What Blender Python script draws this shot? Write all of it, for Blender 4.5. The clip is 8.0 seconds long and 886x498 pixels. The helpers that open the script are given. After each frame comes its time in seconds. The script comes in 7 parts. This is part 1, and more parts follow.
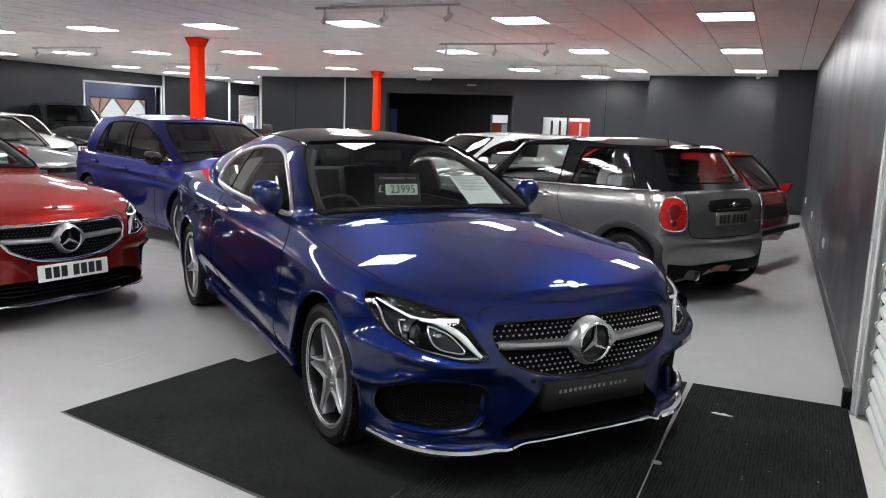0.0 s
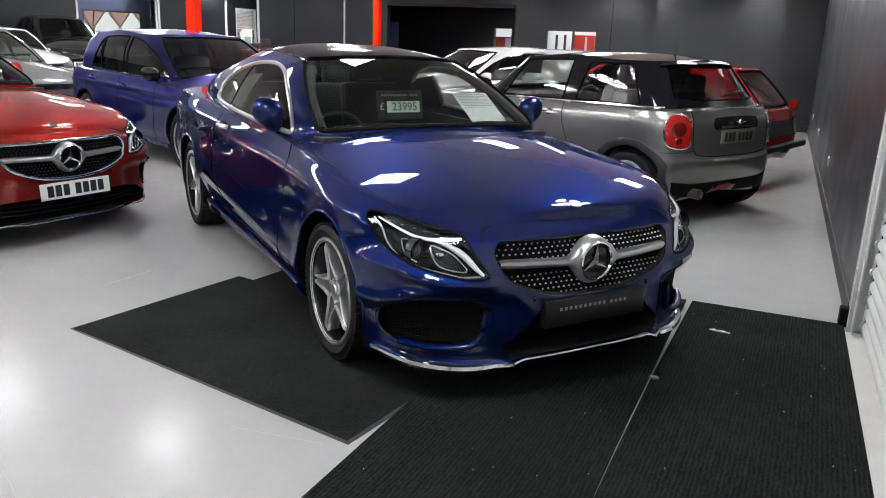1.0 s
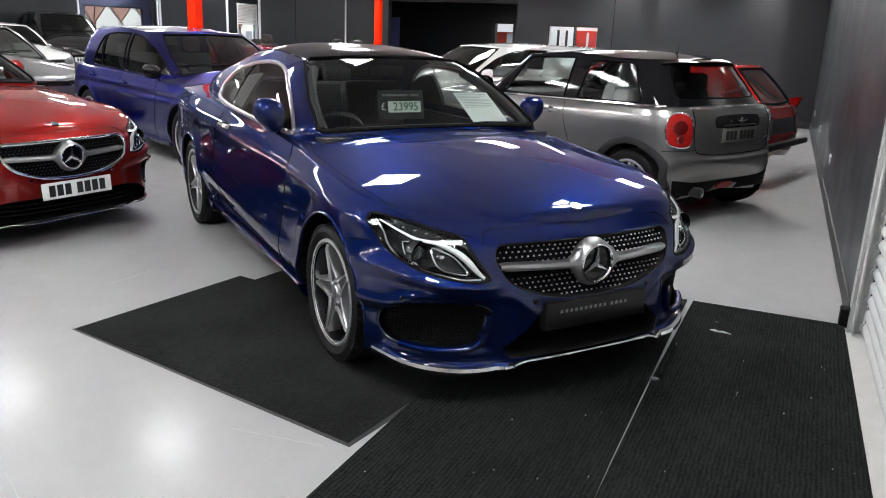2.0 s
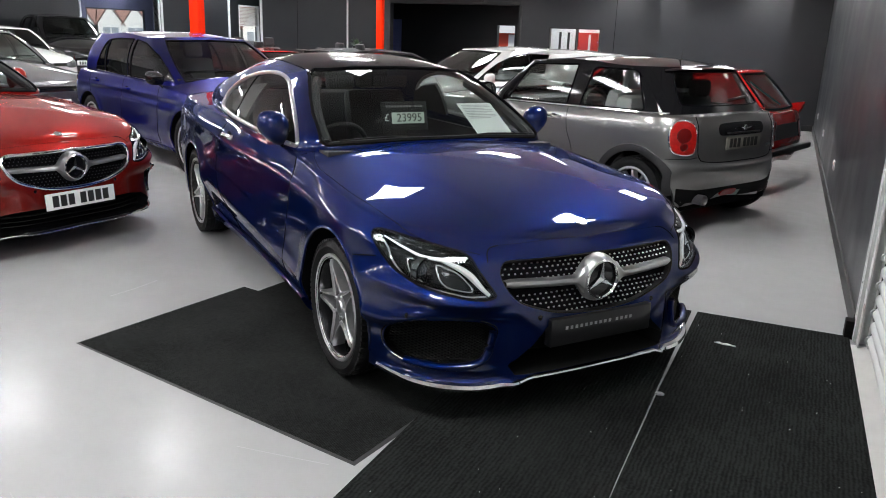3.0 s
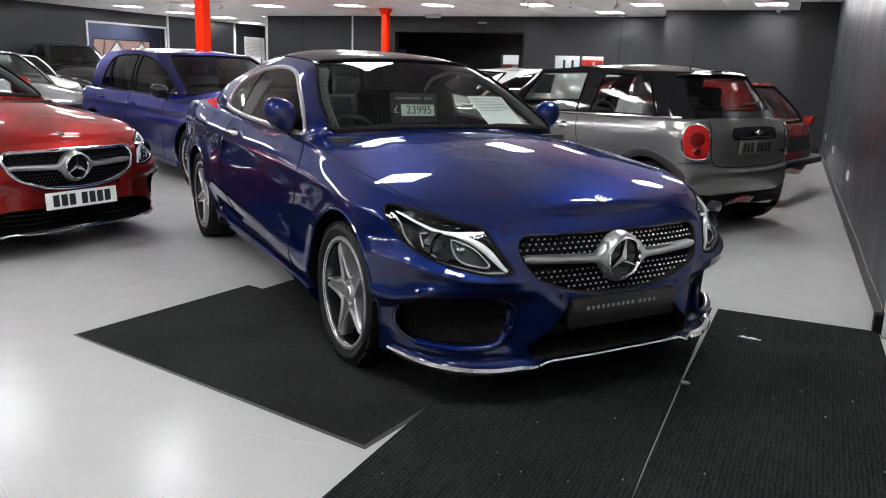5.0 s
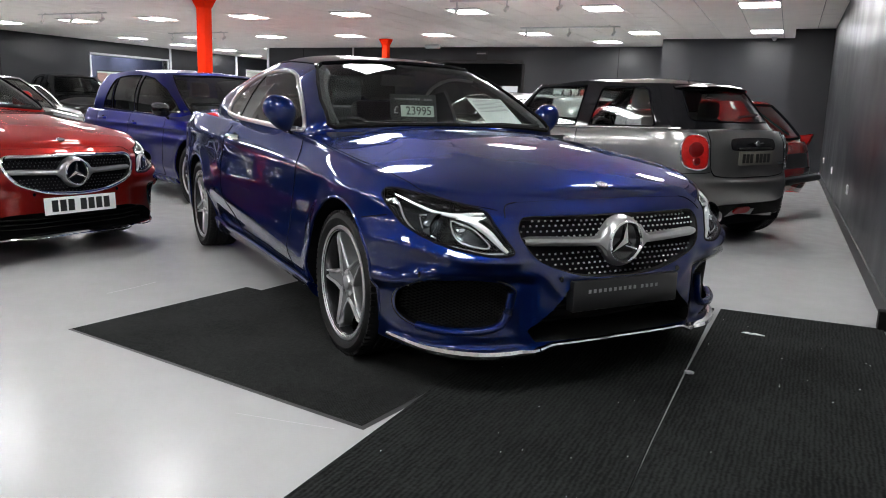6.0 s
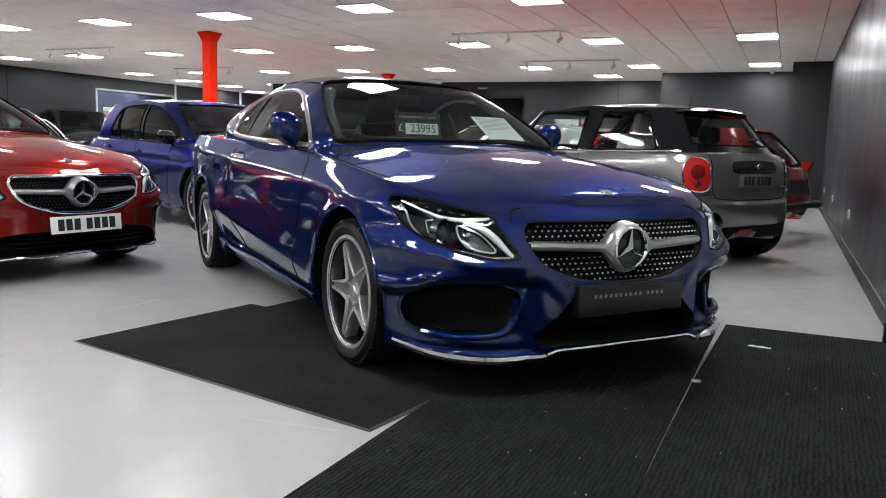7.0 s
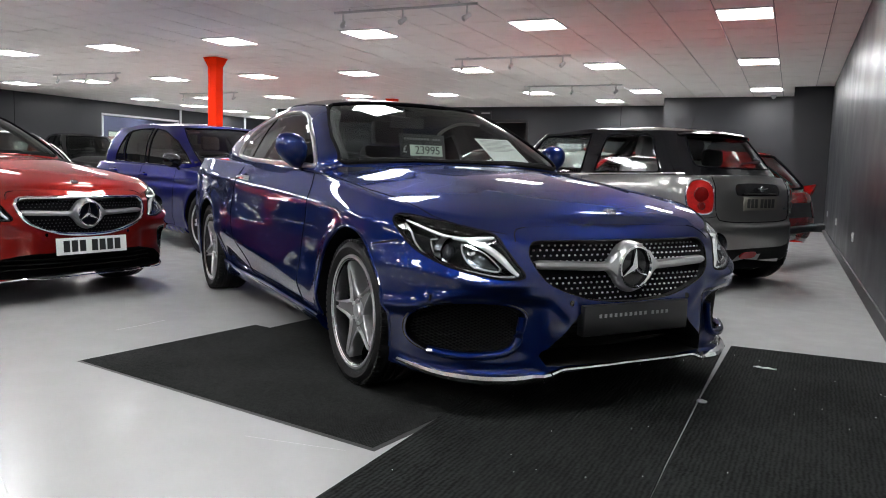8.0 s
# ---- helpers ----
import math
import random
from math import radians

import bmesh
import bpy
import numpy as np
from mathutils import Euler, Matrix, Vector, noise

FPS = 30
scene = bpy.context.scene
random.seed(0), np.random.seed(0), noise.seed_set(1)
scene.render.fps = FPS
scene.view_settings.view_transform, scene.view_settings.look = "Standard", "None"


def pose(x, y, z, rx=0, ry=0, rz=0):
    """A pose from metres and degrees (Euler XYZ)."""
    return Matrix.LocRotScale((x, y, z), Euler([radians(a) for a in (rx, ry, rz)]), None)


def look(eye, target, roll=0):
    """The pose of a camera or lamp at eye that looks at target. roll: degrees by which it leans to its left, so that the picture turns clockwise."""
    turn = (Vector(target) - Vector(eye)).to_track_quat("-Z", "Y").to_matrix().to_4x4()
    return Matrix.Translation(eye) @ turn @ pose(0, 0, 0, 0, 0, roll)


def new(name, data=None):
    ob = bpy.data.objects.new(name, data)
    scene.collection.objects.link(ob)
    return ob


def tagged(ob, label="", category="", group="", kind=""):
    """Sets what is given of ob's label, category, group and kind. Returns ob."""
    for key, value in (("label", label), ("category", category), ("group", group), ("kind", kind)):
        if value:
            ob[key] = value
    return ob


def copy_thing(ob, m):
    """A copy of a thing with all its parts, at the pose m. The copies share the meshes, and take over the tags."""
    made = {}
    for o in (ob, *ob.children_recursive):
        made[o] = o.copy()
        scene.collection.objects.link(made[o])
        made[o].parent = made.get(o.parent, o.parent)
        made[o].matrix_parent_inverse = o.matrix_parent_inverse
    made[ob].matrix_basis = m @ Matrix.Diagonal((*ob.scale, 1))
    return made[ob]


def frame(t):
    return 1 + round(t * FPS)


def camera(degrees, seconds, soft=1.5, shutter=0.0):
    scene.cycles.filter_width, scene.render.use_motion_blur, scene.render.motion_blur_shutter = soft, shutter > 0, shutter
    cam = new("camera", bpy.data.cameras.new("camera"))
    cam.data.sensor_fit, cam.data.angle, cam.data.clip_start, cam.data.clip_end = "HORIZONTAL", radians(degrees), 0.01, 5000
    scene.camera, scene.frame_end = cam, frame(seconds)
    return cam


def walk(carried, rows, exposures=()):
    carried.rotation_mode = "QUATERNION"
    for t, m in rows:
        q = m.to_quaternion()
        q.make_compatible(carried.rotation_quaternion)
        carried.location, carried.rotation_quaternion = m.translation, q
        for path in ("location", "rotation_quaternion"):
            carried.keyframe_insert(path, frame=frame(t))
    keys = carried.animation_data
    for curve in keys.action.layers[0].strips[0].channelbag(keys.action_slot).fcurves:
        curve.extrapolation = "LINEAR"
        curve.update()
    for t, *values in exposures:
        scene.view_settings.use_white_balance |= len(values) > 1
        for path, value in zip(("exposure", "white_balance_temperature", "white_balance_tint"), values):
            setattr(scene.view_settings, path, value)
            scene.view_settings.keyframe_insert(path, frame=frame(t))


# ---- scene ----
cam = camera(60.2, 8.0, soft=1.0)
PATH = [
    (0, (-0.259, 0.184, 1.45), (-1.04, 1.998, 1.131), 2.2),
    (0.5, (-0.257, 0.182, 1.455), (-1.023, 1.967, 0.977), 2.2),
    (1, (-0.259, 0.182, 1.456), (-1.02, 1.955, 0.927), 2.2),
    (1.5, (-0.258, 0.179, 1.462), (-1.019, 1.948, 0.923), 2.2),
    (3, (-0.283, 0.201, 1.551), (-1.049, 1.967, 1.008), 2.1),
    (3.5, (-0.31, 0.198, 1.559), (-1.079, 1.963, 1.02), 2.0),
    (4, (-0.335, 0.207, 1.503), (-1.107, 1.978, 0.985), 2.0),
    (4.5, (-0.349, 0.239, 1.41), (-1.127, 2.014, 0.92), 2.0),
    (5.8, (-0.346, 0.27, 1.107), (-1.14, 2.065, 0.726), 1.8),
    (6, (-0.336, 0.25, 1.081), (-1.132, 2.049, 0.719), 1.8),
    (6.5, (-0.339, 0.24, 1.019), (-1.142, 2.045, 0.706), 1.8),
    (7, (-0.336, 0.216, 0.962), (-1.144, 2.026, 0.696), 1.7),
    (7.5, (-0.337, 0.21, 0.947), (-1.151, 2.023, 0.718), 1.7),
    (8, (-0.338, 0.205, 0.941), (-1.158, 2.018, 0.739), 1.7),
]
walk(cam, [(t, look(eye, aim, lean)) for t, eye, aim, lean in PATH])

# ---------------------------------------------------------------- world and exposure
world = bpy.data.worlds.new("world")
scene.world = world
world.use_nodes = True
_nt = world.node_tree
_sky = _nt.nodes.new("ShaderNodeTexSky")
_sky.sky_type = "NISHITA"
_sky.sun_disc = False
_sky.sun_elevation = radians(35)
_sky.sun_rotation = radians(122)
_nt.links.new(_sky.outputs[0], _nt.nodes["Background"].inputs[0])
_nt.nodes["Background"].inputs[1].default_value = 0.15
sun = new("sun", bpy.data.lights.new("sun", "SUN"))
sun.data.energy, sun.data.angle, sun.data.color = 5.0, radians(10), (1, 0.96, 0.9)
sun.matrix_world = look((40, -25, 40), (0, 0, 0))
PANEL = 50.0          # strength of the ceiling panels
PANEL_EAST = 60.0     # strength of the long-wall panels, raised to brighten the floor below them
RED = 650.0           # unseen red uplighter that tints the ceiling
scene.view_settings.exposure = 0.0


# ---------------------------------------------------------------- materials
def mat(name, color, rough=0.5, metal=0.0, coat=0.0, coat_rough=0.03, spec=0.5, var=0.0, scale=8.0, bump=0.0, bump_scale=60.0,
        rvar=0.0, emit=0.0, trans=0.0, anis=0.0):
    m = bpy.data.materials.new(name)
    m.use_nodes = True
    nt = m.node_tree
    b = nt.nodes["Principled BSDF"]
    b.inputs["Base Color"].default_value = (*color, 1)
    b.inputs["Roughness"].default_value = rough
    b.inputs["Metallic"].default_value = metal
    b.inputs["Coat Weight"].default_value = coat
    b.inputs["Coat Roughness"].default_value = coat_rough
    b.inputs["Specular IOR Level"].default_value = spec
    b.inputs["Transmission Weight"].default_value = trans
    if emit:
        b.inputs["Emission Color"].default_value = (*color, 1)
        b.inputs["Emission Strength"].default_value = emit
    if var or rvar or bump:
        tc = nt.nodes.new("ShaderNodeTexCoord")
    if var or rvar:
        n1 = nt.nodes.new("ShaderNodeTexNoise")
        n1.inputs["Scale"].default_value = scale
        n1.inputs["Detail"].default_value = 6
        nt.links.new(tc.outputs["Object"], n1.inputs["Vector"])
    if var:
        mx = nt.nodes.new("ShaderNodeMix")
        mx.data_type = "RGBA"
        mx.inputs[6].default_value = (*[c * (1 - var) for c in color], 1)
        mx.inputs[7].default_value = (*[min(1, c * (1 + var)) for c in color], 1)
        nt.links.new(n1.outputs["Fac"], mx.inputs[0])
        nt.links.new(mx.outputs[2], b.inputs["Base Color"])
    if rvar:
        mr = nt.nodes.new("ShaderNodeMapRange")
        mr.inputs[1].default_value, mr.inputs[2].default_value = 0.3, 0.7
        mr.inputs[3].default_value, mr.inputs[4].default_value = max(0, rough - rvar), rough + rvar
        nt.links.new(n1.outputs["Fac"], mr.inputs[0])
        nt.links.new(mr.outputs[0], b.inputs["Roughness"])
    if bump:
        n2 = nt.nodes.new("ShaderNodeTexNoise")
        n2.inputs["Scale"].default_value = bump_scale
        n2.inputs["Detail"].default_value = 4
        nt.links.new(tc.outputs["Object"], n2.inputs["Vector"])
        bp = nt.nodes.new("ShaderNodeBump")
        bp.inputs["Strength"].default_value = bump
        bp.inputs["Distance"].default_value = 0.01
        nt.links.new(n2.outputs["Fac"], bp.inputs["Height"])
        nt.links.new(bp.outputs[0], b.inputs["Normal"])
    return m


def paint(name, color, metal=0.45, rough=0.32):
    """Car paint: flaked base under a clear coat; the flakes keep their colour towards grazing angles."""
    m = mat(name, color, rough, metal, coat=1.0, coat_rough=0.012, spec=0.0)
    nt = m.node_tree
    b = nt.nodes["Principled BSDF"]
    b.inputs["Coat IOR"].default_value = 1.52
    tint = []
    for c in color:
        fall = (c + (1 - c) * 0.0656 - 1.25 * c) / 0.016
        tint.append(min(1.0, 1 - fall * 0.0566 / (c + (1 - c) * 0.4727)))
    b.inputs["Specular Tint"].default_value = (*tint, 1)
    tc = nt.nodes.new("ShaderNodeTexCoord")
    fl = nt.nodes.new("ShaderNodeTexVoronoi")
    fl.inputs["Scale"].default_value = 900
    nt.links.new(tc.outputs["Object"], fl.inputs["Vector"])
    mx = nt.nodes.new("ShaderNodeMix")
    mx.data_type = "RGBA"
    mx.inputs[6].default_value = (*[c * 0.8 for c in color], 1)
    mx.inputs[7].default_value = (*[min(1, c * 1.25) for c in color], 1)
    nt.links.new(fl.outputs["Color"], mx.inputs[0])
    nt.links.new(mx.outputs[2], b.inputs["Base Color"])
    return m


def glass(name, tint, ior=1.5, gloss_rough=0.0):
    """A thin pane: tinted see-through with a mirror gloss that grows towards grazing angles."""
    m = bpy.data.materials.new(name)
    m.use_nodes = True
    nt = m.node_tree
    nt.nodes.remove(nt.nodes["Principled BSDF"])
    tr = nt.nodes.new("ShaderNodeBsdfTransparent")
    tr.inputs[0].default_value = (*tint, 1)
    gl = nt.nodes.new("ShaderNodeBsdfGlossy")
    gl.inputs["Roughness"].default_value = gloss_rough
    lw = nt.nodes.new("ShaderNodeLayerWeight")
    lw.inputs["Blend"].default_value = 0.5
    f0 = ((ior - 1) / (ior + 1)) ** 2
    pw, sc_ = nt.nodes.new("ShaderNodeMath"), nt.nodes.new("ShaderNodeMath")
    pw.operation, sc_.operation = "POWER", "MULTIPLY_ADD"
    pw.inputs[1].default_value = 5.0
    sc_.inputs[1].default_value, sc_.inputs[2].default_value = 1 - f0, f0
    mx = nt.nodes.new("ShaderNodeMixShader")
    nt.links.new(lw.outputs["Facing"], pw.inputs[0])
    nt.links.new(pw.outputs[0], sc_.inputs[0])
    nt.links.new(sc_.outputs[0], mx.inputs[0])
    nt.links.new(tr.outputs[0], mx.inputs[1])
    nt.links.new(gl.outputs[0], mx.inputs[2])
    nt.links.new(mx.outputs[0], nt.nodes["Material Output"].inputs[0])
    return m


M = dict(
    blue=paint("blue metallic paint", (0.0006, 0.0078, 0.067), 0.94, 0.46),
    hatch_blue=paint("bright blue paint", (0.0008, 0.0030, 0.096), 0.92, 0.40),
    red=paint("deep red paint", (0.19, 0.010, 0.008), 0.75, 0.42),
    silver=paint("grey silver paint", (0.235, 0.231, 0.224), 0.85, 0.30),
    grey=paint("mid grey paint", (0.11, 0.11, 0.118), 0.7, 0.36),
    white=paint("white paint", (0.60, 0.60, 0.59), 0.0, 0.4),
    black=paint("black paint", (0.008, 0.008, 0.009), 0.0, 0.3),
    classic_red=paint("bright red solid paint", (0.31, 0.008, 0.008), 0.0, 0.3),
    pale=paint("pale silver grey paint", (0.5, 0.51, 0.5), 0.4, 0.35),
    fabric=mat("black roof fabric", (0.02, 0.02, 0.022), 0.8, bump=0.3, bump_scale=400),
    mirror_cap=mat("brushed dark chrome", (0.30, 0.30, 0.31), 0.16, 1.0),
    chrome=mat("chrome", (0.82, 0.83, 0.84), 0.07, 1.0),
    brushed=mat("fine brushed silver", (0.40, 0.405, 0.41), 0.42, 1.0, var=0.12, scale=30),
    satin=mat("satin silver metal", (0.62, 0.63, 0.64), 0.28, 1.0),
    alloy=mat("machined grey alloy", (0.60, 0.60, 0.61), 0.36, 0.85, rvar=0.05, scale=30),
    barrel=mat("grey wheel barrel", (0.085, 0.085, 0.09), 0.22, 0.95),
    alloy_mid=mat("grey painted alloy", (0.20, 0.20, 0.205), 0.32, 0.8),
    alloy_dark=mat("dark grey alloy", (0.045, 0.045, 0.047), 0.35, 0.7),
    rubber=mat("tyre rubber", (0.008, 0.008, 0.0085), 0.62, spec=0.18, var=0.25, scale=25, bump=0.15, bump_scale=120),
    plastic=mat("black plastic", (0.012, 0.012, 0.013), 0.45, var=0.2, scale=40),
    gap=mat("dark panel gap", (0.003, 0.003, 0.004), 0.9, spec=0.08),
    roof_black=mat("black roof panel", (0.006, 0.006, 0.007), 0.10, spec=0.10),
    gloss_black=mat("gloss black trim", (0.006, 0.006, 0.007), 0.05, spec=0.35),
    interior=mat("dark cabin trim", (0.02, 0.02, 0.021), 0.6, var=0.2, scale=30, bump=0.1, bump_scale=300),
    leather=mat("black leather", (0.018, 0.018, 0.019), 0.45, bump=0.15, bump_scale=200),
    glass=glass("windscreen glass", (0.52, 0.57, 0.55), 1.45),
    glass_clear=glass("clear window glass", (0.86, 0.90, 0.88), 1.5),
    glass_side=glass("side glass", (0.74, 0.78, 0.76), 1.5),
    glass_screen=glass("tinted screen", (0.40, 0.43, 0.42), 1.6),
    lamp_white=mat("milky light guide", (0.85, 0.87, 0.88), 0.2, coat=1.0),
    lamp_grey=mat("frosted light guide", (0.56, 0.58, 0.58), 0.25, coat=1.0),
    lamp_glass=mat("dark projector glass", (0.03, 0.035, 0.04), 0.03, coat=1.0),
    lamp_housing=mat("grey lamp housing", (0.09, 0.095, 0.1), 0.3, 0.5),
    lamp_bowl=mat("dark chromed lamp bowl", (0.085, 0.095, 0.10), 0.13, 1.0, var=0.6, scale=45, bump=0.25, bump_scale=35),
    seat_grey=mat("light grey seat cloth", (0.22, 0.22, 0.22), 0.7, bump=0.2, bump_scale=200),
    track=mat("pale grey metal track", (0.70, 0.70, 0.69), 0.45),
    glass_pale=mat("pale window pane", (0.3, 0.33, 0.36), 0.1),
    mesh_black=mat("matt black grille mesh", (0.006, 0.006, 0.006), 0.7, spec=0.1),
    plate_black=mat("black plate", (0.008, 0.008, 0.009), 0.3, spec=0.3),
    dim_ink=mat("dim grey print", (0.17, 0.17, 0.175), 0.4),
    grey_ink=mat("grey print", (0.35, 0.35, 0.35), 0.5),
    glass_dark=glass("tinted glass", (0.22, 0.25, 0.24), 1.5),
    privacy=glass("privacy glass", (0.07, 0.08, 0.08), 1.5),
    lens=glass("lamp lens", (0.9, 0.92, 0.93), 1.45),
    lamp_red=mat("red lamp lens", (0.36, 0.006, 0.005), 0.3, coat=1.0, coat_rough=0.02, spec=0.2, var=0.55, scale=38),
    lamp_deep=mat("deep red lamp lens", (0.12, 0.002, 0.002), 0.12, coat=1.0),
    plate_white=mat("white number plate", (0.78, 0.78, 0.76), 0.35),
    # yellow rear plate; the shade on the tailgate is put into its colour
    plate_yellow_shaded=mat("yellow number plate with shade in its colour", (0.17, 0.165, 0.14), 0.5),
    ink=mat("black ink", (0.01, 0.01, 0.01), 0.5),
    paper=mat("white paper", (0.75, 0.78, 0.76), 0.6),
    lcd=mat("pale green price strip", (0.78, 0.90, 0.78), 0.4),
    orange=mat("orange red column paint", (0.86, 0.026, 0.002), 0.6, var=0.05, scale=3, rvar=0.06, spec=0.06),
    steel_white=mat("off-white coated steel", (0.62, 0.63, 0.62), 0.35, var=0.08, scale=6, rvar=0.1),
    frame_white=mat("white painted frame", (0.72, 0.73, 0.74), 0.4, var=0.05, scale=5),
)


# ---------------------------------------------------------------- mesh helpers
from mathutils.bvhtree import BVHTree
from mathutils.interpolate import poly_3d_calc
from mathutils.geometry import delaunay_2d_cdt


def part(name, bm, material, parent=None, label="", sharp=32):
    """Links a bmesh as one mesh object under a thing or a part."""
    bmesh.ops.recalc_face_normals(bm, faces=bm.faces)
    me = bpy.data.meshes.new(name)
    bm.to_mesh(me)
    bm.free()
    for f in me.polygons:
        f.use_smooth = True
    me.set_sharp_from_angle(angle=radians(sharp))
    for m in (material if isinstance(material, (list, tuple)) else [material]):
        me.materials.append(m)
    ob = new(name, me)
    if parent is not None:
        ob.parent = parent
    if label:
        tagged(ob, label)
    return ob


def thing(name, m, label, category, group="", kind=""):
    """An Empty at the base of a thing; its parts are its children."""
    ob = new(name)
    ob.empty_display_size = 0.1
    ob.matrix_world = m
    return tagged(ob, label, category, group, kind)


def box(bm, x0, x1, y0, y1, z0, z1, bevel=0.0, m=None):
    vs = [bm.verts.new((x, y, z)) for x in (x0, x1) for y in (y0, y1) for z in (z0, z1)]
    fs = [bm.faces.new([vs[i] for i in q]) for q in ((0, 1, 3, 2), (4, 6, 7, 5), (0, 4, 5, 1), (2, 3, 7, 6), (0, 2, 6, 4), (1, 5, 7, 3))]
    if m is not None:
        for v in vs:
            v.co = m @ v.co
    if bevel:
        es = list({e for f in fs for e in f.edges})
        bmesh.ops.bevel(bm, geom=es, offset=bevel, segments=2, profile=0.5, affect="EDGES")
    return bm


def boxed(name, dims, material, parent=None, label="", bevel=0.0, m=None):
    return part(name, box(bmesh.new(), *dims, bevel, m), material, parent, label)


def lathe(bm, prof, n=48, m=None, closed=False):
    """Turns a profile of (radius, y) round the y axis."""
    rings = []
    for k in range(n):
        a = 2 * math.pi * k / n
        rings.append([bm.verts.new((r * math.cos(a), y, r * math.sin(a))) for r, y in prof])
    cnt = len(prof)
    for k in range(n):
        a, b = rings[k], rings[(k + 1) % n]
        for i in range(cnt if closed else cnt - 1):
            j = (i + 1) % cnt
            bm.faces.new((a[i], a[j], b[j], b[i]))
    if m is not None:
        for ring in rings:
            for v in ring:
                v.co = m @ v.co
    return bm


def tube(bm, path, radius, n=6, closed=False, flat=1.0, radii=None):
    """A round (or flattened) rod along a path."""
    pts = [Vector(p) for p in path]
    rings, up = [], Vector((0.13, 0.21, 0.97))
    cnt = len(pts)
    for i, p in enumerate(pts):
        a = pts[(i - 1) % cnt] if closed or i else p
        b = pts[(i + 1) % cnt] if closed or i < cnt - 1 else p
        d = (b - a)
        d = d.normalized() if d.length > 1e-9 else Vector((1, 0, 0))
        s = d.cross(up)
        s = s.normalized() if s.length > 1e-6 else Vector((0, 1, 0))
        u = s.cross(d)
        r = radii[i] if radii else radius
        rings.append([bm.verts.new(p + (s * math.cos(2 * math.pi * k / n) * r + u * math.sin(2 * math.pi * k / n) * r * flat)) for k in range(n)])
    for i in range(cnt if closed else cnt - 1):
        a, b = rings[i], rings[(i + 1) % cnt]
        for k in range(n):
            bm.faces.new((a[k], a[(k + 1) % n], b[(k + 1) % n], b[k]))
    if not closed:
        bm.faces.new(rings[0])
        bm.faces.new(rings[-1])
    return bm


def pchip(pts, x):
    """Smooth monotone curve through a few control points."""
    xs, ys = np.array([p[0] for p in pts], float), np.array([p[1] for p in pts], float)
    h, d = np.diff(xs), np.diff(ys) / np.diff(xs)
    m = np.zeros(len(xs))
    for i in range(1, len(xs) - 1):
        if d[i - 1] * d[i] > 0:
            a, b = 2 * h[i] + h[i - 1], h[i] + 2 * h[i - 1]
            m[i] = (a + b) / (a / d[i - 1] + b / d[i])
    m[0], m[-1] = d[0], d[-1]
    x = np.clip(np.asarray(x, float), xs[0], xs[-1])
    k = np.clip(np.searchsorted(xs, x) - 1, 0, len(h) - 1)
    t = (x - xs[k]) / h[k]
    return ((2 * t ** 3 - 3 * t ** 2 + 1) * ys[k] + (t ** 3 - 2 * t ** 2 + t) * h[k] * m[k]
            + (-2 * t ** 3 + 3 * t ** 2) * ys[k + 1] + (t ** 3 - t ** 2) * h[k] * m[k + 1])


def ring(ctrl, n=8):
    """A closed smooth outline through control points (centripetal-like rounding)."""
    out, c = [], len(ctrl)
    for i in range(c):
        p0, p1, p2, p3 = (np.array(ctrl[(i + k) % c], float) for k in (-1, 0, 1, 2))
        for j in range(n):
            t = j / n
            m1, m2 = (p2 - p0) * 0.5, (p3 - p1) * 0.5
            lim = np.linalg.norm(p2 - p1)
            m1 *= min(1, lim / (np.linalg.norm(m1) + 1e-9))
            m2 *= min(1, lim / (np.linalg.norm(m2) + 1e-9))
            out.append(tuple((2 * t ** 3 - 3 * t * t + 1) * p1 + (t ** 3 - 2 * t * t + t) * m1 + (3 * t * t - 2 * t ** 3) * p2 + (t ** 3 - t * t) * m2))
    return out


def straight(ctrl, n=8):
    """A closed outline of straight sides."""
    out, c = [], len(ctrl)
    for i in range(c):
        a, b = np.array(ctrl[i], float), np.array(ctrl[(i + 1) % c], float)
        out += [tuple(a + (b - a) * j / n) for j in range(n)]
    return out


def circle2(cx, cz, r, n=64):
    return [(cx + r * math.cos(2 * math.pi * k / n), cz + r * math.sin(2 * math.pi * k / n)) for k in range(n)]


def inside(poly, x, y):
    """Which of the points lie in the outline."""
    p = np.array(poly)
    x, y = np.asarray(x)[:, None], np.asarray(y)[:, None]
    x0, y0 = p[:, 0], p[:, 1]
    x1, y1 = np.roll(x0, -1), np.roll(y0, -1)
    cond = (y0 > y) != (y1 > y)
    with np.errstate(divide="ignore", invalid="ignore"):
        xi = (x1 - x0) * (y - y0) / (y1 - y0) + x0
    return (np.sum(cond & (x < xi), axis=1) % 2) == 1


AXES = dict(front=(1, 2, 0, 1), rear=(1, 2, 0, -1), left=(0, 2, 1, 1), right=(0, 2, 1, -1), top=(0, 1, 2, 1))


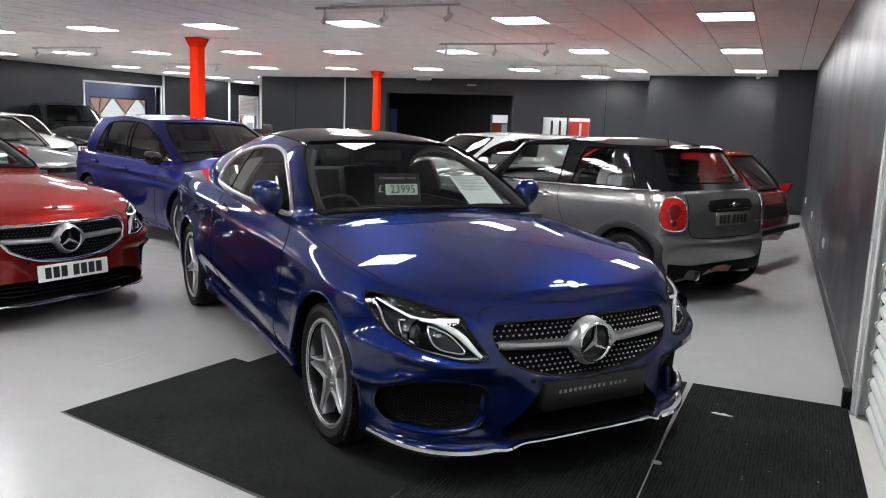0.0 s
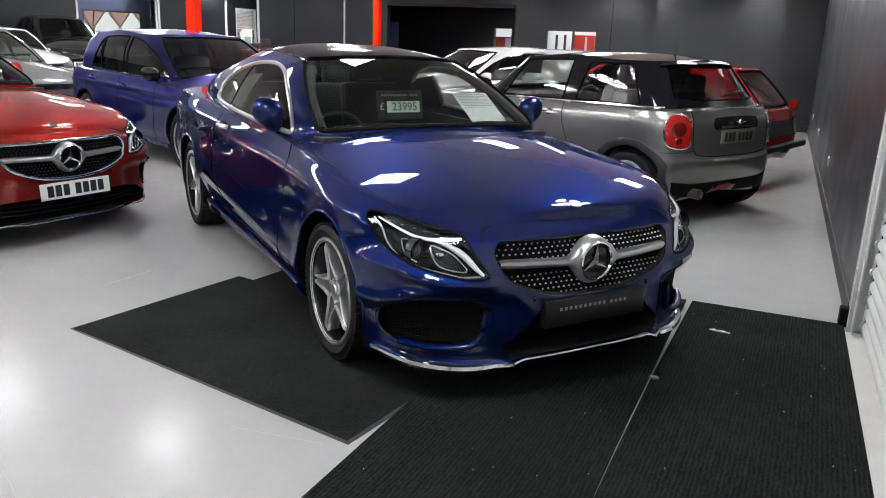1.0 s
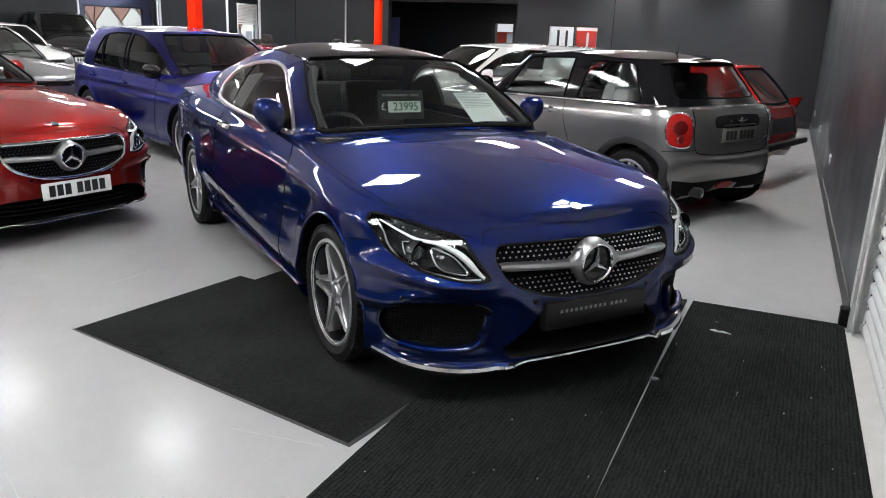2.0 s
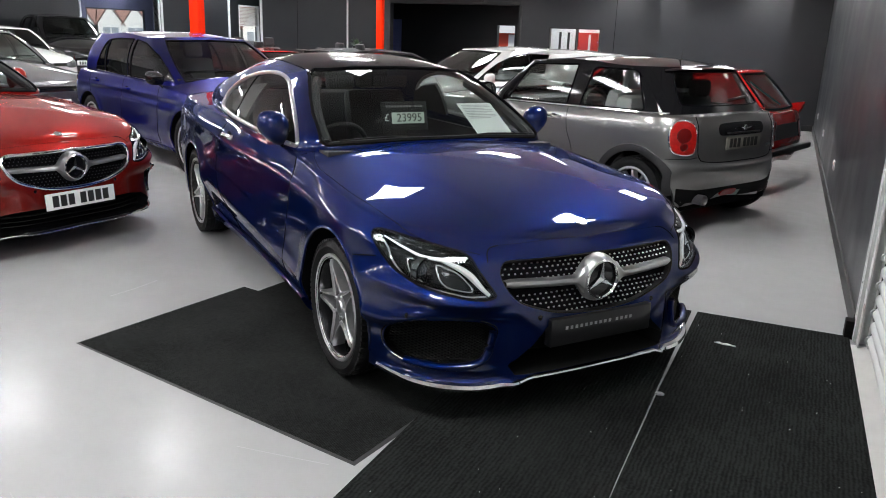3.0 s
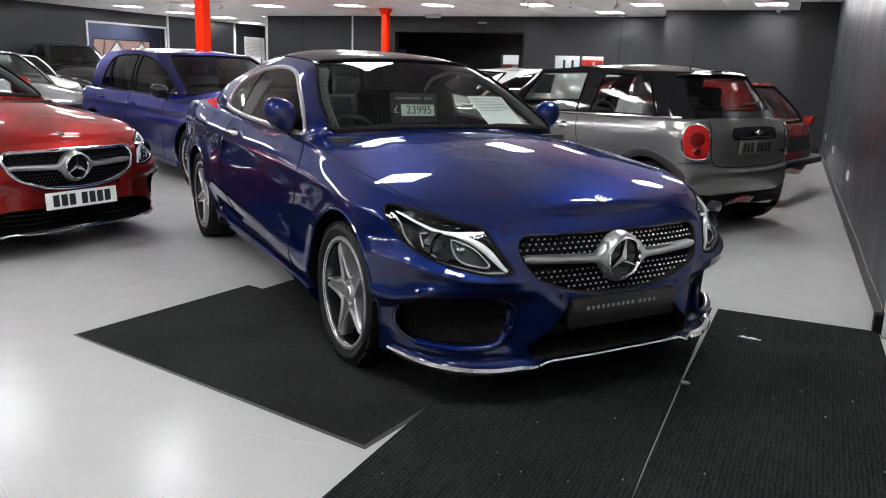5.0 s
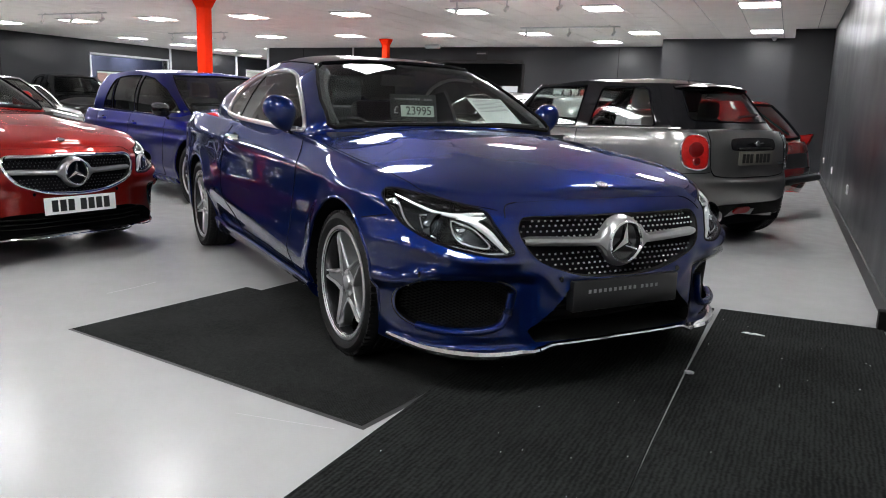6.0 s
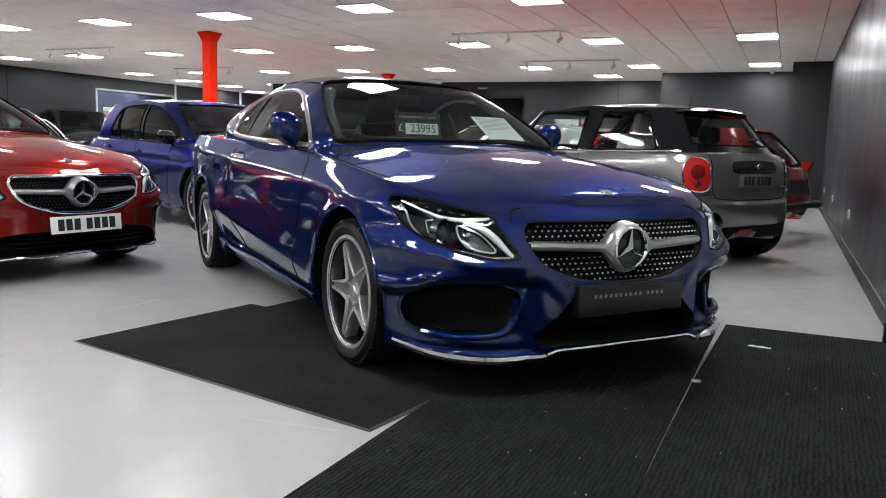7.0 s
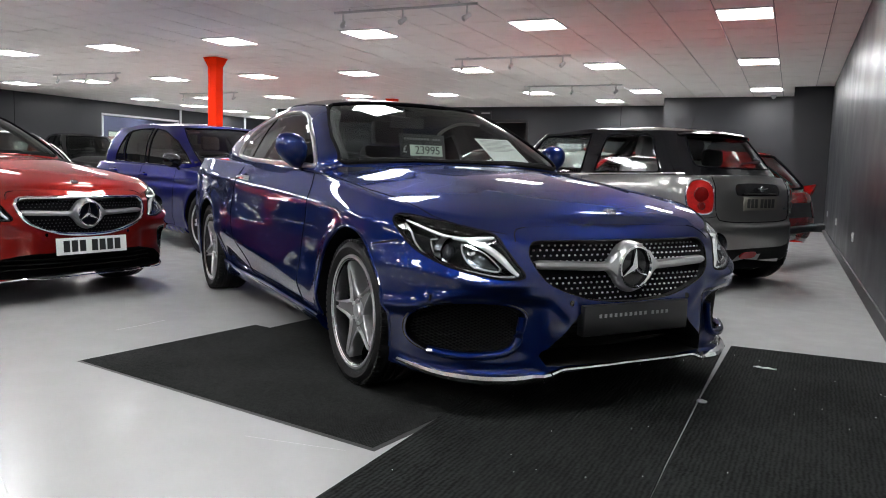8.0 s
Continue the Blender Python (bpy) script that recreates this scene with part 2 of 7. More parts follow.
class Skin:
    """A car's surface on which outlines are laid, seen along an axis."""

    def __init__(self, bm):
        self.bm = bm
        self.freeze()
        bm.normal_update()
        self.whole = BVHTree.FromBMesh(bm)
        self.corners = [[(v.co.copy(), v.normal.copy()) for v in f.verts] for f in bm.faces]

    def smooth_normal(self, p):
        """The uncut surface's normal near a point, blended from the corners of the face that holds it."""
        hit, _, k, _ = self.whole.find_nearest(p)
        c = self.corners[k]
        n = Vector()
        for w, (_, nv) in zip(poly_3d_calc([a for a, _ in c], hit), c):
            n += nv * w
        return n.normalized()

    def freeze(self):
        self.tree = BVHTree.FromBMesh(self.bm)

    def at(self, view, a, b, lift=0.0, near=None):
        i, j, k, s = AXES[view]
        o, d = [0, 0, 0], [0, 0, 0]
        o[i], o[j], o[k] = a, b, s * 8.0
        d[k] = -s
        hit, nrm, _, _ = self.tree.ray_cast(Vector(o), Vector(d))
        if hit is None:
            hit, nrm, _, _ = self.tree.find_nearest(Vector((*(o[:k]), s * (near or 0.8), *(o[k + 1:]))))
        if nrm[k] * s < 0:
            nrm = -nrm
        return hit + nrm * lift

    def line(self, view, pts, lift=0.0):
        return [self.at(view, a, b, lift) for a, b in pts]

    def patch(self, view, outline, lift=0.003, cell=0.03, bm=None):
        """A sheet with the outline's shape, lying on the skin."""
        bm = bm or bmesh.new()
        p = np.array(outline)
        lo, hi = p.min(0), p.max(0)
        gx, gy = np.meshgrid(np.arange(lo[0] + cell / 2, hi[0], cell), np.arange(lo[1] + cell / 2, hi[1], cell))
        gx, gy = gx.ravel(), gy.ravel()
        keep = inside(outline, gx, gy)
        q = np.stack([gx[keep], gy[keep]], 1)
        if len(q):
            far = np.min(np.linalg.norm(q[:, None] - p[None], axis=2), axis=1) > cell * 0.35
            q = q[far]
        co = [Vector(v) for v in p] + [Vector(v) for v in q]
        n = len(p)
        vs, _, fs, *_ = delaunay_2d_cdt(co, [(i, (i + 1) % n) for i in range(n)], [], 1, 1e-6)
        made = [bm.verts.new(self.at(view, v[0], v[1], lift)) for v in vs]
        for f in fs:
            try:
                bm.faces.new([made[i] for i in f])
            except ValueError:
                pass
        return bm

    def cut(self, view, outline, keep=lambda c: True):
        """Takes the outline's inside out of the skin and draws the rim onto the outline."""
        i, j, k, s = AXES[view]
        faces = list(self.bm.faces)
        cs = np.array([f.calc_center_median() for f in faces])
        side = cs[:, k] * s > 0 if view in ("left", "right") else np.ones(len(cs), bool)
        hit = inside(outline, cs[:, i], cs[:, j]) & side
        dead = [f for f, h, c in zip(faces, hit, cs) if h and keep(c)]
        rim = {v for f in dead for v in f.verts}
        bmesh.ops.delete(self.bm, geom=dead, context="FACES_ONLY")
        rim = [v for v in rim if v.is_valid and v.link_faces]
        p0 = np.array(outline)
        p1 = np.roll(p0, -1, axis=0)
        for v in rim:
            q = np.array((v.co[i], v.co[j]))
            d = p1 - p0
            t = np.clip(np.sum((q - p0) * d, axis=1) / (np.sum(d * d, axis=1) + 1e-12), 0, 1)
            c = p0 + d * t[:, None]
            c = c[np.argmin(np.sum((c - q) ** 2, axis=1))]
            if np.linalg.norm(c - q) < 0.06:
                h = self.at(view, c[0], c[1])
                if abs(h[k] - v.co[k]) < 0.12:
                    v.co = h
        lone = [v for v in self.bm.verts if not v.link_faces]
        bmesh.ops.delete(self.bm, geom=lone, context="VERTS")

    def recess(self, view, outline, depth, shrink=0.9, bm=None):
        """The walls and back of an opening behind the outline."""
        bm = bm or bmesh.new()
        i, j, k, s = AXES[view]
        c = np.mean(np.array(outline), axis=0)
        front = self.line(view, outline)
        back = []
        for p in front:
            q = Vector(p)
            q[i], q[j] = c[0] + (p[i] - c[0]) * shrink, c[1] + (p[j] - c[1]) * shrink
            q[k] -= s * depth
            back.append(q)
        a, b = [bm.verts.new(p) for p in front], [bm.verts.new(p) for p in back]
        n = len(a)
        for t in range(n):
            bm.faces.new((a[t], a[(t + 1) % n], b[(t + 1) % n], b[t]))
        mid = sum(back, Vector()) / n
        m = bm.verts.new(mid)
        for t in range(n):
            bm.faces.new((b[t], b[(t + 1) % n], m))
        return bm


# ---------------------------------------------------------------- car shell
def outline_points(lv, wprof, nf, ns, nr):
    """Half the plan of one level, from the middle of the nose round to the middle of the tail."""
    def arc(x0, xc, w, e, n):
        a = np.linspace(0, math.pi / 2, 400)
        x, y = xc + (x0 - xc) * np.cos(a) ** (2 / e), w * np.sin(a) ** (2 / e)
        s = np.concatenate([[0], np.cumsum(np.hypot(np.diff(x), np.diff(y)))])
        q = np.linspace(0, s[-1], n)
        return np.interp(q, s, x), np.interp(q, s, y)
    xf, xc, ef, w, xrc, xr, er = lv[:7]
    fx, fy = arc(xf, xc, w * float(pchip(wprof, xc)), ef, nf)
    sx = np.linspace(xc, xrc, ns)[1:-1]
    sy = w * pchip(wprof, sx)
    rx, ry = arc(xr, xrc, w * float(pchip(wprof, xrc)), er, nr)
    return np.concatenate([fx, sx, rx[::-1]]), np.concatenate([fy, sy, ry[::-1]])


def loft(levels, wprof, nf, ns, nr, sub):
    """Half shell: columns round the plan, rows up the levels; each level ends with its height over the way round (0 nose, 1 tail)."""
    q = np.concatenate([np.linspace(0, 0.2, nf), np.linspace(0.2, 0.8, ns)[1:-1], np.linspace(0.8, 1, nr)])
    rows = []
    for lv in levels:
        x, y = outline_points(lv, wprof, nf, ns, nr)
        rows.append(np.stack([x, y, pchip(lv[7], q)], 1))
    rows = np.array(rows)
    t = np.arange(len(levels))
    tt = np.linspace(0, len(levels) - 1, (len(levels) - 1) * sub + 1)
    out = np.empty((len(tt), rows.shape[1], 3))
    for c in range(rows.shape[1]):
        for a in range(3):
            out[:, c, a] = pchip(list(zip(t, rows[:, c, a])), tt)
    return out


def grid_faces(bm, g, flip=False):
    vs = [[bm.verts.new(p) for p in row] for row in g]
    for i in range(len(vs) - 1):
        for j in range(len(vs[0]) - 1):
            bm.faces.new((vs[i][j], vs[i][j + 1], vs[i + 1][j + 1], vs[i + 1][j]))


def mirrored(g):
    m = g.copy()
    m[:, :, 1] *= -1
    return m


def car_skin(P):
    """Lower body with bonnet and boot, as one open mesh; the cabin stays open inside its base line."""
    f = P.get("fine", 1.0)
    nf, ns, nr = int(34 * f), int(120 * f), int(26 * f)
    lo = loft(P["levels"], P["wprof"], nf, ns, nr, max(3, int(7 * f)))
    if "sculpt" in P:
        lo = P["sculpt"](lo)
    bm = bmesh.new()
    edge = lo[-1]
    zc = pchip(P["crown"], -edge[:, 0])
    k = int(26 * f) + 2
    v = np.sin(np.linspace(0, math.pi / 2, k))
    top = np.empty((k, len(edge), 3))
    pw = P.get("crown_power", 2.3)
    for i, a in enumerate(v):
        top[i, :, 0] = edge[:, 0]
        top[i, :, 1] = edge[:, 1] * (1 - a)
        top[i, :, 2] = edge[:, 2] + (np.maximum(zc, edge[:, 2]) - edge[:, 2]) * (1 - (1 - a) ** pw)
    if "bonnet_lines" in P:
        y0, x0, y1, x1, hgt = P["bonnet_lines"]
        yy = np.abs(top[:, :, 1])
        line = y0 + (top[:, :, 0] - x0) * (y1 - y0) / (x1 - x0)
        fade = np.clip((top[:, :, 0] - x1) / 0.4, 0, 1) * np.clip((x0 - top[:, :, 0]) / 0.25, 0, 1)
        top[:, :, 2] += hgt * fade / (1 + np.exp(-(line - yy) / 0.018)) - hgt * fade * 0.0
    for g in (lo, mirrored(lo), top, mirrored(top)):
        grid_faces(bm, g)
    bmesh.ops.remove_doubles(bm, verts=bm.verts, dist=0.0008)
    if "dome" in P:
        ws = P["dome"]["w"]
        half = [(-a, b * P["dome"]["half"] * 0.965) for a, b in ws[1:-1]]
        zb = P["cabin_floor"]
        fs = list(bm.faces)
        cs = np.array([fc.calc_center_median() for fc in fs])
        hit = inside(half + [(a, -b) for a, b in half[::-1]], cs[:, 0], cs[:, 1])
        bmesh.ops.delete(bm, geom=[fc for fc, h, c in zip(fs, hit, cs) if h and c[2] > zb], context="FACES")
    elif "cabin" in P:
        bx, by = outline_points(P["cabin"][0], [(-9, 1), (9, 1)], 30, 30, 30)
        cx, cy = 0.5 * (bx.max() + bx.min()), 0.0
        poly = [(cx + (a - cx) * 0.97, b * 0.95) for a, b in zip(bx, by)] + [(cx + (a - cx) * 0.97, -b * 0.95) for a, b in zip(bx[::-1], by[::-1])]
        zb = P["cabin_floor"]
        fs = list(bm.faces)
        cs = np.array([fc.calc_center_median() for fc in fs])
        hit = inside(poly, cs[:, 0], cs[:, 1])
        bmesh.ops.delete(bm, geom=[fc for fc, h, c in zip(fs, hit, cs) if h and c[2] > zb], context="FACES")
    bmesh.ops.recalc_face_normals(bm, faces=bm.faces)
    return bm


def cabin_grids(P):
    """Glasshouse shell and roof as point grids (half)."""
    f = P.get("fine", 1.0)
    nf, ns, nr = int(26 * f) + 2, int(80 * f), int(26 * f) + 2
    base, roof = P["cabin"][0], P["cabin"][1]
    one = [(-9, 1), (9, 1)]
    q = np.concatenate([np.linspace(0, 0.2, nf), np.linspace(0.2, 0.8, ns)[1:-1], np.linspace(0.8, 1, nr)])
    b = np.stack([*outline_points(base, one, nf, ns, nr), pchip(base[7], q)], 1)
    r = np.stack([*outline_points(roof, one, nf, ns, nr), pchip(roof[7], q)], 1)
    n = int(22 * f) + 3
    t = np.linspace(0, 1, n)[:, None, None]
    shell = b[None] * (1 - t) + r[None] * t
    bul = P.get("bulge", 0.05)
    out = np.stack([np.clip(1 - (q / 0.2) ** 3, 0, 1) * P.get("screen_bulge", 0.55) - np.clip(1 - ((1 - q) / 0.2) ** 3, 0, 1) * 0.4, np.clip(b[:, 1] / (b[:, 1].max() + 1e-9), 0, 1), 0.35 * np.clip(q / 0.2, 0, 1) ** 2], 1)
    shell = shell + (4 * t * (1 - t)) * bul * out[None]
    edge = r
    zc = pchip(P["roof_crown"], -edge[:, 0])
    k = int(20 * f) + 2
    v = np.sin(np.linspace(0, math.pi / 2, k))
    top = np.empty((k, len(edge), 3))
    for i, a in enumerate(v):
        top[i, :, 0] = edge[:, 0]
        top[i, :, 1] = edge[:, 1] * (1 - a)
        top[i, :, 2] = edge[:, 2] + (np.maximum(zc, edge[:, 2]) - edge[:, 2]) * (1 - (1 - a) ** 2.0)
    return q, shell, top


def dome_grid(D, n=150, k=44):
    """A glasshouse that flows from windscreen over the roof to the tail: cross sections along the car (half)."""
    u = np.linspace(0, 1, n)
    x = -(D["x0"] + (D["x1"] - D["x0"]) * (u - np.sin(2 * math.pi * u) / (2 * math.pi) * 0.55))
    w, zb = D["half"] * pchip(D["w"], -x), pchip(D["belt"], -x)
    zr = np.maximum(pchip(D["ridge"], -x), zb + 0.0005)
    th = np.linspace(0, math.pi / 2, k)
    v, e = np.sin(th) ** (2 / D["m"]), np.cos(th) ** (2 / D["p"])
    z = zb[:, None] + (zr - zb)[:, None] * v[None]
    y = (w[:, None] - D["lean"] * (z - zb[:, None])) * e[None]
    y[:, -1] = 0.0
    g = np.stack([np.repeat(x[:, None], k, 1), y, z], 2)
    return np.concatenate([g[:, :1] - (0, 0, .045), g], 1)


def shell_point(g, qv, tv):
    """A point of half the glasshouse: way round (0 nose, 1 tail) and height (0 base, 1 roof edge)."""
    q, shell = g[0], g[1]
    row = tv * (len(shell) - 1)
    i = min(int(row), len(shell) - 2)
    a, b = ([float(np.interp(qv, q, shell[k][:, c])) for c in range(3)] for k in (i, i + 1))
    return Vector(a).lerp(Vector(b), row - i)


def pillar_line(g, q0, q1, t0, t1, n=10):
    return [shell_point(g, q0 + (q1 - q0) * k / n, t0 + (t1 - t0) * k / n) for k in range(n + 1)]


def pane_outline(g, q_base, q_roof, t0, t1, tail=False, n=12):
    """Windscreen or rear window: between the two pillars, from height t0 to t1, seen along the car."""
    mid = 1.0 if tail else 0.0
    half = pillar_line(g, mid, q_base, t0, t0, n) + pillar_line(g, q_base, q_roof, t0, t1, n)[1:] + pillar_line(g, q_roof, mid, t1, t1, n)[1:]
    yz = [(p.y, p.z) for p in half]
    return yz + [(-a, b) for a, b in yz[::-1][1:-1]]


# ---------------------------------------------------------------- the showroom
H = 2.74              # ceiling height
XR, XL = 0.25, -19.3  # faces of the long walls
YB, YF = 20.1, -4.0   # faces of the end walls

floor_mat = mat("light grey epoxy floor", (0.325, 0.325, 0.325), 0.195, var=0.05, scale=6.0, rvar=0.04, spec=0.055, bump=0.02, bump_scale=45)
wall_mat = mat("charcoal wall paint", (0.0185, 0.020, 0.0245), 0.36, var=0.15, scale=1.5, rvar=0.07, bump=0.05, bump_scale=90)
tile_mat = mat("white mineral ceiling tile", (0.93, 0.905, 0.87), 0.85, var=0.06, scale=2.5, bump=0.15, bump_scale=150)
grid_mat = mat("grey ceiling grid", (0.30, 0.29, 0.29), 0.6)
panel_mat = mat("lit ceiling panel", (0.985, 0.99, 1.0), 0.5, emit=PANEL)
panel_east_mat = mat("brightly lit ceiling panel", (0.985, 0.99, 1.0), 0.5, emit=PANEL_EAST)
skirt_mat = mat("dark grey skirting paint", (0.032, 0.032, 0.033), 0.4)

tagged(boxed("floor", (XL - 6, XR + 0.3, YF, 30, -0.1, 0.0), floor_mat), "glossy light grey epoxy floor with faint scuffs", "floor", kind="structure")
tagged(boxed("wall_east", (XR, XR + 0.2, 4.72, YB + 0.2, 0, H), wall_mat), "charcoal painted long wall", "wall", kind="structure")
tagged(boxed("wall_pier", (-0.42, XR, 16.4, YB + 0.2, 0, H), wall_mat), "charcoal wall return in the corner", "wall", kind="structure")
tagged(boxed("wall_north_recess", (-3.1, -0.42, 18.2, YB + 0.2, 0, H), wall_mat), "charcoal end wall", "wall", kind="structure")
# unseen wall, added at an assumed distance to close the room behind the camera
tagged(boxed("wall_south", (XL, XR + 0.4, YF - 0.2, YF, 0, H), wall_mat), "unseen charcoal wall added to close the room", "wall", kind="structure")
tagged(boxed("wall_shutter_side", (XR + 0.18, XR + 0.36, YF, 4.6, 0, H), wall_mat), "dark wall behind the shutter", "wall", kind="structure")


def wall_with_holes(name, axis, face, thick, a0, a1, holes, label):
    """An upright wall along x ('y' face) or y ('x' face) with openings (a0, a1, z0, z1), as one mesh of slabs."""
    bm = bmesh.new()
    xs = sorted({a0, a1, *[h[0] for h in holes], *[h[1] for h in holes]})
    for u0, u1 in zip(xs, xs[1:]):
        mid = (u0 + u1) / 2
        zs = [0.0]
        for h in sorted([h for h in holes if h[0] < mid < h[1]], key=lambda h: h[2]):
            zs += [h[2], h[3]]
        zs.append(H)
        for z0, z1 in zip(zs[::2], zs[1::2]):
            if z1 - z0 > 1e-4:
                if axis == "y":
                    box(bm, u0, u1, face, face + thick, z0, z1)
                else:
                    box(bm, face, face + thick, u0, u1, z0, z1)
    bmesh.ops.remove_doubles(bm, verts=bm.verts, dist=0.0005)
    return tagged(part(name, bm, wall_mat), label, "wall", kind="structure")


# ---------------------------------------------------------------- wheels
def wheel(parent, x, y, r, rim, width, style, flip, label=""):
    """A wheel whose face looks along +y, or -y if flipped: tyre, rim, spokes, cap, brake disc."""
    root = new("wheel")
    root.parent = parent
    root.matrix_local = Matrix.Translation((x, y, r)) @ (Matrix.Rotation(math.pi, 4, "Z") if flip else Matrix.Identity(4))
    h = width / 2
    bm = bmesh.new()
    prof = [(rim - 0.004, -h * 0.8), (rim + 0.01, -h * 0.98), ((r + rim) / 2, -h * 1.06), (r - 0.02, -h), (r - 0.004, -h * 0.82)]
    for g in (-0.5, -0.17, 0.17, 0.5):
        prof += [(r, (g - 0.1) * h), (r - 0.007, (g - 0.08) * h), (r - 0.007, (g + 0.08) * h), (r, (g + 0.1) * h)]
    prof += [(r - 0.004, h * 0.82), (r - 0.02, h), ((r + rim) / 2, h * 1.06), (rim + 0.012, h * 0.98), (rim - 0.004, h * 0.84)]
    lathe(bm, prof, 72)
    for k in range(72):
        a = 2 * math.pi * (k + 0.5) / 72
        mm = Matrix.Rotation(-a, 4, "Y") @ Matrix.Translation((r - 0.006, h * 0.86, 0))
        box(bm, -0.008, 0.004, -0.02, 0.014, -0.009, 0.009, 0, mm)
    part("tyre", bm, M["rubber"], root, sharp=40)
    bm = bmesh.new()
    lathe(bm, [(rim + 0.006, h * 0.9), (rim + 0.002, h * 0.97), (rim - 0.012, h * 0.98), (rim - 0.022, h * 0.88), (rim - 0.03, h * 0.3), (rim - 0.05, -h * 0.8), (rim, -h * 0.9)], 72)
    part("rim", bm, M["barrel"], root)
    bm = bmesh.new()
    lathe(bm, [(rim + 0.006, h * 0.905), (rim + 0.003, h * 0.985), (rim - 0.008, h * 0.995), (rim - 0.016, h * 0.95), (rim - 0.018, h * 0.88)], 72)
    part("rim_lip", bm, M["alloy"], root)
    bm = bmesh.new()
    lathe(bm, [(0.02, 0.0), (rim * 0.62, 0.0), (rim * 0.64, -0.012), (rim * 0.62, -0.024), (0.02, -0.024)], 48)
    part("brake_disc", bm, M["alloy_dark"], root)
    bm = bmesh.new()
    lathe(bm, [(0.0, -0.05), (rim - 0.05, -0.05)], 32)
    part("wheel_back", bm, M["gap"], root)
    fy, dish = h * 0.86, 0.014 if style == "star5" else 0.03
    n = {"star5": 5, "twin5": 5, "multi": 10, "steel": 8}[style]
    for k in range(n):
        bm = bmesh.new()
        rot = Matrix.Rotation(2 * math.pi * k / n + (0.0 if x > -1 else 0.35), 4, "Y")
        wi, wo = (0.044, 0.013) if style == "star5" else ((0.03, 0.036) if style == "twin5" else (0.02, 0.014))
        R0, R1 = 0.05, rim - 0.012
        cols = [(-1.0, -0.022), (-0.92, 0.0), (-0.36, 0.003), (-0.2, -0.011), (0.2, -0.011), (0.36, 0.003), (0.92, 0.0), (1.0, -0.022)]
        if style == "star5":
            cols = [(-1.0, -0.026), (-0.97, -0.003), (-0.90, 0.001), (-0.72, 0.001), (-0.62, -0.009), (0.0, -0.012), (0.62, -0.009), (0.72, 0.001), (0.90, 0.001), (0.97, -0.003), (1.0, -0.026)]
        if style not in ("star5", "twin5"):
            cols = [(-1, -0.02), (-0.7, 0.0), (0.7, 0.0), (1, -0.02)]
        rows = []
        for s in np.linspace(0, 1, 7):
            rr = R0 + (R1 - R0) * s
            wd = wi + (wo - wi) * s + (0.02 * max(0, 0.25 - s) / 0.25)
            y0 = fy - dish * (1 - s) ** 1.5 + (0.006 if style == "star5" else -0.004) - 0.012 * max(0, s - 0.85) / 0.15
            rows.append([bm.verts.new(rot @ Vector((rr, y0 + d, c * wd))) for c, d in cols])
        for a, b in zip(rows, rows[1:]):
            for i in range(len(cols) - 1):
                if style != "star5" or i not in (4, 5):
                    bm.faces.new((a[i], a[i + 1], b[i + 1], b[i]))
        inset = [[v.co.copy() for v in rw[4:7]] for rw in rows]
        low = [[bm.verts.new(v.co - Vector((0, 0.035, 0))) for v in (rw[0], rw[-1])] for rw in rows]
        for i in range(len(rows) - 1):
            bm.faces.new((rows[i][0], rows[i + 1][0], low[i + 1][0], low[i][0]))
            bm.faces.new((rows[i][-1], rows[i + 1][-1], low[i + 1][1], low[i][1]))
        spoke = part("spoke", bm, M["alloy"], root, sharp=22)
        if style == "star5":
            bm = bmesh.new()
            grid_faces(bm, inset)
            part("spoke_inset", bm, M["alloy_mid"], spoke)
    bm = bmesh.new()
    lathe(bm, [(0.0, fy - dish + 0.008), (0.028, fy - dish + 0.007), (0.032, fy - dish), (0.036, fy - dish + 0.002), (0.058, fy - dish - 0.004), (0.064, fy - dish - 0.03)], 40)
    for k in range(5):
        a = 2 * math.pi * (k + 0.5) / 5 + (0.0 if x > -1 else 0.35)
        lathe(bm, [(0.0, 0.006), (0.008, 0.006), (0.009, -0.01)], 8, Matrix.Translation((0.050 * math.cos(a), fy - dish + 0.002, -0.052 * math.sin(a))))
    part("hub_cap", bm, M["satin"], root)
    return root


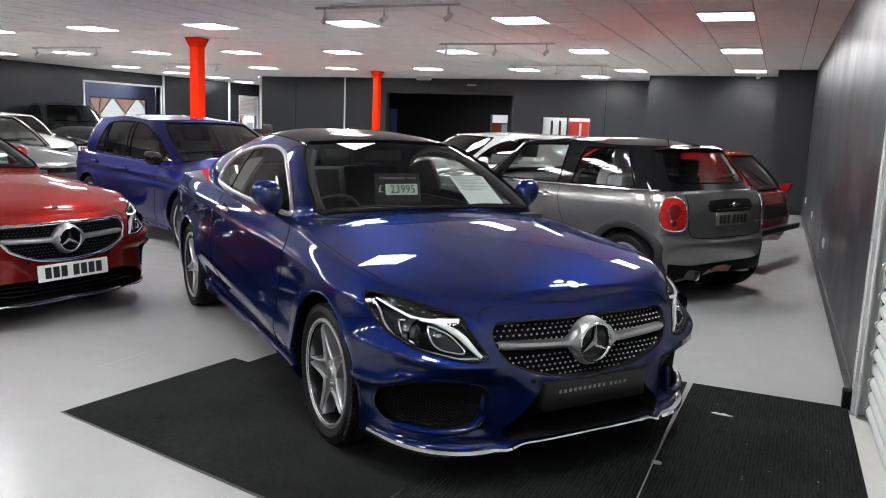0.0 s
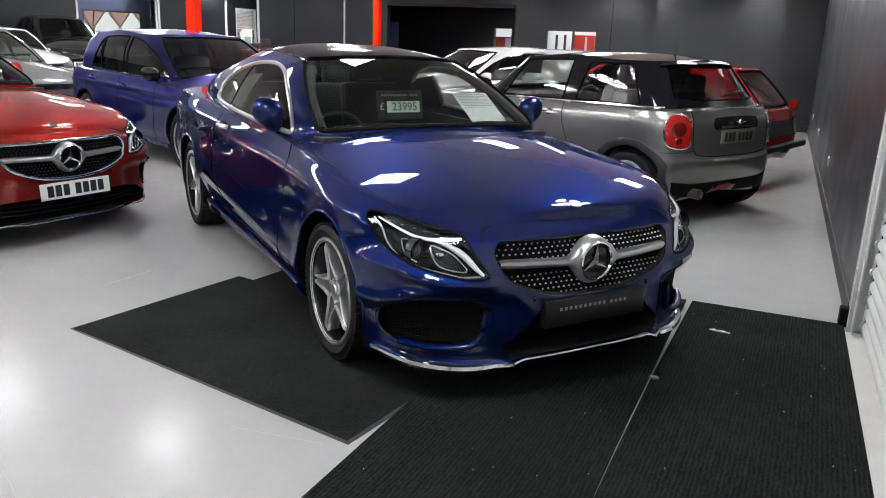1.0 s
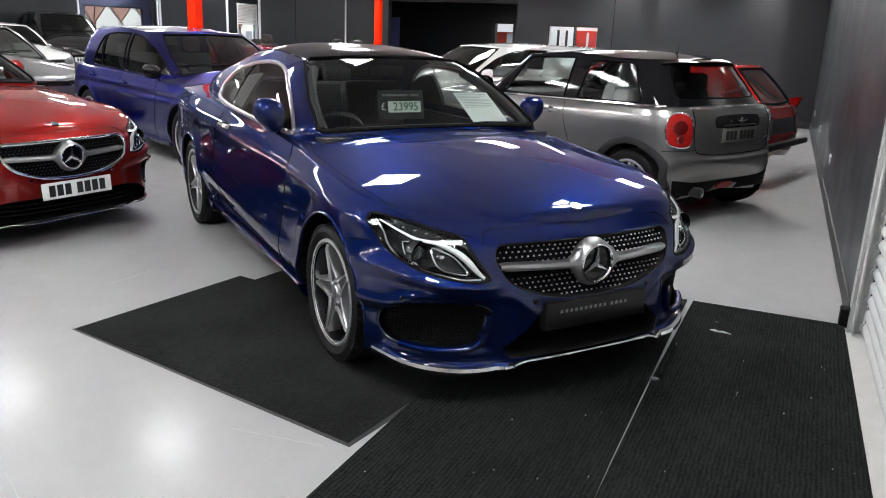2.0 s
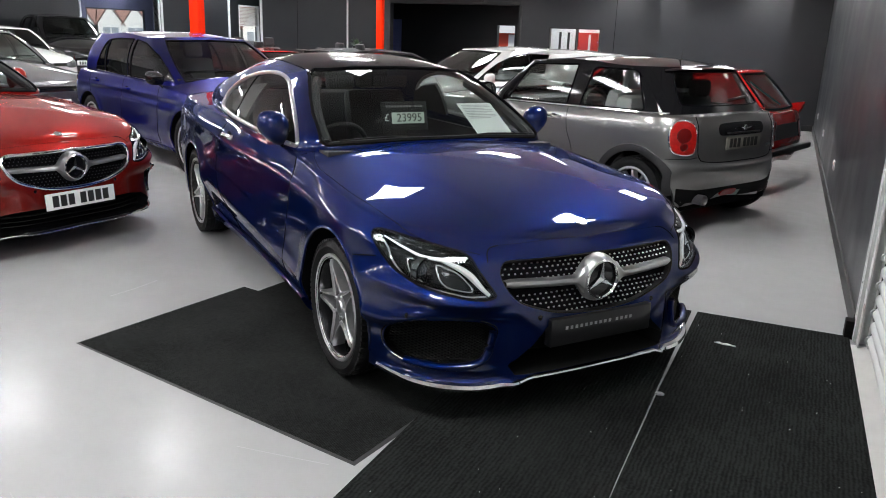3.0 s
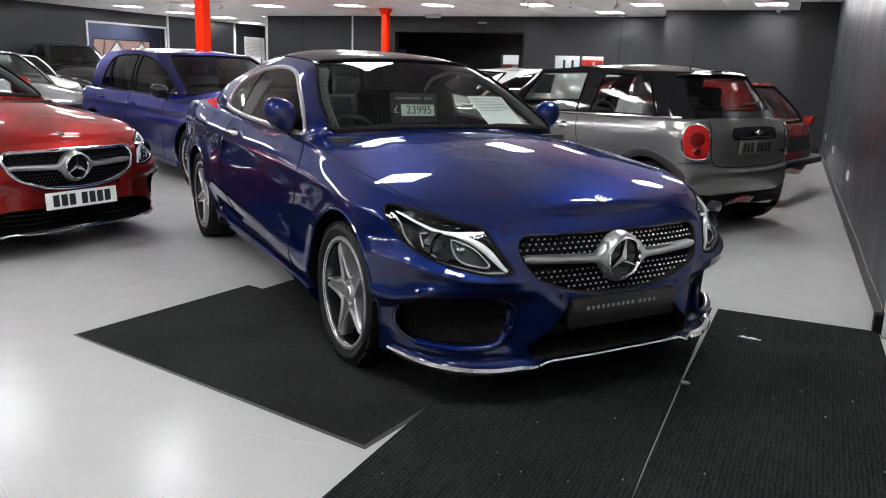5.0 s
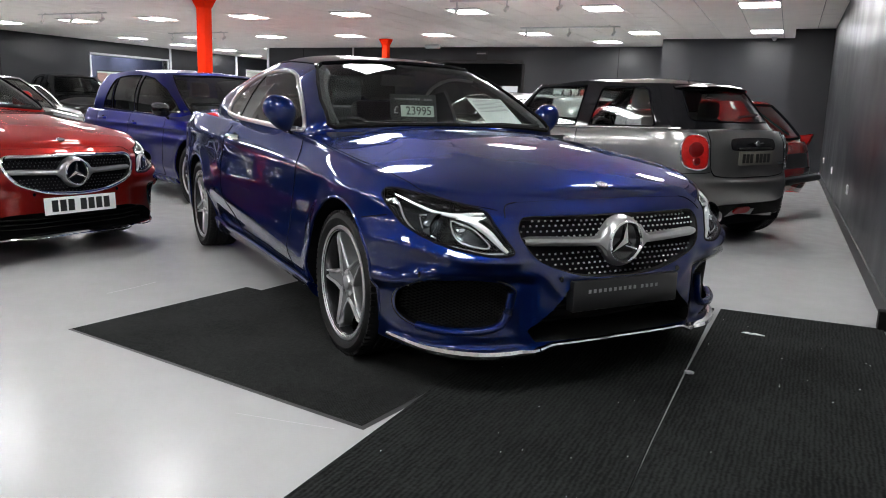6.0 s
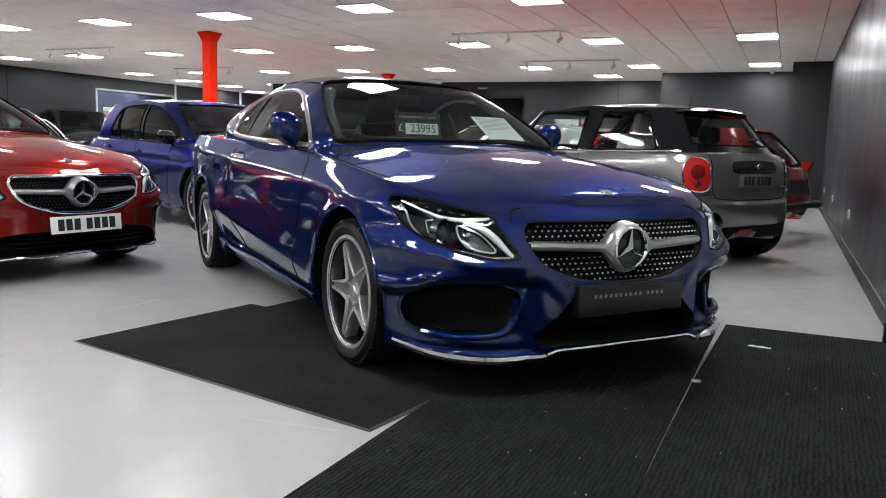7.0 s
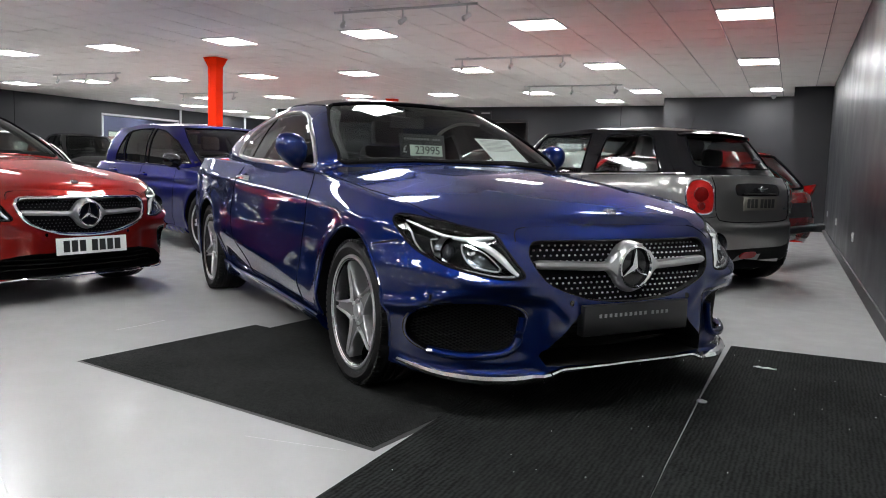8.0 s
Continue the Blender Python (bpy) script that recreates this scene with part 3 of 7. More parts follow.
# ---------------------------------------------------------------- shared car parts
def car(P, name, m, paint_key, label, category="car"):
    """Shell, cabin and wheels of a car; returns its root and the skins on which details are laid."""
    root = thing(name, m, label, category, "cars in the showroom")
    skin = Skin(car_skin(P))
    ax = [0.0, -P["base"]]
    R = P["tyre"]
    for view in ("left", "right"):
        for x in ax:
            skin.cut(view, circle2(x, R + 0.005, P.get("arch", R + 0.045)), lambda c: abs(c[1]) > 0.5)
    if "dome" in P:
        q, shell, top = None, dome_grid(P["dome"]), None
    else:
        q, shell, top = cabin_grids(P)
    cab = bmesh.new()
    for g in (shell, mirrored(shell)):
        grid_faces(cab, g)
    bmesh.ops.remove_doubles(cab, verts=cab.verts, dist=0.0008)
    bmesh.ops.recalc_face_normals(cab, faces=cab.faces)
    cs = Skin(cab)
    if top is not None:
        roof = bmesh.new()
        for g in (top, mirrored(top)):
            grid_faces(roof, g)
        bmesh.ops.remove_doubles(roof, verts=roof.verts, dist=0.0008)
        part("roof", roof, M[P.get("roof_mat", paint_key)], root)
    for x in ax:
        for sgn in (1, -1):
            view = "left" if sgn > 0 else "right"
            rr = P.get("arch", R + 0.045)
            arc = [(x + rr * math.cos(t), R + 0.005 + rr * math.sin(t)) for t in np.linspace(math.radians(-12), math.radians(192), 40)]
            part("arch_lip", tube(bmesh.new(), skin.line(view, arc, -0.002), 0.007, 8), M[P.get("lip_mat", paint_key)], root)
    return root, skin, cs, (q, shell, top)


P_MID = -1.75


def glaze(root, cs, view, outline, name, material, trim=None, trim_r=0.009, seal=0.006, cell=0.05, lift=-0.002):
    """Cuts an opening into the glasshouse and sets a pane and its trim into it."""
    cs.cut(view, outline, (lambda c: True) if view in ("left", "right") else (lambda c: (c[0] > P_MID) == (view == "front")))
    ob = part(name, cs.patch(view, outline, lift, cell), material, root)
    ob.visible_shadow = False
    bm = tube(bmesh.new(), cs.line(view, outline, 0.001), seal if trim is None else trim_r, 8, True, 1.0)
    part("window_seal" if trim is None else "window_trim", bm, M["gap"] if trim is None else M[trim], ob)
    return ob


def arch_liners(root, P, skin, lip=None):
    R = P["tyre"]
    for sgn in (1, -1):
        for x in (0.0, -P["base"]):
            bm = bmesh.new()
            rr = P.get("arch", R + 0.045)
            n = 28
            a = [math.radians(-14 + 208 * k / n) for k in range(n + 1)]
            view = "left" if sgn > 0 else "right"
            rim = [(x + rr * math.cos(t), R + 0.005 + rr * math.sin(t)) for t in a]
            outer = [abs(skin.at(view, u, w).y) - 0.006 for u, w in rim]
            rows = [[bm.verts.new((u, sgn * (o if k else 0.42), w)) for (u, w), o in zip(rim, outer)] for k in (1, 0)]
            for i in range(n):
                bm.faces.new((rows[0][i], rows[0][i + 1], rows[1][i + 1], rows[1][i]))
            bm.faces.new(rows[1])
            part("arch_liner", bm, M["gap"], root)


def underbody(root, x0, x1, w, z=0.17):
    boxed("underbody", (x1, x0, -w, w, z, z + 0.2), M["gap"], root)


def gap_line(root, skin, view, pts, r=0.0028, lift=0.0006, n=6, name="panel_gap", material="gap"):
    """A shut line: a thin dark seam along the skin."""
    path = []
    for (a0, b0), (a1, b1) in zip(pts, pts[1:]):
        k = max(2, int(math.hypot(a1 - a0, b1 - b0) / 0.03))
        path += [(a0 + (a1 - a0) * i / k, b0 + (b1 - b0) * i / k) for i in range(k)]
    path.append(pts[-1])
    return part(name, tube(bmesh.new(), skin.line(view, path, lift), r, n), M[material], root)


def curve2(pts, n=24):
    """An open smooth line through control points over its own length."""
    p = np.array(pts, float)
    s = np.concatenate([[0], np.cumsum(np.linalg.norm(np.diff(p, axis=0), axis=1))])
    u = np.linspace(0, s[-1], n)
    return list(zip(pchip(list(zip(s, p[:, 0])), u), pchip(list(zip(s, p[:, 1])), u)))


def seat(root, x, y, z, s=1.0, material="leather"):
    root_s = new("seat")
    root_s.parent = root
    root_s.matrix_local = Matrix.Translation((x, y, z))
    boxed("cushion", (-0.25, 0.27, -0.25, 0.25, 0, 0.16), M[material], root_s, bevel=0.05)
    boxed("backrest", (-0.07, 0.07, -0.24, 0.24, 0.0, 0.62 * s), M[material], root_s, bevel=0.05, m=pose(-0.24, 0, 0.1, 0, -16, 0))
    boxed("headrest", (-0.045, 0.045, -0.13, 0.13, 0.0, 0.19), M[material], root_s, bevel=0.04, m=pose(-0.43, 0, 0.1 + 0.61 * s, 0, -10, 0))


def steering_wheel(root, x, y, z):
    m = pose(x, y, z, 0, -66, 0)
    bm = bmesh.new()
    tube(bm, [m @ Vector((0.185 * math.cos(a), 0.185 * math.sin(a), 0)) for a in np.linspace(0, 2 * math.pi, 33)[:-1]], 0.016, 8, True)
    ob = part("steering_wheel", bm, M["leather"], root)
    boxed("airbag_boss", (-0.07, 0.06, -0.085, 0.085, -0.03, 0.012), M["interior"], ob, bevel=0.015, m=m)


def cockpit(root, P, wheel_y=0.36, dash_x=-0.95, z=0.93, seat_mat="leather", w=0.70, floor_to=-3.0, seats=((-1.95, 0.37), (-1.95, -0.37)), steer=True):
    """Dash, floor, seats and steering wheel (on the right side, as the car is right-hand drive)."""
    bm = bmesh.new()
    prof = [(dash_x + 0.42, z + 0.02), (dash_x + 0.1, z + 0.005), (dash_x - 0.06, z - 0.01), (dash_x - 0.12, z - 0.07), (dash_x - 0.09, z - 0.2), (dash_x + 0.05, z - 0.45), (dash_x + 0.42, z - 0.45)]
    a = [bm.verts.new((x, w, zz)) for x, zz in prof]
    b = [bm.verts.new((x, -w, zz)) for x, zz in prof]
    for i in range(len(prof)):
        j = (i + 1) % len(prof)
        bm.faces.new((a[i], a[j], b[j], b[i]))
    bm.faces.new(a)
    bm.faces.new(b)
    part("dashboard", bm, M["interior"], root)
    boxed("cabin_floor", (floor_to, dash_x + 0.3, -w - 0.02, w + 0.02, 0.32, 0.36), M["interior"], root)
    for sgn in (1, -1):
        boxed("door_card", (floor_to, dash_x + 0.2, sgn * (w + 0.02), sgn * (w + 0.05), 0.36, z - 0.01), M["interior"], root)
    boxed("parcel_shelf", (floor_to - 0.45, floor_to + 0.05, -w + 0.05, w - 0.05, z - 0.02, z + 0.03), M["interior"], root, bevel=0.01)
    for x, y in seats:
        seat(root, x, y, 0.42, material=seat_mat)
    for s in (1, -1):
        boxed("rear_headrest", (floor_to - 0.02, floor_to + 0.09, s * 0.34 - 0.12, s * 0.34 + 0.12, 1.06, 1.22), M[seat_mat], root, bevel=0.04)
    boxed("rear_seat", (floor_to + 0.05, floor_to + 0.25, -w + 0.08, w - 0.08, 0.5, 1.08), M[seat_mat], root, bevel=0.06)
    if steer:
        steering_wheel(root, dash_x - 0.30, -wheel_y, z - 0.09)


def door_mirror(root, x, y, z, paint_mat, sgn, s=1.0, tall=1.0):
    """Door mirror: arm, painted shell, glass."""
    ob = new("door_mirror")
    ob.parent = root
    ob.matrix_local = Matrix.Translation((x, y, z))
    bm = bmesh.new()
    bmesh.ops.create_uvsphere(bm, u_segments=24, v_segments=16, radius=1)
    for v in bm.verts:
        c = v.co
        sx = 0.085 if c.x > 0 else 0.05
        c.x, c.y, c.z = c.x * sx * s, np.sign(c.y) * abs(c.y) ** 0.8 * 0.108 * s, np.sign(c.z) * abs(c.z) ** 0.75 * 0.08 * s * tall + 0.012 * c.y * sgn
        if tall > 1 and c.z < 0:
            low = c.z / (0.08 * s * tall)
            c.y = c.y * (1 + 0.42 * low) + sgn * 0.022 * low
        if c.x < -0.02:
            c.x = -0.02 - (c.x + 0.02) * 0.0
    part("shell", bm, paint_mat, ob)
    bm = bmesh.new()
    tube(bm, [(-0.01, -sgn * 0.05, -0.06 * tall), (-0.005, -sgn * 0.09, -0.10 * tall), (0, -sgn * 0.15, -0.128 * tall)], 0.028, 10, flat=0.5)
    part("arm", bm, M["gloss_black"], ob)
    bm = bmesh.new()
    lathe(bm, [(0.0, 0.0), (1.0, 0.0)], 28, Matrix.Translation((-0.023, 0, 0)) @ Matrix.Rotation(math.pi / 2, 4, "Z") @ Matrix.Diagonal((0.085 * s, 1, 0.062 * s, 1)))
    part("mirror_glass", bm, M["chrome"], ob)
    return ob


def handle(root, skin, view, x, z, L=0.19, material="chrome"):
    c = skin.at(view, x, z, 0.0)
    s = 1 if view == "left" else -1
    p = [Vector((x + dx, c.y + s * d, z + dz)) for dx, d, dz in ((L / 2, 0.0, 0), (L / 2 - 0.02, 0.026, 0.002), (0, 0.036, 0.004), (-L / 2 + 0.02, 0.03, 0.002), (-L / 2, 0.0, 0))]
    ob = part("door_handle", tube(bmesh.new(), p, 0.013, 8, flat=1.2), M[material], root)
    bm = bmesh.new()
    lathe(bm, [(0.0, 0.002), (0.9, 0.002), (1.0, 0.0)], 20, Matrix.Translation(c) @ Matrix.Diagonal((0.05, s, 0.032, 1)))
    part("handle_cup", bm, M["gap"], ob)


def number_plate(root, m, w=0.52, h=0.111, back="plate_white", bars="ink"):
    """A plate on its local y-z plane looking along +x; the characters are plain bars."""
    ob = boxed("number_plate", (-0.004, 0.004, -w / 2, w / 2, -h / 2, h / 2), M[back], root, bevel=0.002, m=m)
    y = w / 2 - 0.05
    for k in range(7):
        if k == 4:
            y -= 0.03
        boxed("plate_bar", (0.004, 0.0055, y - 0.044, y, -h * 0.34, h * 0.34), M[bars], ob, m=m)
        y -= 0.058
    return ob


def emblem(root, m, r, back=True):
    """Round badge on its local y-z plane looking along +x: a ring with three tapered blades."""
    bm = bmesh.new()
    lathe(bm, [(r * 0.97, -0.012), (r, 0.002), (r * 0.97, 0.01), (r * 0.91, 0.012), (r * 0.86, 0.004), (r * 0.86, -0.006)], 56, m @ Matrix.Rotation(-math.pi / 2, 4, "Z"))
    for k in range(3):
        a = math.pi / 2 + 2 * math.pi * k / 3
        d, s = (math.cos(a), math.sin(a)), (-math.sin(a), math.cos(a))
        tip, c = bm.verts.new(m @ Vector((0.004, d[0] * r * 0.9, d[1] * r * 0.9))), bm.verts.new(m @ Vector((0.016, 0, 0)))
        e = [bm.verts.new(m @ Vector((0.002, d[0] * r * 0.09 + t * s[0] * r * 0.16, d[1] * r * 0.09 + t * s[1] * r * 0.16))) for t in (1, -1)]
        bm.faces.new((tip, e[0], c))
        bm.faces.new((tip, c, e[1]))
    ob = part("badge", bm, M["chrome"], root, sharp=10)
    bm = bmesh.new()
    lathe(bm, [(0.0, -0.006), (r * 0.88, -0.006)], 40, m @ Matrix.Rotation(-math.pi / 2, 4, "Z"))
    part("badge_back", bm, M["gloss_black"], ob)
    return ob


def slab(skin, view, outline, lift, thick, cell=0.03):
    """A sheet on the skin with thickness."""
    bm = skin.patch(view, outline, lift, cell)
    bmesh.ops.recalc_face_normals(bm, faces=bm.faces)
    i, j, k, s = AXES[view]
    if sum(f.normal[k] for f in bm.faces) * s < 0:
        bmesh.ops.reverse_faces(bm, faces=bm.faces)
    bmesh.ops.solidify(bm, geom=list(bm.faces), thickness=thick)
    return bm


def text_part(name, body, size, m, material, parent, align="CENTER"):
    """Raised letters in the built-in font on the local x-y plane of m."""
    cu = bpy.data.curves.new(name, "FONT")
    cu.body, cu.size, cu.align_x, cu.align_y, cu.extrude = body, size, align, "CENTER", 0.0006
    tmp = new(name, cu)
    me = bpy.data.meshes.new_from_object(tmp.evaluated_get(bpy.context.evaluated_depsgraph_get()))
    bpy.data.objects.remove(tmp)
    me.transform(m)
    me.materials.append(material)
    ob = new(name, me)
    ob.parent = parent
    return ob


def wiper(root, a, b, lift=0.012):
    bm = bmesh.new()
    tube(bm, [a, (Vector(a) + Vector(b)) / 2 + Vector((0, 0, 0.012)), b], 0.008, 6)
    part("wiper", bm, M["mesh_black"], root)


def pins(skin, outline, avoid, dz=0.0215, dy=0.0265, lift=-0.02, r=0.0043):
    """The studs of a diamond grille, joined in one mesh."""
    p = np.array(outline)
    lo, hi = p.min(0), p.max(0)
    bm = bmesh.new()
    rows = int((hi[1] - lo[1]) / dz)
    for i in range(rows + 1):
        z = lo[1] + (i + 0.5) * dz
        n = int((hi[0] - lo[0]) / dy / 2) + 1
        for k in range(-n, n + 1):
            y = (k + 0.5 * (i % 2)) * dy
            if not inside(outline, [y], [z])[0] or avoid(y, z):
                continue
            c = skin.at("front", y, z, lift)
            tip = bm.verts.new(c + Vector((0.009, 0, 0)))
            ringv = [bm.verts.new(c + Vector((0, 1.25 * r * math.cos(t), r * math.sin(t)))) for t in np.linspace(0, 2 * math.pi, 7)[:-1]]
            for t in range(6):
                bm.faces.new((ringv[t], ringv[(t + 1) % 6], tip))
    return bm


def body_panels(root, skin, material, panels, rest="body"):
    """Parts the finished shell into bonnet, doors and body; all keep the whole shell's surface normals."""
    bm = skin.bm
    bm.verts.index_update()
    normals = [skin.smooth_normal(v.co) for v in bm.verts]
    faces = list(bm.faces)
    mid = np.array([f.calc_center_median() for f in faces])
    left = np.ones(len(faces), bool)
    sets = []
    for name, view, outline, low, *own in panels:
        i, j, k, s = AXES[view]
        hit = inside(outline, mid[:, i], mid[:, j]) & left & (mid[:, k] * s > low)
        left &= ~hit
        sets.append((name, hit, own[0] if own else material))
    places = [tuple(v.co) for v in bm.verts]
    for name, hit, paint_mat in sets + [(rest, left, material)]:
        ids, rows = {}, []
        for f, h in zip(faces, hit):
            if h:
                rows.append([ids.setdefault(v.index, len(ids)) for v in f.verts])
        if not rows:
            continue
        me = bpy.data.meshes.new(name)
        me.from_pydata([places[n] for n in ids], [], rows)
        me.update()
        for p in me.polygons:
            p.use_smooth = True
        me.normals_split_custom_set_from_vertices([normals[n] for n in ids])
        me.materials.append(paint_mat)
        new(name, me).parent = root
    bm.free()


# ---------------------------------------------------------------- blue coupe
def ease(a, b, v):
    """0 at a, 1 at b, smooth between."""
    t = np.clip((v - a) / (b - a), 0, 1)
    return t * t * (3 - 2 * t)


def coupe_sculpt(g):
    """Side and nose of the coupe: tucked-in lower doors, flared arches, hollows round the front intakes and a rib beside the grille."""
    g = g.copy()
    x, y, z = g[:, :, 0].copy(), g[:, :, 1].copy(), g[:, :, 2].copy()
    side = ease(.02, -.30, x) * ease(-2.95, -2.62, x)
    below = .33 + .0735 * (-.40 - x) - z
    g[:, :, 1] -= side * pchip([(-1.0, 0), (-.28, 0), (-.14, -.004), (-.02, -.022), (0, -.0235), (.012, -.0215), (.06, -.007), (.13, .018), (.2, .038), (.6, .06)], below)
    for cx in (0.0, -2.84):
        d = np.hypot(x - cx, z - .325)
        g[:, :, 1] += .009 * np.exp(-((d - .375) / .06) ** 2) * ease(.55, .75, y) * ease(.60, .35, x)
    nose = ease(.12, .30, x)
    zt = .464 - .06 * ease(.72, .87, y)
    hollow = ease(zt + .006, zt - .014, z) * ease(.17, .205, z) * ease(.40, .455, y) * nose
    g[:, :, 0] -= .030 * hollow
    lip = np.exp(-((z - zt - .022) / .016) ** 2) * ease(.36, .46, y) * nose
    g[:, :, 0] += .006 * lip * (1 + 1.6 * ease(.5, .7, y))
    g[:, :, 1] += .012 * np.exp(-((z - zt - .022) / .03) ** 2) * ease(.60, .76, y) * nose
    g[:, :, 0] += .012 * np.exp(-((z - .228) / .022) ** 2) * ease(.44, .52, y) * ease(.89, .78, y) * nose
    zs = .527 + .05 * ease(.64, .87, y)
    g[:, :, 0] += .022 * np.exp(-((z - zs) / .022) ** 2) * ease(.42, .56, y) * ease(.25, .45, x)
    g[:, :, 0] -= .008 * np.exp(-((z - zs + .055) / .022) ** 2) * ease(.42, .56, y) * ease(.25, .45, x)
    away = (y - .36) * .71 + (z - .455) * -.71
    g[:, :, 0] += .010 * np.exp(-(away / .018) ** 2) * np.exp(-(((y - .36) * .71 + (z - .455) * .71) / .075) ** 2) * nose
    return g


COUPE = dict(
    base=2.84, tyre=0.320, half=0.90, arch=0.37, fine=1.9, sculpt=coupe_sculpt,
    levels=[
        (0.60, 0.05, 2.9, 0.80, -3.3, -3.72, 2.5, [(0, .16), (.2, .15), (.8, .17), (1, .22)]),
        (0.80, 0.10, 2.9, 0.866, -3.3, -3.85, 2.5, [(0, .20), (.06, .19), (.12, .165), (.17, .19), (.2, .2), (.3, .19), (.8, .2), (1, .28)]),
        (0.805, 0.10, 2.85, 0.892, -3.3, -3.89, 2.5, [(0, .34), (.2, .35), (.32, .34), (.5, .36), (.72, .42), (.8, .44), (1, .45)]),
        (0.795, 0.10, 3.0, 0.902, -3.3, -3.88, 2.5, [(0, .52), (.2, .55), (.5, .57), (.8, .61), (1, .65)]),
        (0.782, 0.10, 2.6, 0.893, -3.3, -3.87, 2.5, [(0, .60), (.2, .67), (.35, .715), (.5, .73), (.8, .775), (1, .75)]),
        (0.765, 0.10, 2.42, 0.891, -3.3, -3.85, 2.5, [(0, .672), (.1, .69), (.2, .74), (.5, .80), (.8, .86), (1, .85)]),
        (0.675, 0.08, 2.2, 0.835, -3.25, -3.78, 2.6, [(0, .742), (.1, .765), (.2, .835), (.38, .928), (.6, .955), (.8, .99), (1, 1.0)]),
    ],
    wprof=[(-4, .95), (-3.4, .97), (-2.9, 1.0), (-2.3, .985), (-1.5, .972), (-.8, .978), (0, 1.0), (.6, 1.0)],
    bonnet_lines=(0.33, 0.58, 0.56, -0.62, 0.004),
    crown=[(-.675, .744), (-.655, .782), (-.60, .805), (-.45, .845), (0, .925), (.52, .978), (.75, .985), (.9, .99), (3.2, 1.04), (3.4, 1.05), (3.8, 1.0)],
    dome=dict(x0=.55, x1=3.45, half=.818, m=4.4, p=3.6, lean=.503,
              w=[(.55, .02), (.57, .40), (.61, .68), (.68, .879), (.80, .958), (1.2, 1.01), (1.8, 1.005), (2.3, .97), (2.7, .93), (3.1, .82), (3.35, .6), (3.45, .05)],
              belt=[(.55, .972), (.66, .955), (.9, .94), (1.5, .95), (2.2, .985), (2.8, 1.02), (3.45, 1.04)],
              ridge=[(.55, .973), (.75, 1.088), (1.0, 1.243), (1.25, 1.352), (1.5, 1.383), (1.9, 1.402), (2.2, 1.381), (2.6, 1.285), (3.0, 1.165), (3.45, 1.041)]),
    cabin_floor=0.85, roof_mat="gloss_black",
)


HEADLAMP = [(0.848, 0.738), (0.826, 0.767), (0.795, 0.770), (0.725, 0.754), (0.647, 0.734), (0.569, 0.710), (0.548, 0.662), (0.519, 0.607), (0.499, 0.559), (0.580, 0.551), (0.678, 0.570), (0.751, 0.593), (0.810, 0.636), (0.836, 0.685)]
GRILLE_HALF = [(0, .694), (.15, 0.693), (.33, 0.692), (.435, 0.688), (.465, 0.648), (.452, 0.593), (.41, 0.538), (.34, 0.502), (.2, 0.462), (0, .448)]
INTAKE = [(0.836, 0.329), (0.829, 0.394), (0.787, 0.436), (0.671, 0.452), (0.539, 0.444), (0.478, 0.415), (0.479, 0.372), (0.503, 0.302), (0.541, 0.262), (0.631, 0.246), (0.751, 0.252), (0.812, 0.279)]
CHIN = [(-.26, .42), (.26, .42), (.33, .34), (.43, .262), (.40, .215), (.2, .213), (-.2, .213), (-.40, .215), (-.43, .262), (-.33, .34)]


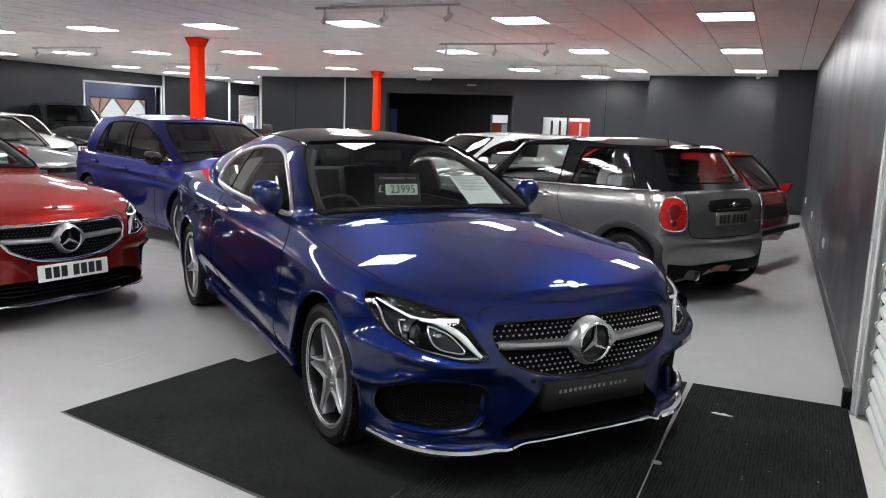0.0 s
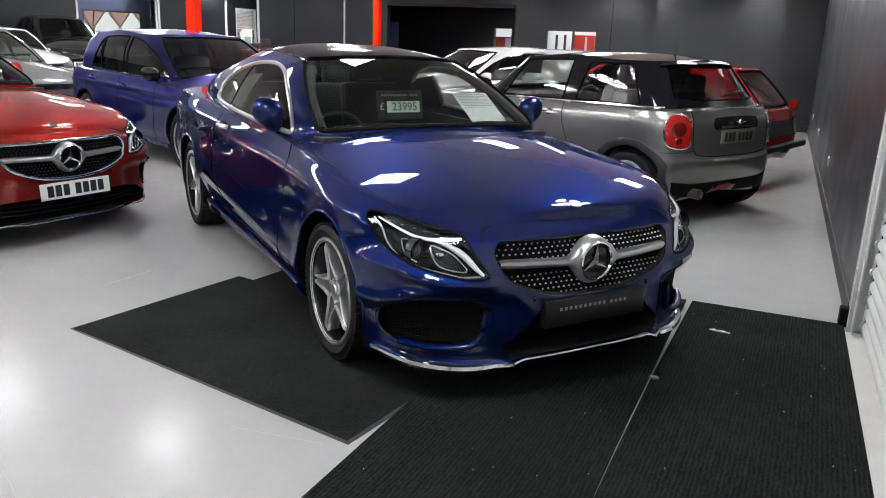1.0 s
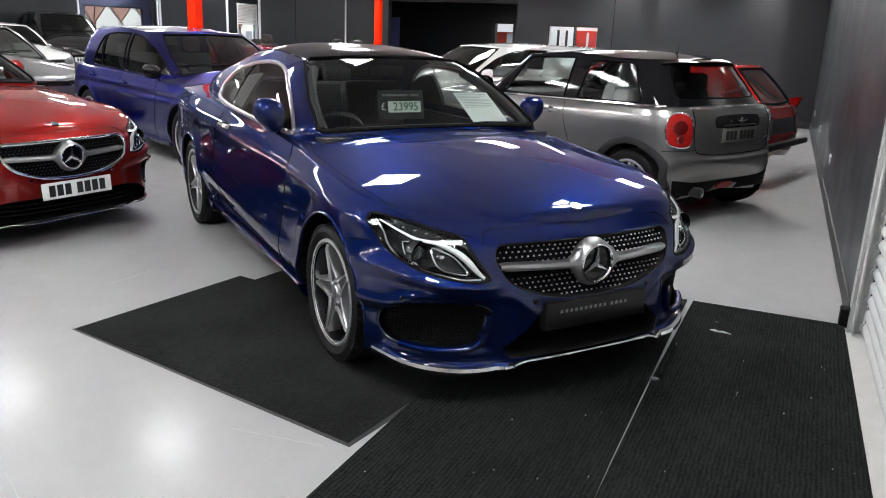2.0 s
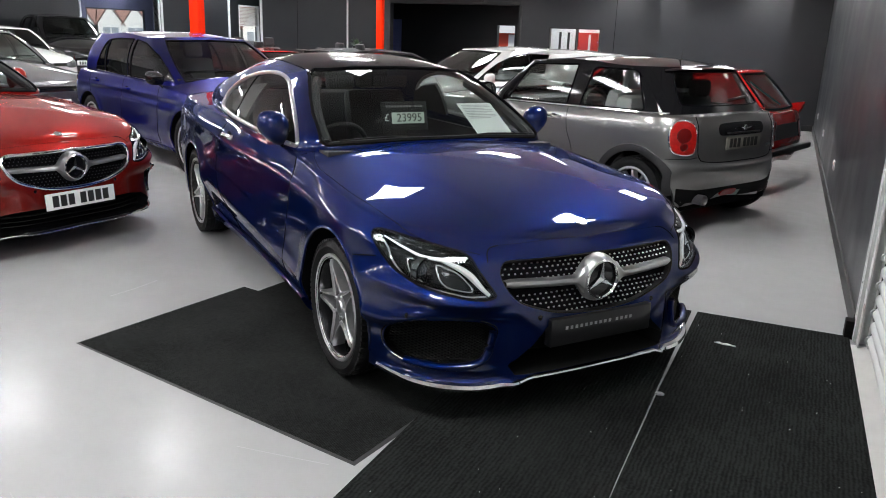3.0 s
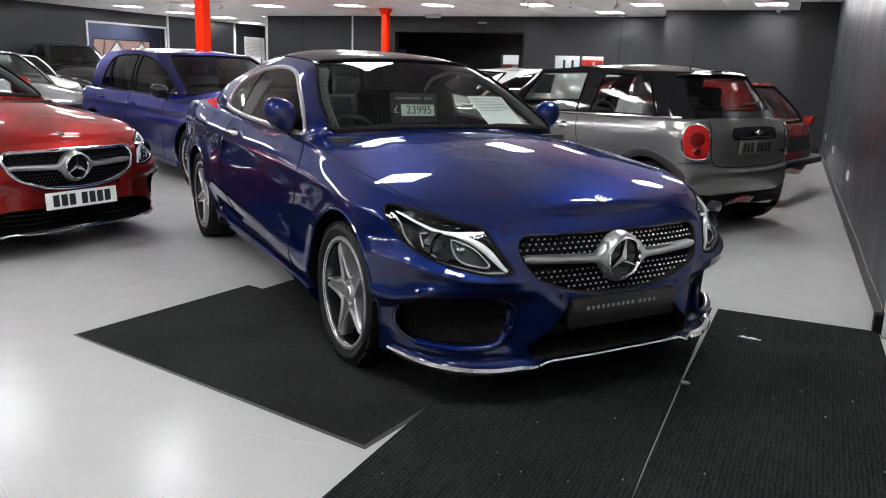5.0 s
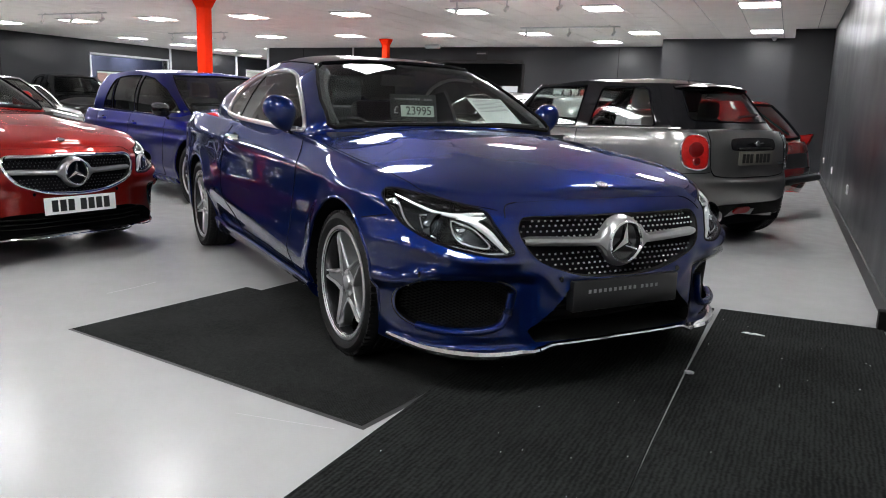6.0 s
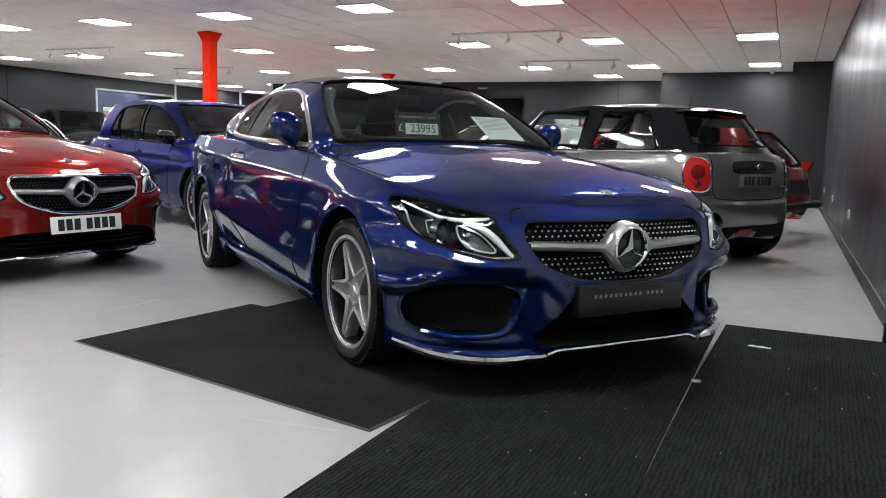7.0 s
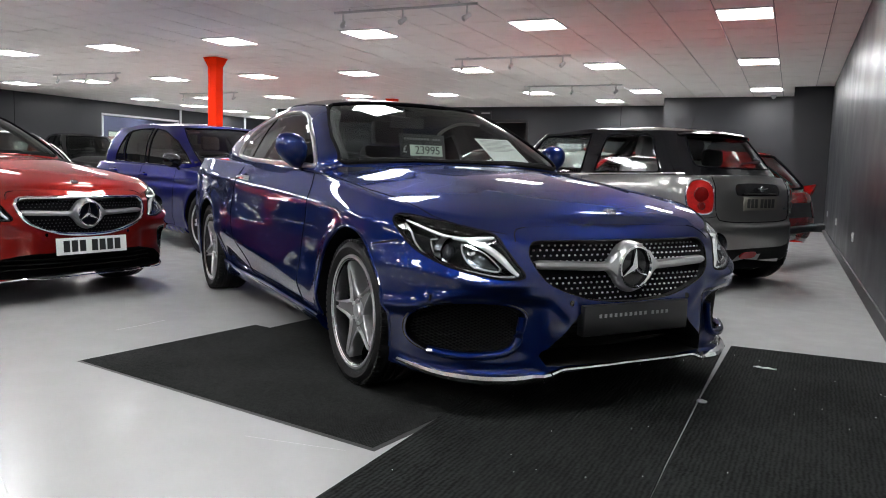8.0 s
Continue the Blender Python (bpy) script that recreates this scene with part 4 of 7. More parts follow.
def headlamp(root, skin, sgn):
    """Headlamp: dark housing set into the wing, bright guide strips, two projectors, clear lens."""
    o = ring([(sgn * a, b) for a, b in HEADLAMP], 5)
    skin.cut("front", o, lambda c: c[0] > 0.15)
    root_l = part("headlamp", skin.recess("front", o, 0.07, 0.80), M["lamp_bowl"], root)
    bm = bmesh.new()
    tube(bm, skin.line("front", [(sgn * a, b) for a, b in curve2([(0.810, 0.754), (0.768, 0.725), (0.720, 0.700), (0.662, 0.694), (0.610, 0.699), (0.570, 0.704)], 20)], -0.010), 0.013, 8, flat=0.8, radii=[.004 + .007 * min(1, k / 13) - .006 * max(0, (k - 15) / 5) for k in range(20)])
    part("light_strip", bm, M["lamp_white"], root_l)
    bm = bmesh.new()
    tube(bm, skin.line("front", [(sgn * a, b) for a, b in curve2([(0.671, 0.692), (0.618, 0.668), (0.572, 0.631), (0.532, 0.578), (0.519, 0.566)], 20)], -0.010), 0.0095, 8, radii=[.006 + .008 * min(1, k / 8) - .007 * max(0, (k - 12) / 7) for k in range(20)])
    part("light_strip", bm, M["lamp_grey"], root_l)
    bm = bmesh.new()
    tube(bm, skin.line("front", [(sgn * a, b) for a, b in curve2([(0.820, 0.742), (0.820, 0.685), (0.799, 0.629), (0.751, 0.596), (0.678, 0.577), (0.595, 0.562), (0.533, 0.562)], 26)], -0.012), 0.005, 8)
    part("chrome_edge", bm, M["chrome"], root_l)
    for y, z, r in ((.733, .649, .046),):
        c = skin.at("front", sgn * y, z, -0.03)
        m = Matrix.Translation(c) @ Matrix.Rotation(-math.pi / 2 - sgn * 0.25, 4, "Z")
        lens = part("projector", lathe(bmesh.new(), [(0, 0.012), (r * 0.4, 0.009), (r * 0.72, -0.004), (r * 0.74, -0.02)], 24, m), M["lamp_glass"], root_l)
        part("projector_ring", lathe(bmesh.new(), [(r * 0.74, -0.02), (r * 0.8, -0.004), (r * 1.1, 0.010), (r * 1.25, 0.014), (r * 1.28, -0.02)], 28, m), M["lamp_bowl"], lens)
    bowl = ring([(sgn * a, b) for a, b in ((0.689, 0.669), (0.667, 0.667), (0.616, 0.640), (0.580, 0.592), (0.592, 0.580), (0.667, 0.595), (0.688, 0.624))], 5)
    part("bowl_rim", tube(bmesh.new(), skin.line("front", bowl, -0.014), 0.0045, 6, True), M["chrome"], root_l)
    part("reflector_bowl", skin.patch("front", [(sgn * .643 + (a - sgn * .643) * .97, .623 + (b - .623) * .97) for a, b in bowl], -0.024, 0.03), M["lamp_bowl"], root_l)
    part("bulb", lathe(bmesh.new(), [(0, .022), (.012, .018), (.014, 0), (.016, -.01)], 16, Matrix.Translation(skin.at("front", sgn * .666, .642, -.022)) @ Matrix.Rotation(-math.pi / 2, 4, "Z")), M["chrome"], root_l)
    brk = [(sgn * a, b) for a, b in curve2([(0.756, 0.689), (0.776, 0.685), (0.777, 0.653), (0.768, 0.627), (0.746, 0.610)], 12)]
    part("bracket", tube(bmesh.new(), skin.line("front", brk, -0.015), 0.005, 6), M["chrome"], root_l)
    for k in range(7):
        y, z = .780 - k * .034, .751 - k * .0075
        c = skin.at("front", sgn * y, z, -0.02)
        bm = bmesh.new()
        bmesh.ops.create_uvsphere(bm, u_segments=10, v_segments=6, radius=0.008, matrix=Matrix.Translation(c) @ Matrix.Diagonal((1, 1.4, 0.7, 1)))
        part("reflector_cell", bm, M["chrome"], root_l)
    cover = part("lens", skin.patch("front", o, 0.002, 0.04), M["lens"], root_l)
    cover.visible_shadow = False
    part("lens_seal", tube(bmesh.new(), skin.line("front", o, -0.003), 0.0065, 6, True), M["gap"], root_l)


def star_grille(root, skin, pin_mat, surround):
    half = GRILLE_HALF
    ctrl = half + [(-a, b) for a, b in half[::-1][1:-1]]
    o = ring(ctrl, 6)
    skin.cut("front", o, lambda c: c[0] > 0.4)
    g = part("grille", skin.recess("front", o, 0.05, 0.97), M["plastic"], root)
    bm = skin.patch("front", o, -0.03, 0.04)
    part("grille_mesh", bm, M["gap"], g)
    small = [(a * 0.97, .57 + (b - .57) * 0.93) for a, b in o]
    part("grille_studs", pins(skin, small, lambda y, z: math.hypot(y, z - .585) < .108 or abs(z - .592) < .022), M[pin_mat], g, "bright grille studs")
    tagged(g.children[-1], kind="stuff")
    for sgn in (1, -1):
        bm, rows = bmesh.new(), []
        for y in np.linspace(.075, .445, 30):
            mid = .590 + .010 * ease(.10, .42, y)
            up = .016 + .046 * ease(.128, .078, y) - .006 * ease(.42, .447, y)
            down = .017 + .044 * ease(.128, .078, y) - .006 * ease(.42, .447, y)
            p = skin.at("front", sgn * y, mid)
            out = .010 + .006 * ease(.15, .08, y) - .012 * ease(.40, .447, y)
            prof = ((-.030, up), (out - .014, up), (out - .004, up * .72), (out, -down * .05), (out - .003, -down * .62), (out - .010, -down * .72), (out - .013, -down), (-.030, -down))
            rows.append([(p.x + dx, sgn * y, mid + dz) for dx, dz in prof])
        grid_faces(bm, np.array(rows), sgn > 0)
        bmesh.ops.recalc_face_normals(bm, faces=bm.faces)
        part("louvre", bm, M["brushed"], g)
    c = skin.at("front", 0, .583)
    m = Matrix.Translation((c.x + 0.012, 0, .585))
    bm = lathe(bmesh.new(), [(.085, 0.006), (.089, 0.002), (.096, -0.010), (.102, -0.024), (.105, -0.05)], 48, m @ Matrix.Rotation(-math.pi / 2, 4, "Z"))
    part("badge_cup", bm, M["brushed"], g)
    emblem(g, m, .086)
    if surround:
        part("grille_surround", tube(bmesh.new(), skin.line("front", o, 0.004), 0.011, 8, True), M["chrome"], g)
    else:
        part("grille_edge", tube(bmesh.new(), skin.line("front", o, -0.004), 0.004, 8, True), M["gloss_black"], g)


def front_intakes(root, skin):
    for sgn in (1, -1):
        o = ring([(sgn * a, b) for a, b in INTAKE], 6)
        skin.cut("front", o, lambda c: c[0] > 0.3)
        ob = part("air_intake", skin.recess("front", o, 0.08, 0.9), M["gap"], root)
        bm = bmesh.new()
        for d in (1, -1):
            for k in range(-16, 17):
                line = [(sgn * (.65 + k * .022 + d * t), .34 + t * 0.55) for t in np.linspace(-.2, .2, 41)]
                run = [p for p, h in zip(line, inside(o, [p[0] for p in line], [p[1] for p in line])) if h]
                if len(run) > 2:
                    tube(bm, skin.line("front", run, -0.03), 0.0025, 4)
        part("honeycomb_mesh", bm, M["mesh_black"], ob)
        lip = ring([(sgn * (.652 + (a - .652) * 1.03), .345 + (b - .345) * 1.05) for a, b in INTAKE], 6)
        part("intake_lip", tube(bmesh.new(), skin.line("front", lip, -0.003), 0.0045, 8, True), M["gloss_black"], ob)
        blade = [(sgn * a, b) for a, b in curve2([(0.487, 0.405), (0.496, 0.340), (0.517, 0.286), (0.561, 0.262), (0.681, 0.250), (0.781, 0.262)], 16)]
        part("intake_blade", tube(bmesh.new(), skin.line("front", blade, 0.004), 0.020, 12, flat=0.85), M[root["paint"]], ob)
    o = straight(CHIN, 5)
    skin.cut("front", o, lambda c: c[0] > 0.5)
    ob = part("lower_intake", skin.recess("front", o, 0.22, 0.9), M["mesh_black"], root)
    for z in (.25, .29, .33):
        part("intake_bar", tube(bmesh.new(), [(0.66 - abs(y) * 0.12, y, z) for y in np.linspace(-.36, .36, 9)], 0.006, 6), M["mesh_black"], ob)


def splitter(root, skin, z_mid=.208, wide=.845, thick=.012):
    path = []
    for y in np.linspace(-wide, wide, 90):
        a = abs(y)
        z = float(pchip([(0, z_mid), (.33, z_mid - .004), (.42, .178), (.6, .168), (.75, .178), (.85, .205)], a))
        p = skin.at("front", y, max(z, .2) + .004)
        path.append(Vector((p.x + .012, y, z)))
    wide_r = [thick * float(pchip([(0, .95), (.36, 1.0), (.46, 1.9), (.7, 2.1), (.85, 1.2)], abs(p.y))) for p in path]
    part("front_splitter", tube(bmesh.new(), path, thick, 8, flat=0.75, radii=wide_r), M["chrome"], root, "chrome front splitter")
    for k in ((24, 65) if wide > .7 else ()):
        part("splitter_joint", tube(bmesh.new(), [path[k], path[k + 1] * .25 + path[k] * .75], thick * 1.08, 8, flat=0.75, radii=[wide_r[k] * 1.05] * 2), M["gap"], root)


def coupe(m, name, paint_key, label, blue):
    P = dict(COUPE, roof_mat="roof_black" if blue else paint_key, fine=1.9 if blue else 1.3)
    root, skin, cs, _ = car(P, name, m, paint_key, label)
    root["paint"] = paint_key
    body_mat, mx = M[paint_key], 0.0 if blue else -.3
    # glass
    half = [(0, .990), (.30, .988), (.55, .980), (.665, .970), (.690, .985), (.655, 1.11), (.615, 1.19), (.572, 1.257), (.535, 1.297), (.49, 1.318), (.30, 1.334), (0, 1.341)]
    glaze(root, cs, "front", straight(half + [(-a, b) for a, b in half[::-1][1:-1]], 4), "windscreen", M["glass"], None, seal=0.009)
    side = ring([(-.790, .958), (-.88, 1.035), (-1.05, 1.132), (-1.28, 1.228), (-1.52, 1.272), (-1.77, 1.275), (-2.04, 1.236), (-2.24, 1.168), (-2.35, 1.085), (-2.335, 1.02), (-2.22, .997), (-1.9, .981), (-1.4, .964), (-.88, .950)], 8)
    for v in ("left", "right"):
        glaze(root, cs, v, side, "side_window", M["glass_side"], "satin", 0.013)
        belt = [(-a, b) for a, b in curve2([(.84, .952), (1.2, .962), (1.6, .972), (2.0, .988), (2.26, 1.004)], 30)]
        part("belt_trim", tube(bmesh.new(), cs.line(v, belt, .008), .010, 8), M["satin"], root)
        gap_line(root, cs, v, [(-1.90, 1.256), (-1.93, .99)], 0.0025, 0.0, name="window_divider")
        # added dark panel inside the rear glass, blocks the view through the cabin
        quarter = [(-1.86, 1.0), (-1.80, 1.24), (-2.04, 1.21), (-2.22, 1.15), (-2.31, 1.06), (-2.28, 1.02)]
        part("quarter_trim", slab(cs, v, straight(quarter, 6), -.05, .02, .06), M["interior"], root)
    rear = straight([(-.50, 1.11), (.50, 1.11), (.44, 1.30), (-.44, 1.30)], 8)
    glaze(root, cs, "rear", rear, "rear_window", M["glass_dark"], None)
    rail = [(-1.0, .56), (-1.2, .525), (-1.5, .515), (-2.0, .505), (-2.5, .48), (-2.62, .45)]
    body_panels(root, cs, body_mat, [("roof", "top", rail + [(a, -b) for a, b in rail[::-1]], 1.15, M[P["roof_mat"]])], "cabin_shell")
    for sgn in (1, -1):
        inner = [cs.at("front", sgn * a, b, -.040) for a, b in curve2([(.670, .985), (.655, 1.06), (.625, 1.15), (.575, 1.235), (.52, 1.29)], 14)]
        part("pillar_trim", tube(bmesh.new(), inner, .034, 8), M["interior"], root)
        part("roof_strip", tube(bmesh.new(), [cs.at("top", a, sgn * b, .001) for a, b in curve2([(-1.26, .522), (-1.5, .513), (-2.0, .503), (-2.5, .478)], 30)], .005, 6), M["gloss_black"], root)
    # nose
    for sgn in (1, -1):
        headlamp(root, skin, sgn)
    star_grille(root, skin, "satin" if blue else "alloy_dark", not blue)
    if blue:
        front_intakes(root, skin)
        splitter(root, skin)
        c = skin.at("front", 0, .386)
        pl = boxed("number_plate", (c.x - 0.03, c.x + 0.016, -.262, .282, .326, .446), M["plate_black"], root, "black dealer plate with pale lettering bars", bevel=0.006)
        for k in range(14):
            y = -.190 + k * .0255 + (.014 if k > 9 else 0)
            boxed("plate_bar", (c.x + .0162, c.x + .0172, y, y + .013, .396, .410), M["dim_ink"], pl)
    else:
        for sgn in (1, -1):
            o = ring([(sgn * a, b) for a, b in ((.80, .30), (.80, .40), (.74, .455), (.66, .445), (.67, .33), (.72, .28))], 6)
            skin.cut("front", o, lambda c: c[0] > 0.2)
            ob = part("air_intake", skin.recess("front", o, 0.06, 0.9), M["gap"], root)
            part("intake_trim", tube(bmesh.new(), skin.line("front", o, 0.0), 0.006, 6, True), M["gloss_black"], ob)
            for z in (.335, .385):
                part("intake_fin", tube(bmesh.new(), [skin.at("front", sgn * y, z + (y - .7) * .12, -.012) for y in (.68, .72, .76, .79)], 0.008, 6, flat=.6), M["gloss_black"], ob)
        o = straight([(-.40, .335), (.40, .335), (.60, .30), (.72, .235), (.69, .182), (-.69, .182), (-.72, .235), (-.60, .30)], 6)
        skin.cut("front", o, lambda c: c[0] > 0.3)
        ob = part("lower_intake", skin.recess("front", o, 0.08, 0.95), M["gap"], root)
        for z in (.235, .265, .295):
            part("intake_bar", tube(bmesh.new(), [skin.at("front", y, z, -0.03) for y in np.linspace(-.58, .58, 15)], 0.004, 6), M["mesh_black"], ob)
        splitter(root, skin, .176, .66, .006)
        c = skin.at("front", 0, .375)
        number_plate(root, Matrix.Translation((c.x + .022, 0, .376)) @ Matrix.Rotation(radians(-4), 4, "Y"))
        boxed("plate_mount", (c.x - .01, c.x + .018, -.24, .24, .33, .42), M["plastic"], root)
    # shut lines
    for sgn, v in ((1, "left"), (-1, "right")):
        gap_line(root, skin, v, curve2([(-.68, .925), (-.63, .82), (-.64, .70), (-.70, .40), (-.71, .255)], 20))
        gap_line(root, skin, v, curve2([(-2.05, .93), (-2.13, .80), (-2.17, .62), (-2.06, .48), (-1.86, .36), (-1.80, .255)], 24))
        gap_line(root, skin, v, [(-.72, .258), (-1.8, .258)])
        gap_line(root, skin, v, [(.25, .645), (.39, .672)])
        handle(root, skin, v, -1.90, .862)
        skirt = straight([(-.42, .168), (-.42, .225), (-.9, .222), (-2.3, .238), (-2.46, .27), (-2.46, .178)], 10)
        ob = part("side_skirt", slab(skin, v, skirt, 0.026, 0.04, 0.06), body_mat, root)
        ridge = [(x, .23 + .006 * (x < -1.2) + .03 * max(0, -2.2 - x) / .26) for x in np.linspace(-.42, -2.46, 30)]
        part("skirt_ridge", tube(bmesh.new(), skin.line(v, ridge, 0.012), 0.017, 8, flat=0.7), body_mat, ob)
        hood = [(sgn * a, b) for a, b in ((.715, -.70), (.765, -.55), (.80, -.35), (.80, -.05), (.775, .25), (.735, .42), (.64, .56), (.52, .655))]
        gap_line(root, skin, "top", [(b, a) for a, b in curve2([(y, x) for y, x in hood], 40)], r=.0017, lift=.0003)
        gap_line(root, skin, "front", [(sgn * a, b) for a, b in curve2([(.505, .685), (.496, .706), (.47, .728), (.43, .736)], 16)])
        gap_line(root, skin, "front", [(sgn * .43, .736), (sgn * .2, .744), (0, .746)], r=0.001, lift=-0.0004)
        for y, z in ((.80, .47), (.3, .455)):
            p = skin.at("front", sgn * y, z, 0.0)
            part("parking_sensor", lathe(bmesh.new(), [(0, .003), (.011, .002), (.012, -.004)], 14, Matrix.Translation(p) @ Matrix.Rotation(-math.pi / 2 + sgn * (-.6 if y > .5 else -.2), 4, "Z")), M["gloss_black"], root)
    p, ahead = skin.at("top", .632, 0), skin.at("top", .607, 0)
    tilt = Vector((0, 1, 0)).rotation_difference(Vector((ahead.z - p.z, 0, p.x - ahead.x)).normalized()).to_matrix().to_4x4()
    disc = part("bonnet_badge", lathe(bmesh.new(), [(0, .003), (.020, .003), (.0215, .0045), (.026, .0045), (.028, 0)], 28, Matrix.Translation(p) @ tilt), M["mirror_cap"], root, "chrome bonnet badge")
    arch_liners(root, P, skin)
    hood = [(-.70, .715), (-.55, .765), (-.35, .80), (-.05, .80), (.25, .775), (.42, .735), (.56, .64), (.655, .52), (.664, .30), (.668, 0)]
    door = [(-.66, 1.0), (-.66, .92), (-.63, .82), (-.64, .70), (-.70, .40), (-.71, .258), (-1.80, .258), (-1.86, .36), (-2.06, .48), (-2.17, .62), (-2.13, .80), (-2.05, .93), (-2.05, 1.0)]
    body_panels(root, skin, body_mat, [("bonnet", "top", hood + [(a, -b) for a, b in hood[::-1][1:]] + [(-.99, -.6), (-.99, .6)], .70), ("door", "left", door, .5), ("door", "right", door, .5)])
    underbody(root, 0.30, -3.55, 0.78)
    for sx, sy, fl in ((0, 1, False), (0, -1, True), (-P["base"], 1, False), (-P["base"], -1, True)):
        wheel(root, sx, sy * (0.884 - 0.118), P["tyre"], 0.246, 0.232, "star5", fl)
    cockpit(root, P)
    for sgn in (1, -1):
        door_mirror(root, -0.93 + mx, sgn * 0.862, 1.03, body_mat, sgn, 0.82, 1.42)
        a, b = cs.at("front", -.60 if sgn < 0 else .02, .987, 0.006), cs.at("front", -.08 if sgn < 0 else .58, .99, 0.006)
        wiper(root, a, b)
    part("cowl", tube(bmesh.new(), cs.line("front", [(y, .992 - .02 * (abs(y) / .66) ** 3) for y in np.linspace(-.655, .655, 40)], .002), 0.013, 6), M["mesh_black"], root)
    # rear view mirror and camera pod
    boxed("rear_view_mirror", (-.01, .01, -.12, .12, -.035, .035), M["interior"], root, bevel=.008, m=pose(-1.40, 0.05, 1.245, 0, 8, 0))
    return root


def place(x, y, deg):
    return pose(x, y, 0, 0, 0, deg)


blue_coupe = coupe(place(-1.523, 3.745, -36.7), "blue_coupe", "blue", "dark blue metallic two-door coupe parked over black mats", True)


def price_card(owner):
    """Price card standing behind the windscreen, and a white sheet beside it."""
    m = owner.matrix_world @ pose(-.985, -.045, 1.072, 78, 0, 90) 
    root = thing("price_card", m, "black price card with a pale number strip behind the windscreen", "price card")
    boxed("card", (-.15, .15, -.085, .085, -.002, .0), M["ink"], root)
    boxed("edge", (-.149, .149, .079, .0795, 0, .001), M["grey_ink"], root)
    boxed("number_strip", (-.085, .13, -.045, .02, .0005, .0015), M["lcd"], root)
    text_part("price", "23995", .068, pose(.03, -.013, .0022), M["ink"], root)
    text_part("pound_sign", "\u00a3", .06, pose(-.118, -.01, .0012), M["paper"], root)
    for k in range(13):
        if k != 9:
            boxed("heading_bar", (-.12 + k * .019, -.12 + k * .019 + .012, .05, .062, .0002, .0012), M["grey_ink"], root)
    m = owner.matrix_world @ pose(-.80, .40, 1.065, 30, 0, 90)
    root = thing("paper_sheet", m, "white printed sheet leaning behind the windscreen", "paper sheet")
    boxed("sheet", (-.12, .12, -.16, .16, -.001, 0), M["paper"], root)
    for k in range(9):
        boxed("print_bar", (-.1, .1 - .05 * (k % 3 == 2), .135 - k * .016, .141 - k * .016, .0004, .001), M["grey_ink"], root)


price_card(blue_coupe)
coupe(place(-5.45, 4.02, -6.7), "red_coupe", "red", "glossy red two-door coupe with a white number plate", False)


# ---------------------------------------------------------------- blue hatchback
def hatch_sculpt(g):
    """Shoulder crease, flared arches and tucked-in sills of the hatchback."""
    g = g.copy()
    x, y, z = g[:, :, 0].copy(), g[:, :, 1].copy(), g[:, :, 2].copy()
    side = ease(.10, -.25, x) * ease(-3.1, -2.85, x)
    line = .775 + .02 * ease(-.4, -2.6, x)
    g[:, :, 1] += side * (.012 * np.exp(-((z - line) / .018) ** 2) - .010 * np.exp(-((z - line + .055) / .03) ** 2))
    g[:, :, 1] -= side * pchip([(0, .04), (.22, .03), (.30, .022), (.36, .004), (.42, 0), (1.4, 0)], z)
    for cx in (0.0, -2.63):
        d = np.hypot(x - cx, z - .323)
        g[:, :, 1] += .012 * np.exp(-((d - .378) / .045) ** 2) * ease(.55, .75, y) * ease(.60, .35, x)
    return g


HATCH = dict(
    base=2.63, tyre=0.318, half=0.89, arch=0.372, fine=1.3, sculpt=hatch_sculpt,
    levels=[
        (0.66, 0.05, 3.0, 0.80, -2.95, -3.22, 3.2, [(0, .18), (.2, .17), (.8, .18), (1, .24)]),
        (0.84, 0.10, 2.8, 0.87, -2.95, -3.34, 3.2, [(0, .22), (.2, .22), (.8, .23), (1, .30)]),
        (0.86, 0.10, 2.5, 0.890, -2.95, -3.37, 3.2, [(0, .40), (.2, .40), (.5, .36), (.8, .42), (1, .46)]),
        (0.85, 0.10, 2.4, 0.895, -2.95, -3.36, 3.2, [(0, .58), (.2, .62), (.5, .62), (.8, .66), (1, .66)]),
        (0.82, 0.10, 2.3, 0.876, -2.95, -3.33, 3.2, [(0, .69), (.2, .74), (.5, .77), (.8, .82), (1, .83)]),
        (0.72, 0.08, 2.3, 0.835, -2.93, -3.28, 3.2, [(0, .76), (.1, .78), (.2, .83), (.4, .893), (.8, .94), (1, .98)]),
    ],
    wprof=[(-4, .96), (-2.7, 1.0), (-1.4, .98), (0, 1.0), (.9, 1.0)],
    crown=[(-.72, .76), (-.4, .86), (0, .94), (.62, 1.02), (3.3, 1.02)],
    cabin=[(-.33, -.74, 3.4, .795, -2.80, -3.22, 3.0, [(0, .97), (.2, .885), (.5, .905), (.8, .945), (1, 1.01)]),
           (-1.20, -1.42, 3.2, .60, -2.80, -3.02, 3.2, [(0, 1.40), (.2, 1.385), (.5, 1.42), (.8, 1.385), (1, 1.39)])],
    roof_crown=[(1.2, 1.405), (1.8, 1.45), (2.3, 1.455), (3.0, 1.40)],
    cabin_floor=0.80, bulge=0.045,
)


